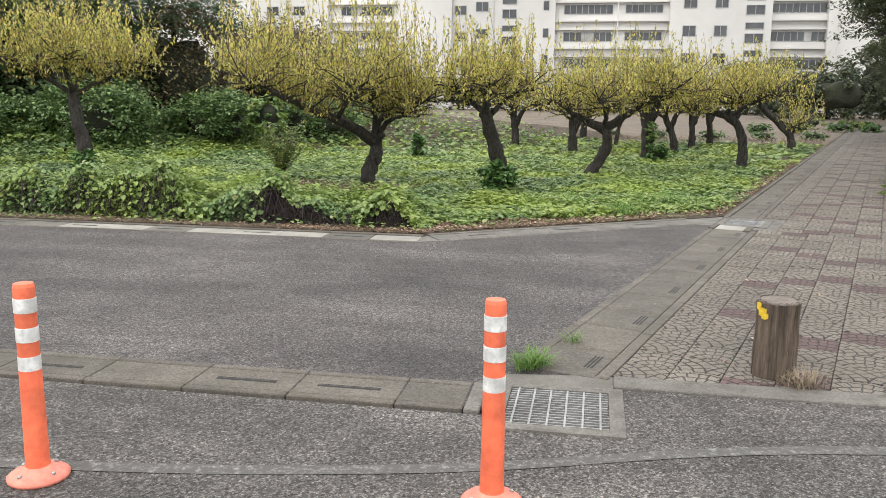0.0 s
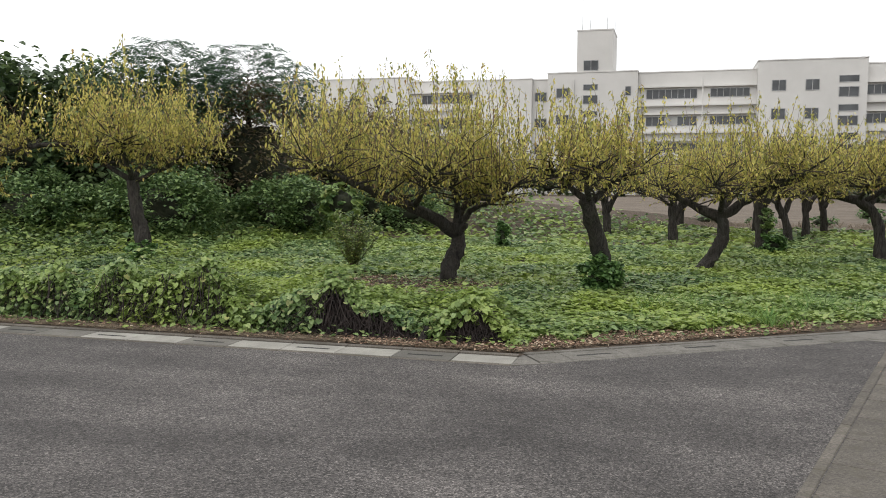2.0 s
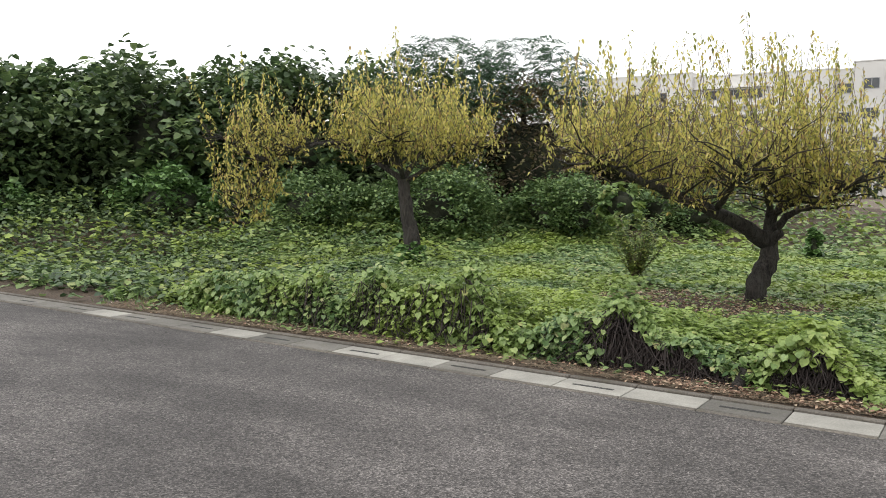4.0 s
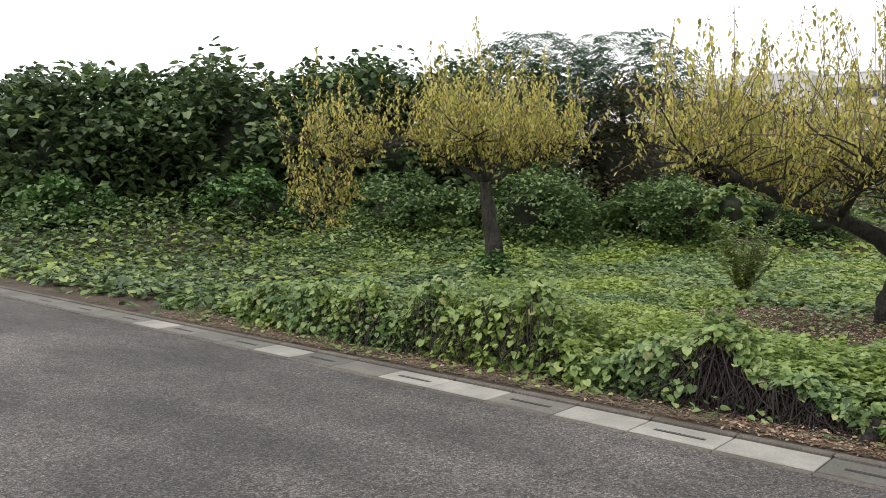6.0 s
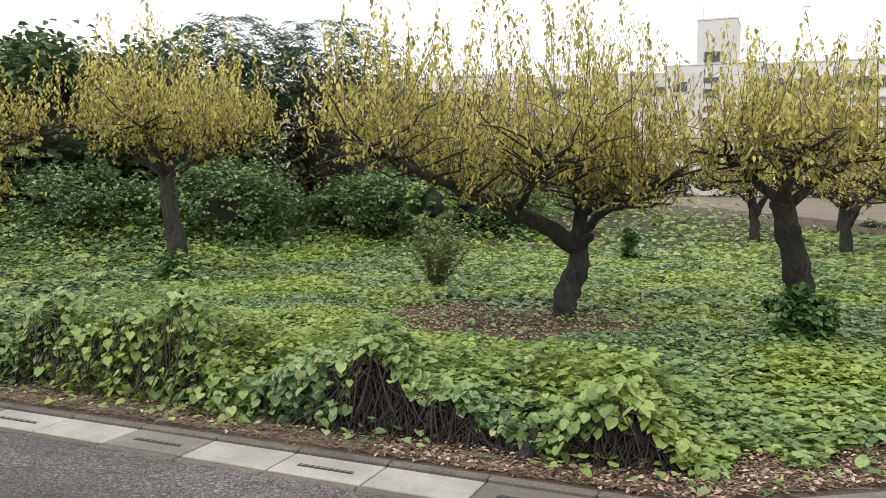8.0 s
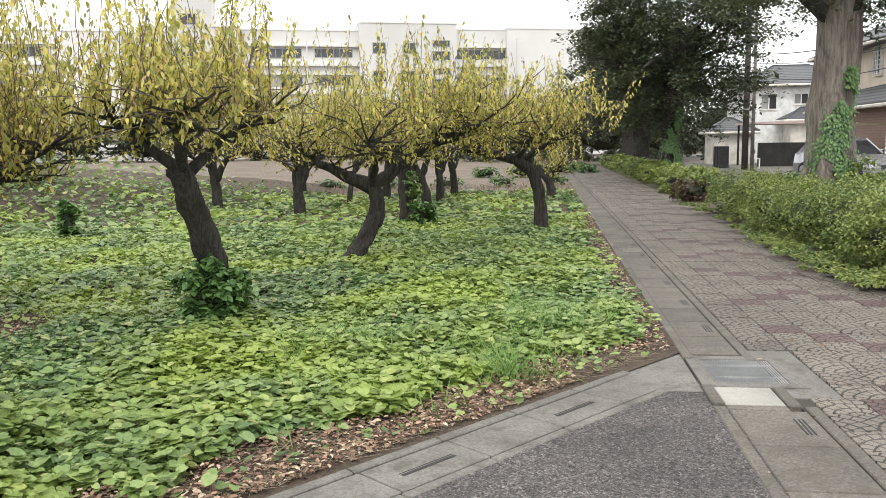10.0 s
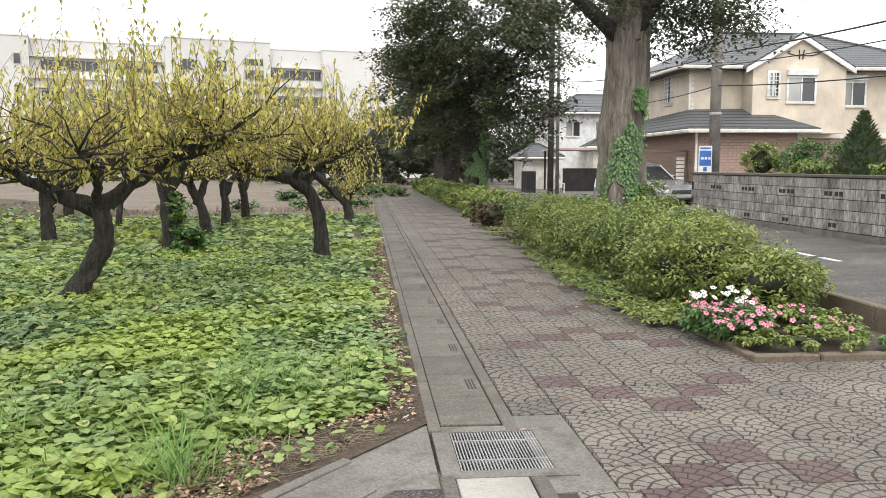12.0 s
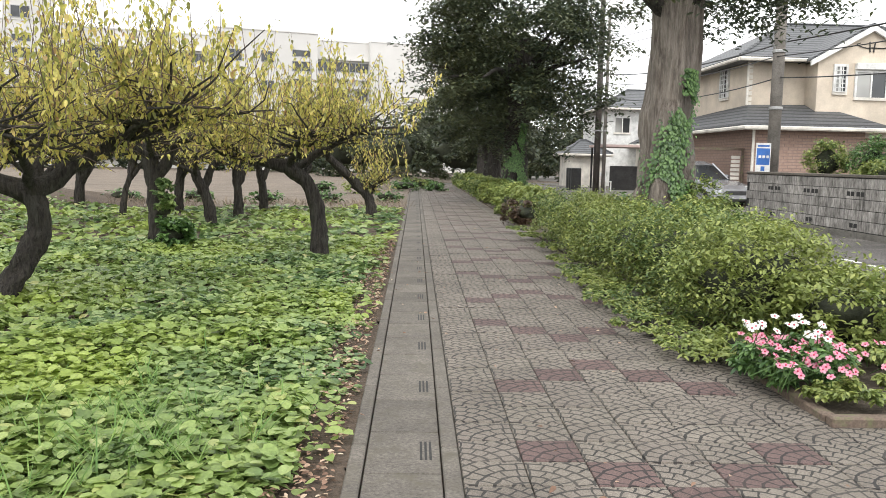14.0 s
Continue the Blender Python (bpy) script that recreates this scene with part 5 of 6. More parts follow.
def grate(m, w, d, bars, cross, name, label, frame_w):
    root = tagged(new(name), label, "drain grate")
    root.matrix_world = m
    bm = bmesh.new()
    for a in ((-frame_w, w + frame_w, -frame_w, 0), (-frame_w, w + frame_w, d, d + frame_w), (-frame_w, 0, 0, d), (w, w + frame_w, 0, d)):
        box(bm, *a, -0.1, 0.009)
    part("concrete_frame", bm, M_CONCRETE, root, "pale worn concrete surround")
    # floor painted near-black for the shade below the bars
    part("pit", boxed(0, w, 0, d, -0.4, -0.25), M_GAP_SHADE, root)
    for k in range(bars):
        y = d * (k + 0.5) / bars
        part("bar", boxed(0.004, w - 0.004, y - 0.0032, y + 0.0032, -0.03, 0.006), M_GALV, root)
    for k in range(cross):
        x = w * (k + 0.5) / cross
        part("cross_bar", boxed(x - 0.005, x + 0.005, 0.003, d - 0.003, -0.03, 0.008), M_GALV, root)


grate(Matrix.Translation((-0.255, 4.235, 0)), 0.515, 0.51, 15, 6, "road_grate", "square galvanised steel grate set in concrete", 0.075)
grate(path_pose(-0.552, 0.113) @ pose(0.437, 0, 0, 0, 0, 90), 0.55, 0.437, 28, 2, "path_grate", "steel bar grate in a pale concrete frame", 0.09)
bm = bmesh.new()
slab(bm, [on_path(s, l).xy for s, l in ((0.14, 0.006), (0.1, -0.2), (-0.5, -0.8), (-0.74, -0.4), (-0.74, 0.006))], -0.1, 0.0032)
tagged(mesh_object("pavement_2", bm, M_CONCRETE), "worn concrete apron joining the drains", "pavement", kind="structure")
bm = bmesh.new()
slab(bm, [on_path(q, w).xy for q, w in ((-0.828, 0.492), (-0.828, 0.768), (0.272, 0.768), (0.272, 0.492))], -0.1, 0.003)
tagged(mesh_object("pavement_5", bm, M_CONCRETE), "worn concrete surround beside the path grate", "pavement", kind="structure")
bm = bmesh.new()
box(bm, 0.29, 40, 4.85, 5.03, -0.1, 0.012, 0.006)
tagged(mesh_object("pavement_3", bm, M_CONCRETE), "flush concrete kerb before the paving", "kerb", kind="structure")

bm = bmesh.new()
slab(bm, [(-0.385, 4.83), (0.287, 4.83), (0.287, 5.03), on_path((5.03 - PY + 0.46 * PSIN) / PCOS, 0.46).xy, on_path((4.95 - PY) / PCOS, -0.02).xy, (-0.385, 4.87)], -0.1, 0.003)
tagged(mesh_object("pavement_4", bm, M_LID_MID), "worn grey concrete between grate and paving", "pavement", kind="structure")

# a worn painted line across the old road
m, n, l, b = material("worn_line_paint", 0.85)
f = noise_node(n, l, position(n), 26, 5, 0.8)
l.new(ramp(n, l, f, [(0.5, (0.085, 0.08, 0.074)), (0.72, (0.3, 0.29, 0.27))]), b.inputs["Base Color"])
M_LINE = m
bm = bmesh.new()
pts = curve_points([(-5, 3.2, 0), (-2.2, 3.38, 0), (-0.5, 3.68, 0), (1.2, 4.22, 0), (4, 4.6, 0)], 6)
lo = [bm.verts.new((p.x, p.y - 0.045, 0.001)) for p in pts]
hi = [bm.verts.new((p.x, p.y + 0.045, 0.001)) for p in pts]
for k in range(len(pts) - 1):
    bm.faces.new((lo[k], lo[k + 1], hi[k + 1], hi[k]))
tagged(mesh_object("road_marking", bm, M_LINE), "pale line worn almost away on the asphalt", "road marking", kind="structure")
tuft([(-0.17, 5.1), (-0.14, 5.15), (-0.22, 5.05)], "weed", "bright green grass weed in the drain's joint", 0.12, 110, 0.035)
tuft([(0.05, 5.66)], "weed", "small dry green weed beside the drain", 0.09, 50, 0.03)
tuft([(1.27, 5.07), (1.34, 5.09)], "weed", "dry straw-coloured grass at the log's foot", 0.12, 70, 0.045, M_STRAW)

# ---- bollards ----
M_ORANGE = surface("orange_rubber", (0.72, 0.13, 0.06), (0.85, 0.19, 0.09), 25, 6, 0.5, relief=0.05)
M_SALMON = surface("faded_orange_rubber", (0.72, 0.2, 0.14), (0.85, 0.3, 0.22), 25, 6, 0.6, relief=0.05)
M_TAPE = surface("white_reflective_tape", (0.55, 0.55, 0.53), (0.8, 0.8, 0.78), 30, 12, 0.4, relief=0.05, stain=(0.45, 0.45, 0.42))
M_YELLOW = surface("yellow_paint", (0.6, 0.4, 0.02), (0.8, 0.55, 0.03), 60, 8, 0.7, relief=0.2)
M_LOG = surface("weathered_log", (0.03, 0.022, 0.016), (0.2, 0.15, 0.11), 40, 9, 0.95, relief=1.0, dist=0.03, stretch=0.06)


def ring_solid(profile, seg=24):
    bm = bmesh.new()
    rings = [[bm.verts.new((r * math.cos(6.28319 * k / seg), r * math.sin(6.28319 * k / seg), z)) for k in range(seg)] for r, z in profile]
    for a, b in zip(rings, rings[1:]):
        for k in range(seg):
            bm.faces.new((a[k], a[(k + 1) % seg], b[(k + 1) % seg], b[k]))
    bm.faces.new(rings[0][::-1])
    bm.faces.new(rings[-1])
    return bm


def lane_post(loc):
    root = anchor("lane_post", loc, "orange rubber lane post with white reflective bands", "bollard", "lane posts")
    part("base", ring_solid([(0.12, 0.0), (0.122, 0.012), (0.105, 0.024), (0.06, 0.036), (0.05, 0.05)]), M_SALMON, root, "faded round rubber foot", smooth=True)
    part("post", ring_solid([(0.05, 0.036), (0.047, 0.06), (0.042, 0.5), (0.041, 0.746), (0.037, 0.759), (0.02, 0.76)]), M_ORANGE, root)
    for z in (0.65, 0.54, 0.43):
        part("band", ring_solid([(0.0418, z), (0.0434, z + 0.001), (0.0434, z + 0.054), (0.0418, z + 0.055)]), M_TAPE, root, "white reflective band")
    for k in range(4):
        a = k * 1.57 + 0.6
        b = part("bolt", ring_solid([(0.009, 0.02), (0.009, 0.034), (0.006, 0.037)], 8), M_GALV, root)
        b.location = (0.088 * math.cos(a), 0.088 * math.sin(a), 0)
    return root


post = lane_post((-0.204, 3.43, 0))
post.scale[2] = 1.075
copy_thing(post, pose(-2.06, 3.285, 0, 0, 0, 40))

log = anchor("log_bollard", (1.19, 5.25, 0), "weathered round log bollard with a yellow painted mark", "bollard")
bm = bmesh.new()
lr = random.Random(4)
seg = 64
prof = [1 + lr.uniform(-0.1, 0.05) for _ in range(seg)]
rings = []
for r, z in ((0.118, -0.02), (0.12, 0.05), (0.118, 0.13), (0.116, 0.21), (0.115, 0.29), (0.114, 0.37), (0.116, 0.44), (0.106, 0.452)):
    rings.append([bm.verts.new((r * (prof[k] + 0.03 * math.sin(k * 1.9 + z * 23)) * math.cos(6.28319 * k / seg), r * (prof[k] + 0.03 * math.sin(k * 1.9 + z * 23)) * math.sin(6.28319 * k / seg), z + lr.uniform(-0.003, 0.003))) for k in range(seg)])
for a, b in zip(rings, rings[1:]):
    for k in range(seg):
        bm.faces.new((a[k], a[(k + 1) % seg], b[(k + 1) % seg], b[k]))
part("log", bm, M_LOG, log)
part("sawn_top", ring_solid([(0.112, 0.44), (0.112, 0.449)], 40), surface("sawn_log_end", (0.1, 0.085, 0.07), (0.24, 0.2, 0.17), 40, 8, 0.9), log, "pale grey sawn end")
bm = bmesh.new()
for a0, a1, z0, z1 in ((-2.75, -2.3, 0.37, 0.412), (-2.95, -2.6, 0.4, 0.438), (-2.55, -2.2, 0.355, 0.385)):
    v = [bm.verts.new((0.1235 * math.cos(a), 0.1235 * math.sin(a), z)) for a, z in ((a0, z0), ((a0 + a1) / 2, z0 - 0.004), (a1, z0 + 0.006), (a1, z1), ((a0 + a1) / 2, z1 + 0.006), (a0, z1))]
    bm.faces.new(v)
part("painted_mark", bm, M_YELLOW, log, "yellow paint mark")

# ---- planted strip ----
M_BED = surface("bed_soil", (0.05, 0.04, 0.03), (0.14, 0.11, 0.08), 30, 2, 0.95, relief=0.8, dist=0.03)
M_BROWN = surface("brown_concrete", (0.09, 0.065, 0.05), (0.2, 0.15, 0.115), 50, 3, 0.9, relief=0.3, stain=(0.12, 0.13, 0.06))
bm = bmesh.new()
slab(bm, [on_path(s, l).xy for s, l in ((1.43, 2.48), (1.43, 3.9), (47, 3.9), (47, 2.48))], -0.2, 0.03)
tagged(mesh_object("ground_2", bm, M_BED), "dark planted soil of the strip between path and lane", "ground", kind="structure")
edge = tagged(new("planter_edge"), "mossy brown concrete edging round the planted strip", "kerb", kind="structure")
for k in range(3):
    ob = part("edge_block", boxed(0.005, 0.495, 0, 0.08, -0.1, 0.06, bevel=0.01), M_BROWN, edge)
    ob.matrix_local = path_pose(1.35, 2.41 + 0.5 * k)
for k in range(44):
    ob = part("edge_block", boxed(0, 0.07, 0.005, 0.995, -0.1, 0.055 if k < 2 else 0.012, bevel=0.01), M_BROWN, edge)
    ob.matrix_local = path_pose(1.435 + k, 2.41)
    ob = part("edge_block", boxed(0, 0.11, 0.005, 0.995, -0.1, 0.24 if k < 3 else 0.15, bevel=0.012), M_BROWN, edge)
    ob.matrix_local = path_pose(1.3 + k, 3.9)


def strip_shrub(s, l, r, n, size, mat, seed, name="hedge_shrub", label="leafy green clipped shrub in the planted strip", shape=LEAF_OVAL, lift=None):
    b = bush(on_path(s, l, 0.02), r, n, size, mat, seed, name, label, "shrub", shape, lift, group="planted strip")
    b.rotation_euler[2] = radians(-PATH_YAW)


strip_shrub(3.9, 3.05, (0.74, 0.95, 0.48), 12500, 0.044, M_HEDGE, 401, label="sprawling green shrub spilling towards the lane")
strip_shrub(3.0, 3.3, (0.5, 0.55, 0.33), 6000, 0.05, M_HEDGE, 402, label="low dark-green shrub at the lane's kerb")
strip_shrub(5.3, 3.05, (0.74, 0.9, 0.52), 11500, 0.044, M_HEDGE, 403, label="tall loose green shrub in the planted strip")
strip_shrub(2.95, 2.5, (0.3, 0.5, 0.1), 900, 0.05, M_HEDGE, 404, "creeper", "yellow-green creeper spreading over the edging")
strip_shrub(5.0, 2.35, (0.22, 0.8, 0.1), 900, 0.05, M_HEDGE, 405, "creeper", "yellow-green creeper spreading over the edging")
for k, (s, l) in enumerate(((4.1, 2.35), (6.4, 2.3), (7.9, 2.28), (9.6, 2.3), (11.4, 2.28), (12.8, 2.3), (2.75, 2.35))):
    strip_shrub(s, l, (0.2 + 0.05 * (k % 3), 0.45, 0.07), 520, 0.05, M_HEDGE, 460 + k, "creeper", "yellow-green creeper trailing over the path's edge")
for k in range(4):
    strip_shrub(6.5 + 1.55 * k, 2.9, (0.66, 0.95, 0.48), 8200, 0.044, M_HEDGE, 410 + k, label="clipped small-leaved hedge shrub draped with creepers")
strip_shrub(8.2, 4.02, (0.5, 0.5, 0.6), 4200, 0.06, M_HEDGE, 418, label="tall loose leafy shrub before the street tree")
strip_shrub(6.9, 3.6, (0.46, 0.6, 0.46), 4600, 0.05, M_HEDGE, 419, label="rounded green shrub along the lane's kerb")
strip_shrub(10.6, 3.6, (0.4, 0.6, 0.48), 2200, 0.09, M_HEDGE, 417, label="tall loose shrub beside the street tree")
strip_shrub(9.2, 3.55, (0.42, 0.7, 0.5), 2600, 0.09, M_IVY, 416, label="dark-green ivy shrub round the street tree")
M_DARKRED = leaf_material("dark_red_leaves", [(0.0, (0.05, 0.025, 0.02)), (1.0, (0.12, 0.08, 0.04))], 0.5, 0.2)
strip_shrub(14.8, 2.55, (0.5, 0.55, 0.3), 1800, 0.07, M_DARKRED, 420, label="dark reddish-brown clipped shrub")
for k in range(6):
    strip_shrub(16.0 + 2.6 * k, 2.95, (0.7, 1.45, 0.42), 3400, 0.09, M_HEDGE, 421 + k, label="yellow-green clipped hedge shrub along the path")
for k in range(4):
    strip_shrub(32 + 3.4 * k, 2.95, (0.7, 1.8, 0.42), 1800, 0.13, M_HEDGE, 431 + k, label="yellow-green hedge shrub far along the path")


for k in range(11):
    s = 2.7 + 0.42 * k
    strip_shrub(s, 2.16 + 0.07 * math.sin(k * 2.1), (0.24 + 0.05 * (k % 3), 0.34, 0.05), 620, 0.042, M_HEDGE, 480 + k, "creeper", "yellow-green creeper sprawling onto the paved path")

# ---- flowers ----
M_PINK = leaf_material("pink_petals", [(0.0, (0.6, 0.12, 0.25)), (0.5, (0.72, 0.26, 0.36)), (1.0, (0.68, 0.42, 0.48))], 0.6, 0.3)
M_PETAL = leaf_material("white_petals", [(0.0, (0.75, 0.76, 0.72)), (1.0, (0.86, 0.86, 0.84))], 0.6, 0.3)
M_HEART = surface("flower_heart", (0.5, 0.03, 0.08), (0.65, 0.06, 0.12), 60, 5)


def flower(loc, tilt, turn, r, mat, label):
    root = anchor("flower", loc, label, "flower", "flower bed")
    root.rotation_euler = (tilt, 0, turn)
    at, al, si, sz = [], [], [], []
    for k in range(5):
        a = k * 1.2566
        at.append((0, 0, 0))
        al.append((math.cos(a), math.sin(a), 0.12))
        si.append((-math.sin(a), math.cos(a), 0))
        sz.append(r)
    leaves("petals", at, al, si, sz, mat, ((0, 0), (0.35, 0.34), (0.85, 0.36), (1, 0.0)), 0.02, root, 0.06)
    part("heart", ring_solid([(r * 0.2, -0.002), (r * 0.2, 0.004), (r * 0.1, 0.007)], 8), M_HEART, root)
    bm = bmesh.new()
    tube(bm, [(0, 0, -0.18), (0, 0, 0)], [0.003, 0.003], 5)
    part("stalk", bm, M_IVY, root)


frng = random.Random(77)
for k in range(150):
    pink = k >= 22
    s, l = (frng.uniform(1.6, 2.45), frng.uniform(2.3, 2.75) if k % 3 else frng.uniform(2.6, 3.4)) if pink else (frng.uniform(1.95, 2.4), frng.uniform(2.3, 2.72))
    z = 0.2 + 0.1 * frng.random() + (0.12 if not pink else 0.0) - 0.12 * max(0.0, l - 2.9)
    flower(on_path(s, l, z), frng.uniform(0.3, 1.1), frng.uniform(-1.2, 0.9), 0.024 if pink else 0.028, M_PINK if pink else M_PETAL,
           "pink five-petalled flower with a red heart" if pink else "white five-petalled flower in the planted bed")
for s, l, z in ((1.33, 3.55, 0.14), (1.3, 3.5, 0.05), (1.4, 3.75, 0.22)):
    flower(on_path(s, l, z), 0.8, 0, 0.04, M_PINK, "pink flower nodding over the edging")
strip_shrub(2.1, 2.56, (0.34, 0.45, 0.16), 3600, 0.05, M_IVY, 451, "flower_plant", "dark-green leafy flowering plants")
strip_shrub(2.1, 3.2, (0.45, 0.42, 0.13), 3600, 0.042, M_HEDGE, 452, "flower_plant", "fading yellow-green flowering plants")
strip_shrub(1.62, 2.95, (0.55, 0.25, 0.1), 3600, 0.036, M_HEDGE, 453, "flower_plant", "low yellow-green weeds in the bed")
strip_shrub(1.5, 3.62, (0.16, 0.16, 0.1), 260, 0.06, M_IVY, 454, "flower_plant", "small green plant with pink flowers")

b = mesh_object("terracotta_brick", boxed(-0.05, 0.05, -0.1, 0.1, 0.0, 0.025, bevel=0.006), surface("terracotta", (0.5, 0.2, 0.11), (0.62, 0.3, 0.18), 50, 6, 0.9, relief=0.2))
b.matrix_world = path_pose(1.9, 3.955, 0.24)
tagged(b, "flat orange terracotta piece lying on the planter's kerb", "brick")

# near paving as single pieces
for s, l, red in near_tiles:
    ob = new("tile", tile_red if red else tile_grey)
    ob.parent = pavement
    ob.matrix_local = path_pose(s, l, trng.uniform(-0.002, 0.003))


# ---- garden wall ----
M_BLOCK = surface("weathered_block", (0.14, 0.132, 0.12), (0.44, 0.415, 0.385), 18, 2.2, 0.95, relief=0.7, dist=0.015, vary=0.22, stain=(0.075, 0.07, 0.063), stretch=0.35)
garden_wall = anchor("garden_wall", on_path(2.4, 8.9, 0.0), "weathered grey concrete block wall with pierced blocks", "wall")
garden_wall.rotation_euler[2] = radians(-PATH_YAW)
garden_wall.scale = (1, 0.93, 1.035)
part("core", boxed(0.01, 0.11, 0, 17.6, -0.1, 1.14), M_GAP_SHADE, garden_wall)
part("footing", boxed(-0.05, 0.16, 0, 17.6, -0.12, 0.12), M_CONCRETE, garden_wall)
part("coping", boxed(-0.03, 0.15, -0.02, 17.62, 1.14, 1.2, bevel=0.01), M_LID_DARK, garden_wall)
block = bpy.data.meshes.new("block")
bm = bmesh.new()
box(bm, -0.008, 0.12, 0.005, 0.395, 0.005, 0.195, 0.006)
bm.to_mesh(block)
bm.free()
block.materials.append(M_BLOCK)
for row in range(5):
    for k in range(44):
        ob = new("block", block)
        ob.parent = garden_wall
        ob.location = (0, 0.4 * k - (0.2 if row % 2 and k else 0), 0.13 + 0.2 * row)
for row, places in ((3, (4, 0)), (0, (4,))):
    for k in range(1, 44):
        if k % 5 in places:
            y0, z0 = 0.4 * k - (0.2 if row % 2 else 0), 0.13 + 0.2 * row
            # dark boxes on the face paint the holes' shade; blocks stay solid
            for d in (0.045, 0.215):
                part("hole_shade_patch", boxed(-0.0095, 0.02, y0 + d, y0 + d + 0.14, z0 + 0.06, z0 + 0.145), M_GAP_SHADE, garden_wall)
bm = bmesh.new()
slab(bm, [on_path(s, l).xy for s, l in ((-3, 9.0), (-3, 30), (18.75, 30), (18.75, 9.0))], -0.2, 1.0)
tagged(mesh_object("ground_3", bm, M_BED), "raised garden soil behind the block wall", "ground", kind="structure")


def lot_bush(s, l, r, n, size, mat, seed, label, z=1.0, name="garden_shrub"):
    bush(on_path(s, l + 0.6, z), r, n, size, mat, seed, name, label, "shrub", group="garden shrubs")


for k, (s, l, r, n, mat, lab) in enumerate((
        (17.2, 9.6, (0.5, 0.5, 0.5), 1500, M_HEDGE, "rounded garden shrub with reddish tips"), (15.8, 10.0, (0.6, 0.6, 0.5), 1500, M_IVY, "dark garden shrub"),
        (14.4, 9.4, (0.65, 0.6, 0.26), 1500, M_HEDGE, "low domed clipped shrub"), (15.0, 10.8, (0.6, 0.6, 0.55), 1500, M_IVY, "dark garden shrub"),
        (12.6, 9.5, (0.55, 0.6, 0.3), 1500, M_VINE, "bright green low shrub"), (13.4, 10.9, (0.5, 0.5, 0.5), 1400, M_IVY, "dark garden shrub"),
        (13.6, 9.0, (0.4, 0.5, 0.24), 1300, M_HEDGE, "low yellow-green shrub"), (10.6, 8.95, (0.35, 0.45, 0.28), 1200, M_HEDGE, "pale variegated shrub"),
        (9.4, 9.5, (0.45, 0.5, 0.25), 1200, M_IVY, "low dark shrub"))):
    lot_bush(s, l, (r[0], r[1], r[2] * 1.15), int(n * 2.2), 0.07, mat, 500 + k, lab + " behind the block wall")


def cypress(s, l, z, h, r, seed, label):
    rng = random.Random(seed)
    root = anchor("conifer", on_path(s, l, z), label, "conifer", "garden shrubs")
    # dark cone paints the shade behind the conifer's foliage
    part("shade_core", ring_solid([(r * 0.75, 0.0), (r * 0.8, h * 0.25), (r * 0.5, h * 0.6), (0.02, h * 0.97)], 12), M_INNER_SHADE, root)
    at, al, si, sz = [], [], [], []
    for _ in range(int(1800 * r * h) + 260):
        t = rng.random() ** 1.3
        a = rng.uniform(0, 6.283)
        rr = r * (1 - t) ** 0.8 * (0.85 + 0.3 * rng.random())
        at.append((rr * math.cos(a), rr * math.sin(a), t * h))
        al.append((math.cos(a) * 0.7, math.sin(a) * 0.7, 0.8))
        si.append((-math.sin(a), math.cos(a), rng.uniform(-0.5, 0.5)))
        sz.append(rng.uniform(0.06, 0.13))
    tagged(leaves("foliage", at, al, si, sz, M_DARKTREE if r < 0.3 else M_BUSH, LEAF_OVAL, 0.1, root, 0.05), kind="stuff")


cypress(12.4, 10.0, 1.0, 1.5, 0.6, 1, "cone-shaped dark-green garden conifer")
for k in range(5):
    cypress(15.6 - 0.8 * k, 12.9, 1.0, 0.95 + 0.15 * (k % 2), 0.2, 10 + k, "slim dark garden conifer")

bm = bmesh.new()
slab(bm, [on_path(q, w).xy for q, w in ((18.76, 9.0), (18.76, 30), (90, 30), (90, 9.0))], -0.2, 0.012)
tagged(mesh_object("ground_4", bm, M_CONCRETE), "pale concrete driveway and yards past the wall", "ground", kind="structure")

# ---- house ----
M_BEIGE = surface("beige_render", (0.58, 0.5, 0.405), (0.65, 0.565, 0.46), 20, 0.8, 0.9, relief=0.15)
M_TRIM = surface("cream_trim", (0.68, 0.64, 0.57), (0.76, 0.72, 0.65), 20, 2, 0.7, relief=0.05)


def striped(name, dark, light, pitch, joint, rough=0.8, axis=2, brick=False):
    """Courses of tiles or bricks too far off to be pieces."""
    m, n, l, b = material(name, rough)
    tc = n.new("ShaderNodeTexCoord").outputs["Object"]
    sep = n.new("ShaderNodeSeparateXYZ")
    l.new(tc, sep.inputs[0])
    k = maths(n, l, "DIVIDE", sep.outputs[axis], pitch)
    fr = maths(n, l, "FRACT", k)
    gap = maths(n, l, "LESS_THAN", fr, 0.16 if brick else 0.3)
    if brick:
        row = maths(n, l, "MULTIPLY", maths(n, l, "MODULO", maths(n, l, "FLOOR", k), 2.0), 0.5)
        run = maths(n, l, "ADD", maths(n, l, "DIVIDE", maths(n, l, "ADD", sep.outputs[0], sep.outputs[1]), pitch * 3), row)
        gap = maths(n, l, "MAXIMUM", gap, maths(n, l, "LESS_THAN", maths(n, l, "FRACT", run), 0.06))
    f = noise_node(n, l, tc, 9, 4)
    col = ramp(n, l, f, [(0.3, dark), (0.7, light)])
    l.new(mixed(n, l, gap, col, joint), b.inputs["Base Color"])
    bump(n, l, b, maths(n, l, "SUBTRACT", 1.0, fr) if not brick else maths(n, l, "SUBTRACT", 1.0, gap), 0.6, 0.03)
    return m


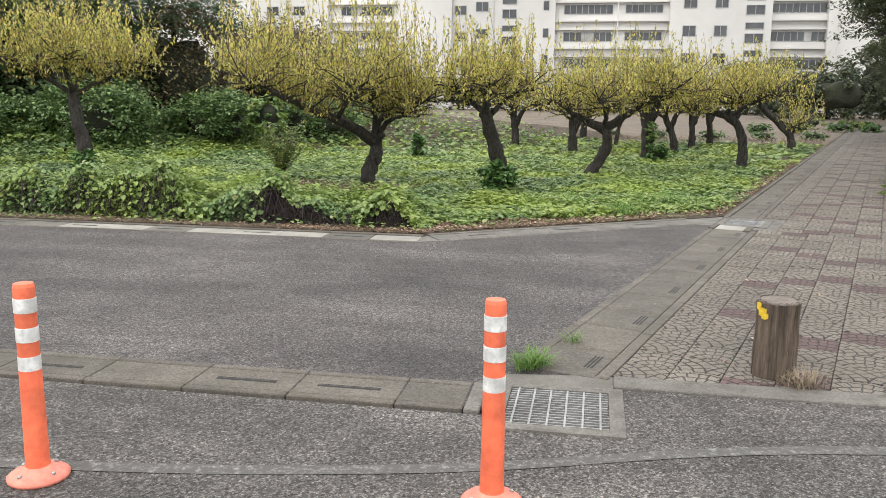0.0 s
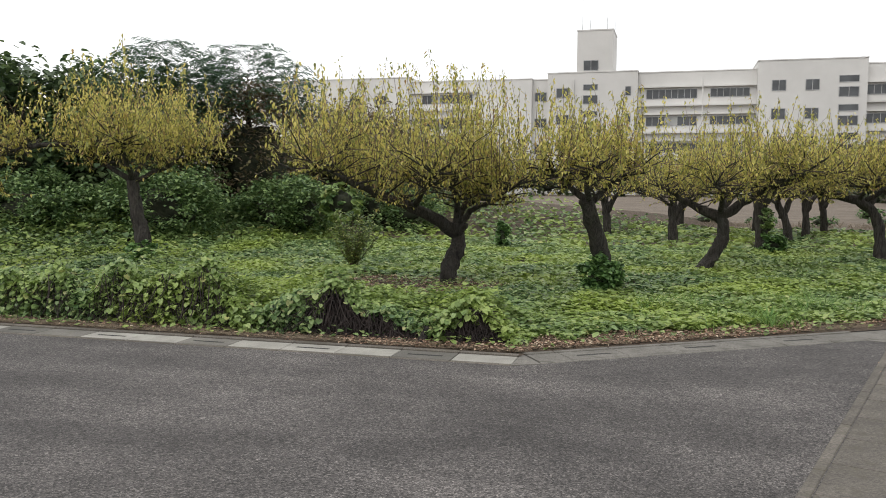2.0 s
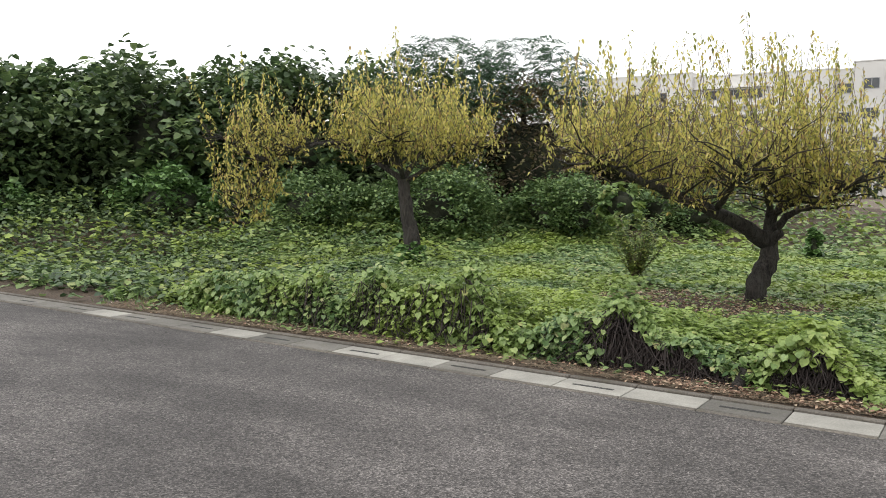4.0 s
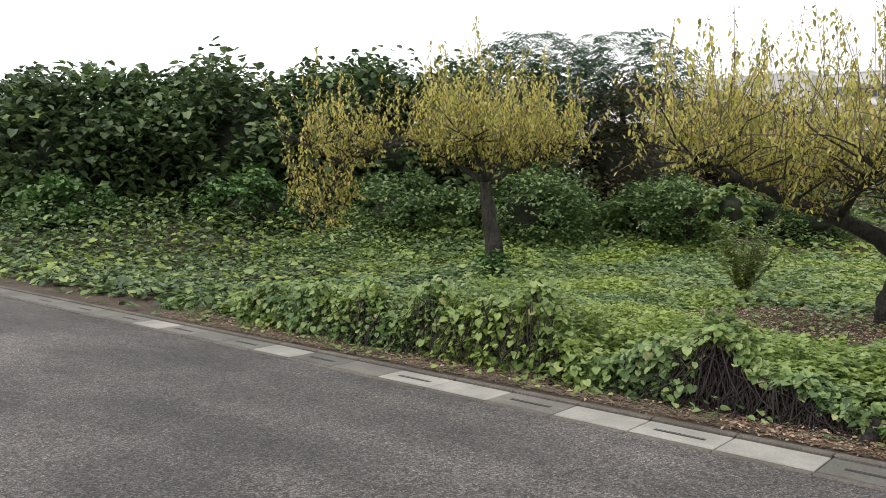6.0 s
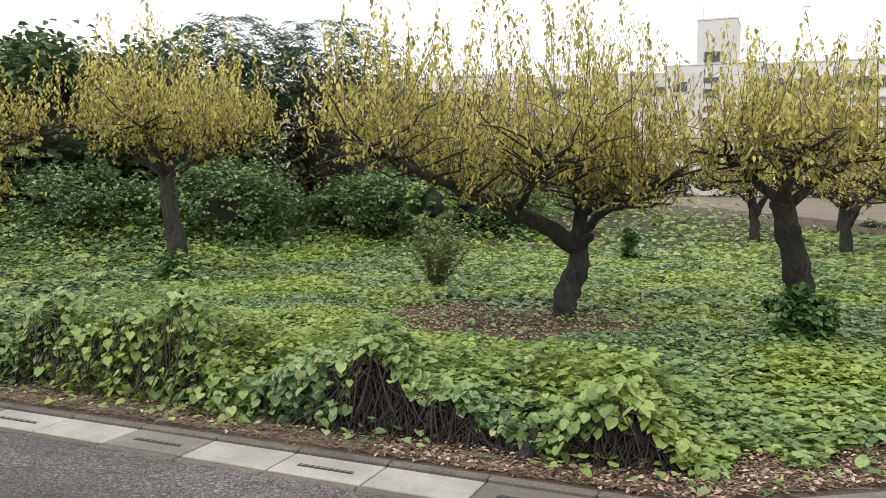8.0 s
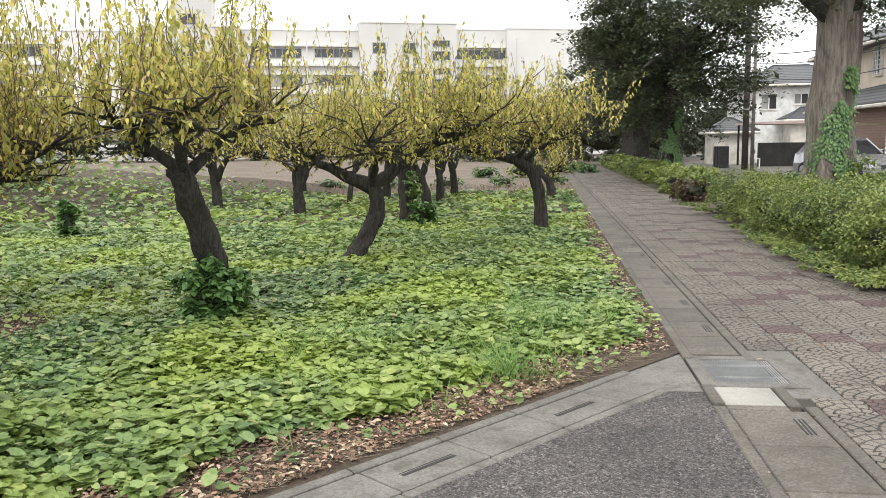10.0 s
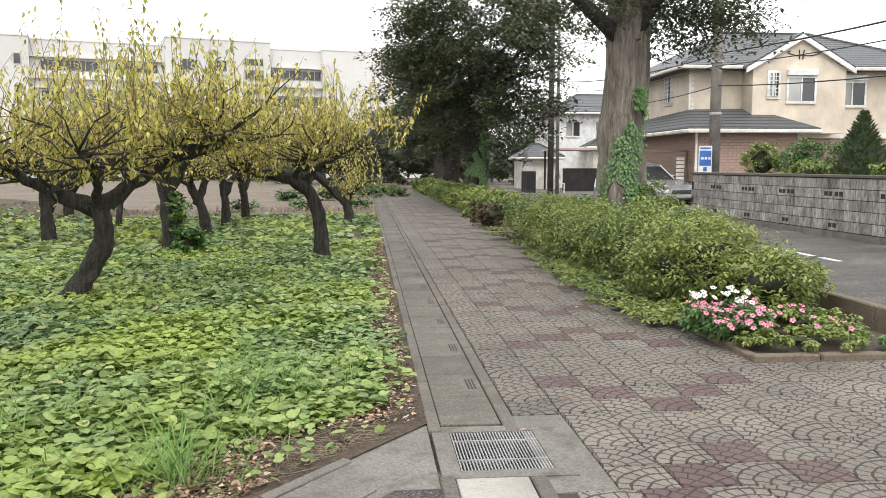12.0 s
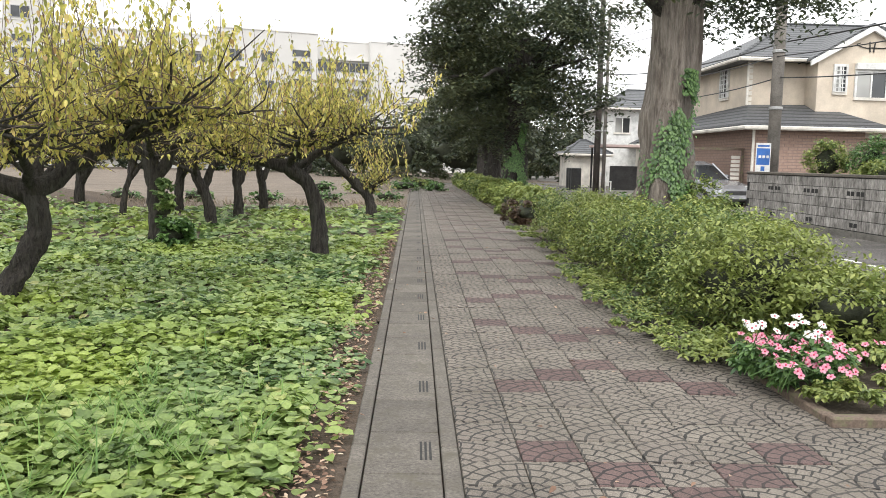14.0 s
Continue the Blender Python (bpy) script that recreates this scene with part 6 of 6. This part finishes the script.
M_BRICK = striped("brick_tiles", (0.28, 0.185, 0.145), (0.38, 0.265, 0.215), 0.1, (0.22, 0.16, 0.135), brick=True)
M_SLATE = striped("slate_roof", (0.05, 0.053, 0.057), (0.115, 0.12, 0.125), 0.13, (0.011, 0.012, 0.014), 0.6)


def hip_roof(parent, x0, x1, y0, y1, z0, rise, inset, label="dark grey slate roof", over=0.0):
    bm = bmesh.new()
    ym = (y0 + y1) / 2
    e = [bm.verts.new(p) for p in ((x0, y0, z0), (x1, y0, z0), (x1, y1, z0), (x0, y1, z0))]
    lo = [bm.verts.new((v.co.x, v.co.y, z0 - 0.14)) for v in e]
    a, b = bm.verts.new((x0 + inset, ym, z0 + rise)), bm.verts.new((x1 - inset, ym, z0 + rise))
    for f in ((e[0], e[1], b, a), (e[1], e[2], b), (e[2], e[3], a, b), (e[3], e[0], a)):
        bm.faces.new(f)
    for k in range(4):
        bm.faces.new((lo[k], lo[(k + 1) % 4], e[(k + 1) % 4], e[k]))
    bm.faces.new(lo[::-1])
    r = part("roof", bm, M_SLATE, parent, label)
    bm = bmesh.new()
    for p, q in (((x0, y0), (x1, y0)), ((x1, y0), (x1, y1)), ((x0, y0), (x0, y1)), ((x0, y1), (x1, y1))):
        tube(bm, [(p[0], p[1], z0 - 0.1), (q[0], q[1], z0 - 0.1)], [0.07, 0.07], 6)
    part("gutter", bm, M_TRIM, r, "cream gutter")
    bm = bmesh.new()
    for p, q in (((x0, y0, z0), (x0 + inset, ym, z0 + rise)), ((x1, y0, z0), (x1 - inset, ym, z0 + rise)), ((x0 + inset, ym, z0 + rise), (x1 - inset, ym, z0 + rise))):
        tube(bm, [Vector(p) + Vector((0, 0, 0.02)), Vector(q) + Vector((0, 0, 0.02))], [0.06, 0.06], 6)
    part("ridge_cap", bm, M_SLATE, r)
    return r


def house_window(parent, x0, x1, y, z0, z1, shutter=True, axis="y", lattice=False):
    """A framed window on a wall facing -y, or facing -x when axis is 'x'."""
    w = part("window", boxed(x0 - 0.08, x1 + 0.08, y - 0.05, y + 0.03, z0 - 0.1, z0), M_TRIM, parent)
    bm = bmesh.new()
    for a in ((x0 - 0.07, x0, z0, z1 + 0.07), (x1, x1 + 0.07, z0, z1 + 0.07), (x0, x1, z1, z1 + 0.07), ((x0 + x1) / 2 - 0.025, (x0 + x1) / 2 + 0.025, z0, z1)):
        box(bm, a[0], a[1], y - 0.06, y + 0.02, a[2], a[3])
    part("window_frame", bm, M_WHITE, w)
    part("pane", boxed(x0, (x0 + x1) / 2 - 0.025, y - 0.03, y - 0.015, z0, z1), M_CURTAIN, w, "pane with a pale curtain behind")
    part("pane", boxed((x0 + x1) / 2 + 0.025, x1, y - 0.03, y - 0.015, z0, z1), M_GLASS, w)
    if shutter:
        part("shutter_box", boxed(x0 - 0.08, x1 + 0.08, y - 0.16, y + 0.02, z1 + 0.08, z1 + 0.3, bevel=0.02), M_WHITE, w)
    if lattice:
        bm = bmesh.new()
        for k in range(7):
            z = z0 + (z1 - z0) * k / 6
            box(bm, x0, x1, y - 0.09, y - 0.07, z - 0.012, z + 0.012)
        for k in range(4):
            x = x0 + (x1 - x0) * k / 3
            box(bm, x - 0.012, x + 0.012, y - 0.088, y - 0.068, z0, z1)
        part("lattice", bm, M_WHITE, w, "white lattice grille")
    if axis == "x":
        w.matrix_local = pose(0, 0, 0, 0, 0, -90)
    return w


house = anchor("house", on_path(26.6, 11.9, 0.04), "two-storey beige house with brick ground floor and slate roofs", "house")
house.rotation_euler[2] = radians(-PATH_YAW)
part("upper_wall", boxed(0, 9.8, 0, 8.5, 2.6, 5.15), M_BEIGE, house, "beige rendered upper storey")
part("lower_wall", boxed(0.02, 9.78, 0.02, 8.48, -0.1, 2.6), M_BRICK, house, "brown brick-tiled ground floor")
part("band", boxed(3.3, 9.85, -0.06, 0.02, 2.45, 2.65), M_TRIM, house)
part("bay_wall", boxed(-0.5, 3.2, -2.0, 0.02, -0.1, 2.6), M_BRICK, house, "brown brick-tiled single-storey bay")
part("side_wall", boxed(-0.5, 0.02, 0.02, 7.5, -0.1, 2.6), M_BRICK, house)
hip_roof(house, -0.6, 10.4, -0.6, 9.1, 5.12, 1.9, 3.6)
# lower roofs that lean on the upper wall
for pts in ([(-1.0, -2.5, 2.72), (3.8, -2.5, 2.72), (2.4, -0.05, 3.55), (-0.02, -0.05, 3.5)], [(-1.0, 8.0, 2.72), (-1.0, -2.5, 2.72), (-0.02, -0.05, 3.5), (-0.02, 8.0, 3.3)], [(3.8, -2.5, 2.72), (3.8, -0.03, 2.74), (2.4, -0.05, 3.55)]):
    bm = bmesh.new()
    vs = [bm.verts.new(p) for p in pts]
    f = bm.faces.new(vs)
    g = bmesh.ops.extrude_face_region(bm, geom=[f])
    for v in g["geom"]:
        if hasattr(v, "co"):
            v.co.z -= 0.12
    part("lower_roof", bm, M_SLATE, house, "dark slate lean-to roof")
bm = bmesh.new()
tube(bm, [(-1.0, 8, 2.6), (-1.0, -2.5, 2.6), (3.8, -2.5, 2.6)], [0.07, 0.07, 0.07], 6)
part("gutter", bm, M_TRIM, house)
for x, y, z0, z1 in ((-0.55, -2.05, 0, 2.6), (-0.08, -0.1, 3.5, 5.1)):
    bm = bmesh.new()
    tube(bm, [(x, y, z0), (x, y, z1)], [0.045, 0.045], 6)
    part("downpipe", bm, M_TRIM, house)
# front gable
bm = bmesh.new()
gv = [(1.95, 4.92), (5.65, 4.92), (3.8, 6.07)]
lo = [bm.verts.new((x, -0.88, z)) for x, z in gv]
hi = [bm.verts.new((x, 3.5, z)) for x, z in gv]
bm.faces.new(lo)
bm.faces.new(hi[::-1])
for k in range(3):
    bm.faces.new((lo[k], lo[(k + 1) % 3], hi[(k + 1) % 3], hi[k]))
part("gable", bm, M_BEIGE, house)
for sx in (-1, 1):
    bm = bmesh.new()
    a, b = (3.8, 6.16), (3.8 + sx * 2.1, 4.95)
    v = [bm.verts.new((x, y, z)) for y in (-0.98, 3.6) for x, z in (a, b, (b[0], b[1] + 0.1), (a[0], a[1] + 0.12))]
    for q in ((0, 1, 2, 3), (7, 6, 5, 4), (3, 2, 6, 7), (0, 4, 5, 1), (1, 5, 6, 2), (0, 3, 7, 4)):
        bm.faces.new([v[i] for i in q])
    part("gable_roof", bm, M_SLATE, house)
    bm = bmesh.new()
    v = [bm.verts.new((x, y, z)) for y in (-1.03, -0.93) for x, z in ((a[0], a[1] - 0.16), (b[0], b[1] - 0.16), (b[0], b[1] + 0.02), (a[0], a[1] + 0.04))]
    for q in ((0, 1, 2, 3), (7, 6, 5, 4), (3, 2, 6, 7), (0, 4, 5, 1), (1, 5, 6, 2), (0, 3, 7, 4)):
        bm.faces.new([v[i] for i in q])
    part("bargeboard", bm, M_WHITE, house, "white bargeboard")
bm = bmesh.new()
for dx in (-0.05, 0.07):
    tube(bm, [(3.8 + dx, -0.9, 5.3), (3.8 + dx * 1.6, -0.9, 5.65)], [0.025, 0.02], 5)
for sx in (-1, 1):
    tube(bm, curve_points([(3.8, -0.9, 5.45), (3.9 + sx * 0.3, -0.9, 5.44), (3.9 + sx * 0.62, -0.9, 5.54), (3.9 + sx * 0.5, -0.9, 5.6)], 4), [0.018] * 13, 5)
part("iron_ornament", bm, M_ROOFMETAL, house, "black wrought-iron wall ornament")
house_window(house, 3.35, 4.35, -0.9, 3.78, 4.62)
house_window(house, 5.85, 6.85, -0.02, 3.72, 4.55)
house_window(house, 2.6, 2.95, -0.9, 3.95, 4.8, False, lattice=True)
house_window(house, -2.6, -1.9, -0.02, 3.9, 4.9, False, "x", True)
house_window(house, -7.6, -6.2, -0.02, 3.7, 5.0, False, "x")
bm = bmesh.new()
for k in range(9):
    box(bm, -0.04, 0.1, -0.06, 0.06, 3.45 + 0.19 * k, 3.59 + 0.19 * k)
part("corner_quoins", bm, M_TRIM, house)

part("gable_wall", boxed(2.0, 5.6, -0.88, 0.02, 2.6, 4.925), M_BEIGE, house, "beige rendered wall under the gable")

# sliding gate and carport frame
gate = anchor("driveway_gate", on_path(25.2, 10.65, 0.012), "brown metal driveway gate with slatted screen", "gate")
gate.rotation_euler[2] = radians(-PATH_YAW)
for x in (-1.9, 0.6):
    part("post", boxed(x, x + 0.08, 0, 0.08, 0, 1.9), M_BROWN, gate)
part("top_rail", boxed(-1.9, 0.68, 0, 0.08, 1.9, 1.98), M_BROWN, gate)
for k in range(9):
    part("slat", boxed(0.25, 0.55, 0.03, 0.05, 0.5 + 0.14 * k, 0.6 + 0.14 * k), M_TRIM, gate)

# ---- parked car ----
M_CAR = surface("silver_car_paint", (0.45, 0.46, 0.48), (0.52, 0.53, 0.55), 10, 1, 0.25, 0.6, relief=0)
M_TYRE = surface("tyre_rubber", (0.015, 0.015, 0.015), (0.03, 0.03, 0.03), 30, 4, 0.9)


def lofted(sections, mat, name, parent, label=""):
    bm = bmesh.new()
    rows = [[bm.verts.new(p) for p in sec] for sec in sections]
    for r0, r1 in zip(rows, rows[1:]):
        for i in range(len(r0)):
            j = (i + 1) % len(r0)
            bm.faces.new((r0[i], r0[j], r1[j], r1[i]))
    bm.faces.new(rows[0][::-1])
    bm.faces.new(rows[-1])
    return part(name, bm, mat, parent, label, smooth=False)


def car(m):
    root = tagged(new("car"), "silver parked compact car in a driveway", "car")
    root.matrix_world = m
    body = []
    for y, w, z0, z1 in ((-1.95, 0.66, 0.3, 0.62), (-1.8, 0.8, 0.22, 0.74), (-1.1, 0.84, 0.2, 0.88), (-0.7, 0.85, 0.2, 0.93), (1.4, 0.85, 0.2, 0.96), (1.85, 0.8, 0.25, 0.92), (1.95, 0.72, 0.35, 0.8)):
        body.append([(-w, y, z0), (-w - 0.01, y, (z0 + z1) / 2), (-w + 0.06, y, z1), (w - 0.06, y, z1), (w + 0.01, y, (z0 + z1) / 2), (w, y, z0)])
    lofted(body, M_CAR, "body", root)
    cab = []
    for y, w, z in ((-0.85, 0.76, 0.93), (-0.15, 0.66, 1.42), (0.3, 0.65, 1.5), (1.2, 0.64, 1.47), (1.75, 0.7, 1.0)):
        cab.append([(-0.8, y, 0.9), (-w, y, z), (w, y, z), (0.8, y, 0.9)])
    lofted(cab, M_GLASS, "cabin_glass", root, "dark tinted windows")
    roof = []
    for y, w, z in ((-0.2, 0.66, 1.41), (0.3, 0.655, 1.515), (1.2, 0.645, 1.485), (1.4, 0.66, 1.34)):
        roof.append([(-w, y, z - 0.04), (-w, y, z + 0.01), (w, y, z + 0.01), (w, y, z - 0.04)])
    lofted(roof, M_CAR, "roof", root)
    for x in (-0.9, 0.66):
        bm = bmesh.new()
        tube(bm, [(x + 0.03, -0.88, 0.92), (x * 0.93 + 0.03, -0.15, 1.44)], [0.035, 0.035], 6)
        part("pillar", bm, M_CAR, root)
    for sx in (-1, 1):
        part("headlight", boxed(sx * 0.62 - 0.14, sx * 0.62 + 0.14, -1.93, -1.72, 0.58, 0.74, bevel=0.04), M_GALV, root, "clear headlight")
        part("mirror", boxed(sx * 0.95 - 0.08, sx * 0.95 + 0.08, -0.65, -0.5, 0.95, 1.08, bevel=0.03), M_CAR, root)
        for y in (-1.25, 1.25):
            t = part("wheel", ring_solid([(0.29, -0.09), (0.31, -0.07), (0.31, 0.07), (0.29, 0.09)], 20), M_TYRE, root)
            t.matrix_local = pose(sx * 0.78, y, 0.31, 0, 90, 0)
            part("rim", ring_solid([(0.19, -0.1), (0.19, 0.1)], 16), M_GALV, t)
    part("grille", boxed(-0.45, 0.45, -1.97, -1.9, 0.42, 0.56, bevel=0.02), M_ROOFMETAL, root)


car(path_pose(26.0, 9.95, 0.012, 24))

# ---- poles, cables, sign ----
M_POLE = surface("concrete_pole", (0.15, 0.135, 0.12), (0.26, 0.24, 0.215), 30, 3, 0.9, relief=0.2)
M_POLE_DARK = surface("brown_steel_pole", (0.06, 0.05, 0.045), (0.11, 0.095, 0.085), 30, 3, 0.7, relief=0.1)


def utility_pole(s, l, r, h, mat, label):
    root = anchor("utility_pole", on_path(s, l), label, "utility pole")
    bm = bmesh.new()
    tube(bm, [(0, 0, -0.1), (0, 0, h)], [r, r * 0.75], 16)
    part("shaft", bm, mat, root, smooth=True)
    for z in (2.9, 4.4, 6.2):
        if z < h:
            part("strap", ring_solid([(r * 1.03, z), (r * 1.06, z + 0.01), (r * 1.06, z + 0.07), (r * 1.03, z + 0.08)], 16), M_GALV, root)
    return root


p_near = utility_pole(19.7, 9.93, 0.17, 9.5, M_POLE, "grey concrete utility pole behind the block wall")
bm = bmesh.new()
tube(bm, [(-0.1, 0, 4.45), (-0.65, 0.0, 5.3)], [0.03, 0.03], 6)
part("stay", bm, M_GALV, p_near)
utility_pole(37, 8.9, 0.16, 10, M_POLE_DARK, "dark brown steel utility pole by the lane")
utility_pole(36.6, 9.15, 0.09, 8.5, M_POLE, "slim pale steel pole beside a utility pole")


def cable(a, b, sag, r=0.012):
    bm = bmesh.new()
    a, b = Vector(a), Vector(b)
    pts = [a.lerp(b, t / 14) - Vector((0, 0, sag * 4 * (t / 14) * (1 - t / 14))) for t in range(15)]
    tube(bm, pts, [r] * 15, 5)
    tagged(mesh_object("cable", bm, M_ROOFMETAL), "black overhead cable strung between poles", "cable", "overhead cables")


top = on_path(19.7, 9.93)
for z, sag, r, off in ((4.7, 0.5, 0.022, 0.15), (4.3, 0.55, 0.014, -0.1), (6.3, 0.35, 0.012, 0.1), (5.9, 0.3, 0.012, -0.1), (3.75, 0.75, 0.016, 0.0)):
    cable(top + Vector((off, 0, z)), on_path(-9, 11.5 + off, z + 0.3), sag, r)
    cable(top + Vector((off, 0, z)), on_path(37, 8.9 + off, z + 0.9), sag * 0.6, r)

M_BLUE = surface("blue_sign_face", (0.03, 0.12, 0.42), (0.05, 0.17, 0.5), 20, 3, 0.4, relief=0)
sign = anchor("pole_sign", on_path(19.4, 9.68), "blue and white advertising plate strapped to a pole", "sign")
sign.rotation_euler[2] = radians(-PATH_YAW - 8)
part("plate", boxed(-0.32, 0.06, 0, 0.02, 1.2, 2.0), M_WHITE, sign)
part("blue_panel", boxed(-0.3, 0.04, -0.004, 0.0, 1.42, 1.86), M_BLUE, sign, "blue printed panel")
for k in range(3):
    part("white_mark", boxed(-0.25 + 0.1 * k, -0.18 + 0.1 * k, -0.008, -0.004, 1.6, 1.67), M_WHITE, sign)
part("blue_bar", boxed(-0.28, 0.02, -0.004, 0.0, 1.9, 1.95), M_BLUE, sign)
part("blue_bar", boxed(-0.18, -0.08, -0.004, 0.0, 1.26, 1.38), M_BLUE, sign)

# lane markings
for k in range(1, 4):
    bm = bmesh.new()
    slab(bm, [on_path(s, l).xy for s, l in ((6.7 + 0.76 * k, 6.62), (6.7 + 0.76 * k, 6.73), (7.22 + 0.76 * k, 6.73), (7.22 + 0.76 * k, 6.62))], -0.05, lane_height(6.2) + 0.004)
    tagged(mesh_object("lane_marking", bm, M_WHITE), "short white dash painted on the lane", "road marking", kind="structure")

# ---- white house farther on ----
far_house = anchor("house", on_path(50, 12.2), "white two-storey house with dark tiled roof", "house")
far_house.rotation_euler[2] = radians(-PATH_YAW)
part("wall", boxed(0, 6.5, 0, 7, -0.1, 4.9), M_WHITE, far_house)
hip_roof(far_house, -0.5, 7, -0.6, 7.5, 4.95, 1.4, 2.6)
house_window(far_house, 0.6, 1.5, -0.02, 3.4, 4.3, False)
house_window(far_house, 2.6, 3.4, -0.02, 3.7, 4.3, False)
hip_roof(far_house, 1.5, 6.9, -2.2, 0.1, 2.7, 0.7, 1.2)
part("porch_wall", boxed(2.0, 6.5, -1.6, 0.02, -0.1, 2.55), M_TRIM, far_house)
shed = anchor("shed", on_path(46.5, 9.3), "low grey shed with corrugated roof beside the lane", "shed")
shed.rotation_euler[2] = radians(-PATH_YAW)
part("wall", boxed(0, 2.2, 0, 3, -0.1, 2.0), M_TRIM, shed)
hip_roof(shed, -0.3, 2.5, -0.4, 3.4, 2.0, 0.8, 1.2)
carport = anchor("carport", on_path(41.5, 10.4), "carport with pale pink awning on posts", "carport")
carport.rotation_euler[2] = radians(-PATH_YAW)
part("awning", boxed(-0.3, 3.8, -0.3, 3.2, 2.3, 2.42), surface("pale_pink_awning", (0.5, 0.38, 0.35), (0.58, 0.45, 0.42), 10, 1, 0.7), carport)
for x in (-0.2, 3.6):
    for y in (-0.2, 3.0):
        part("post", boxed(x, x + 0.1, y, y + 0.1, 0, 2.3), M_ROOFMETAL, carport)
part("fence_panel", boxed(0.3, 3.5, 0.4, 0.46, 0, 1.3), M_ROOFMETAL, carport, "dark fence panel")
chair = anchor("garden_chair", on_path(38.4, 9.5, 0.012), "white metal garden chair by the lane", "chair")
for x in (0, 0.5):
    for y in (0, 0.5):
        part("leg", boxed(x, x + 0.05, y, y + 0.05, 0, 0.95 if y else 0.5), M_WHITE, chair)
part("seat", boxed(0, 0.55, 0, 0.55, 0.48, 0.53), M_WHITE, chair)
part("backrest", boxed(0, 0.55, 0.5, 0.54, 0.75, 0.95), M_WHITE, chair)
for k in range(3):
    bm = boxed(-0.25, 0.25, -0.2, 0.2, 0, 1.15, bevel=0.03)
    b = mesh_object("storage_bin", bm, M_ROOFMETAL)
    b.matrix_world = path_pose(40.0 + 0.6 * k, 8.5, 0.0)
    tagged(b, "tall dark storage bin beside the lane", "bin", "bins")

# ---- tall grass among the vines ----
clump_spots = [(cx + rng.gauss(0, sx), cy + rng.gauss(0, sy)) for cx, cy, sx, sy, n in ((1.12, 12.7, 0.2, 0.14, 22), (0.55, 11.6, 0.1, 0.14, 20), (0.62, 12.2, 0.16, 0.12, 7), (-0.45, 12.5, 0.3, 0.2, 16), (0.95, 13.3, 0.3, 0.14, 10)) for _ in range(n)]
tuft([q for q in clump_spots if in_orchard(q[0], q[1]) and q[1] - kerb_line(q[0]) > 0.12], "grass_clumps", "tall thin green grass standing out of the vines", 0.25, 11, 0.06)
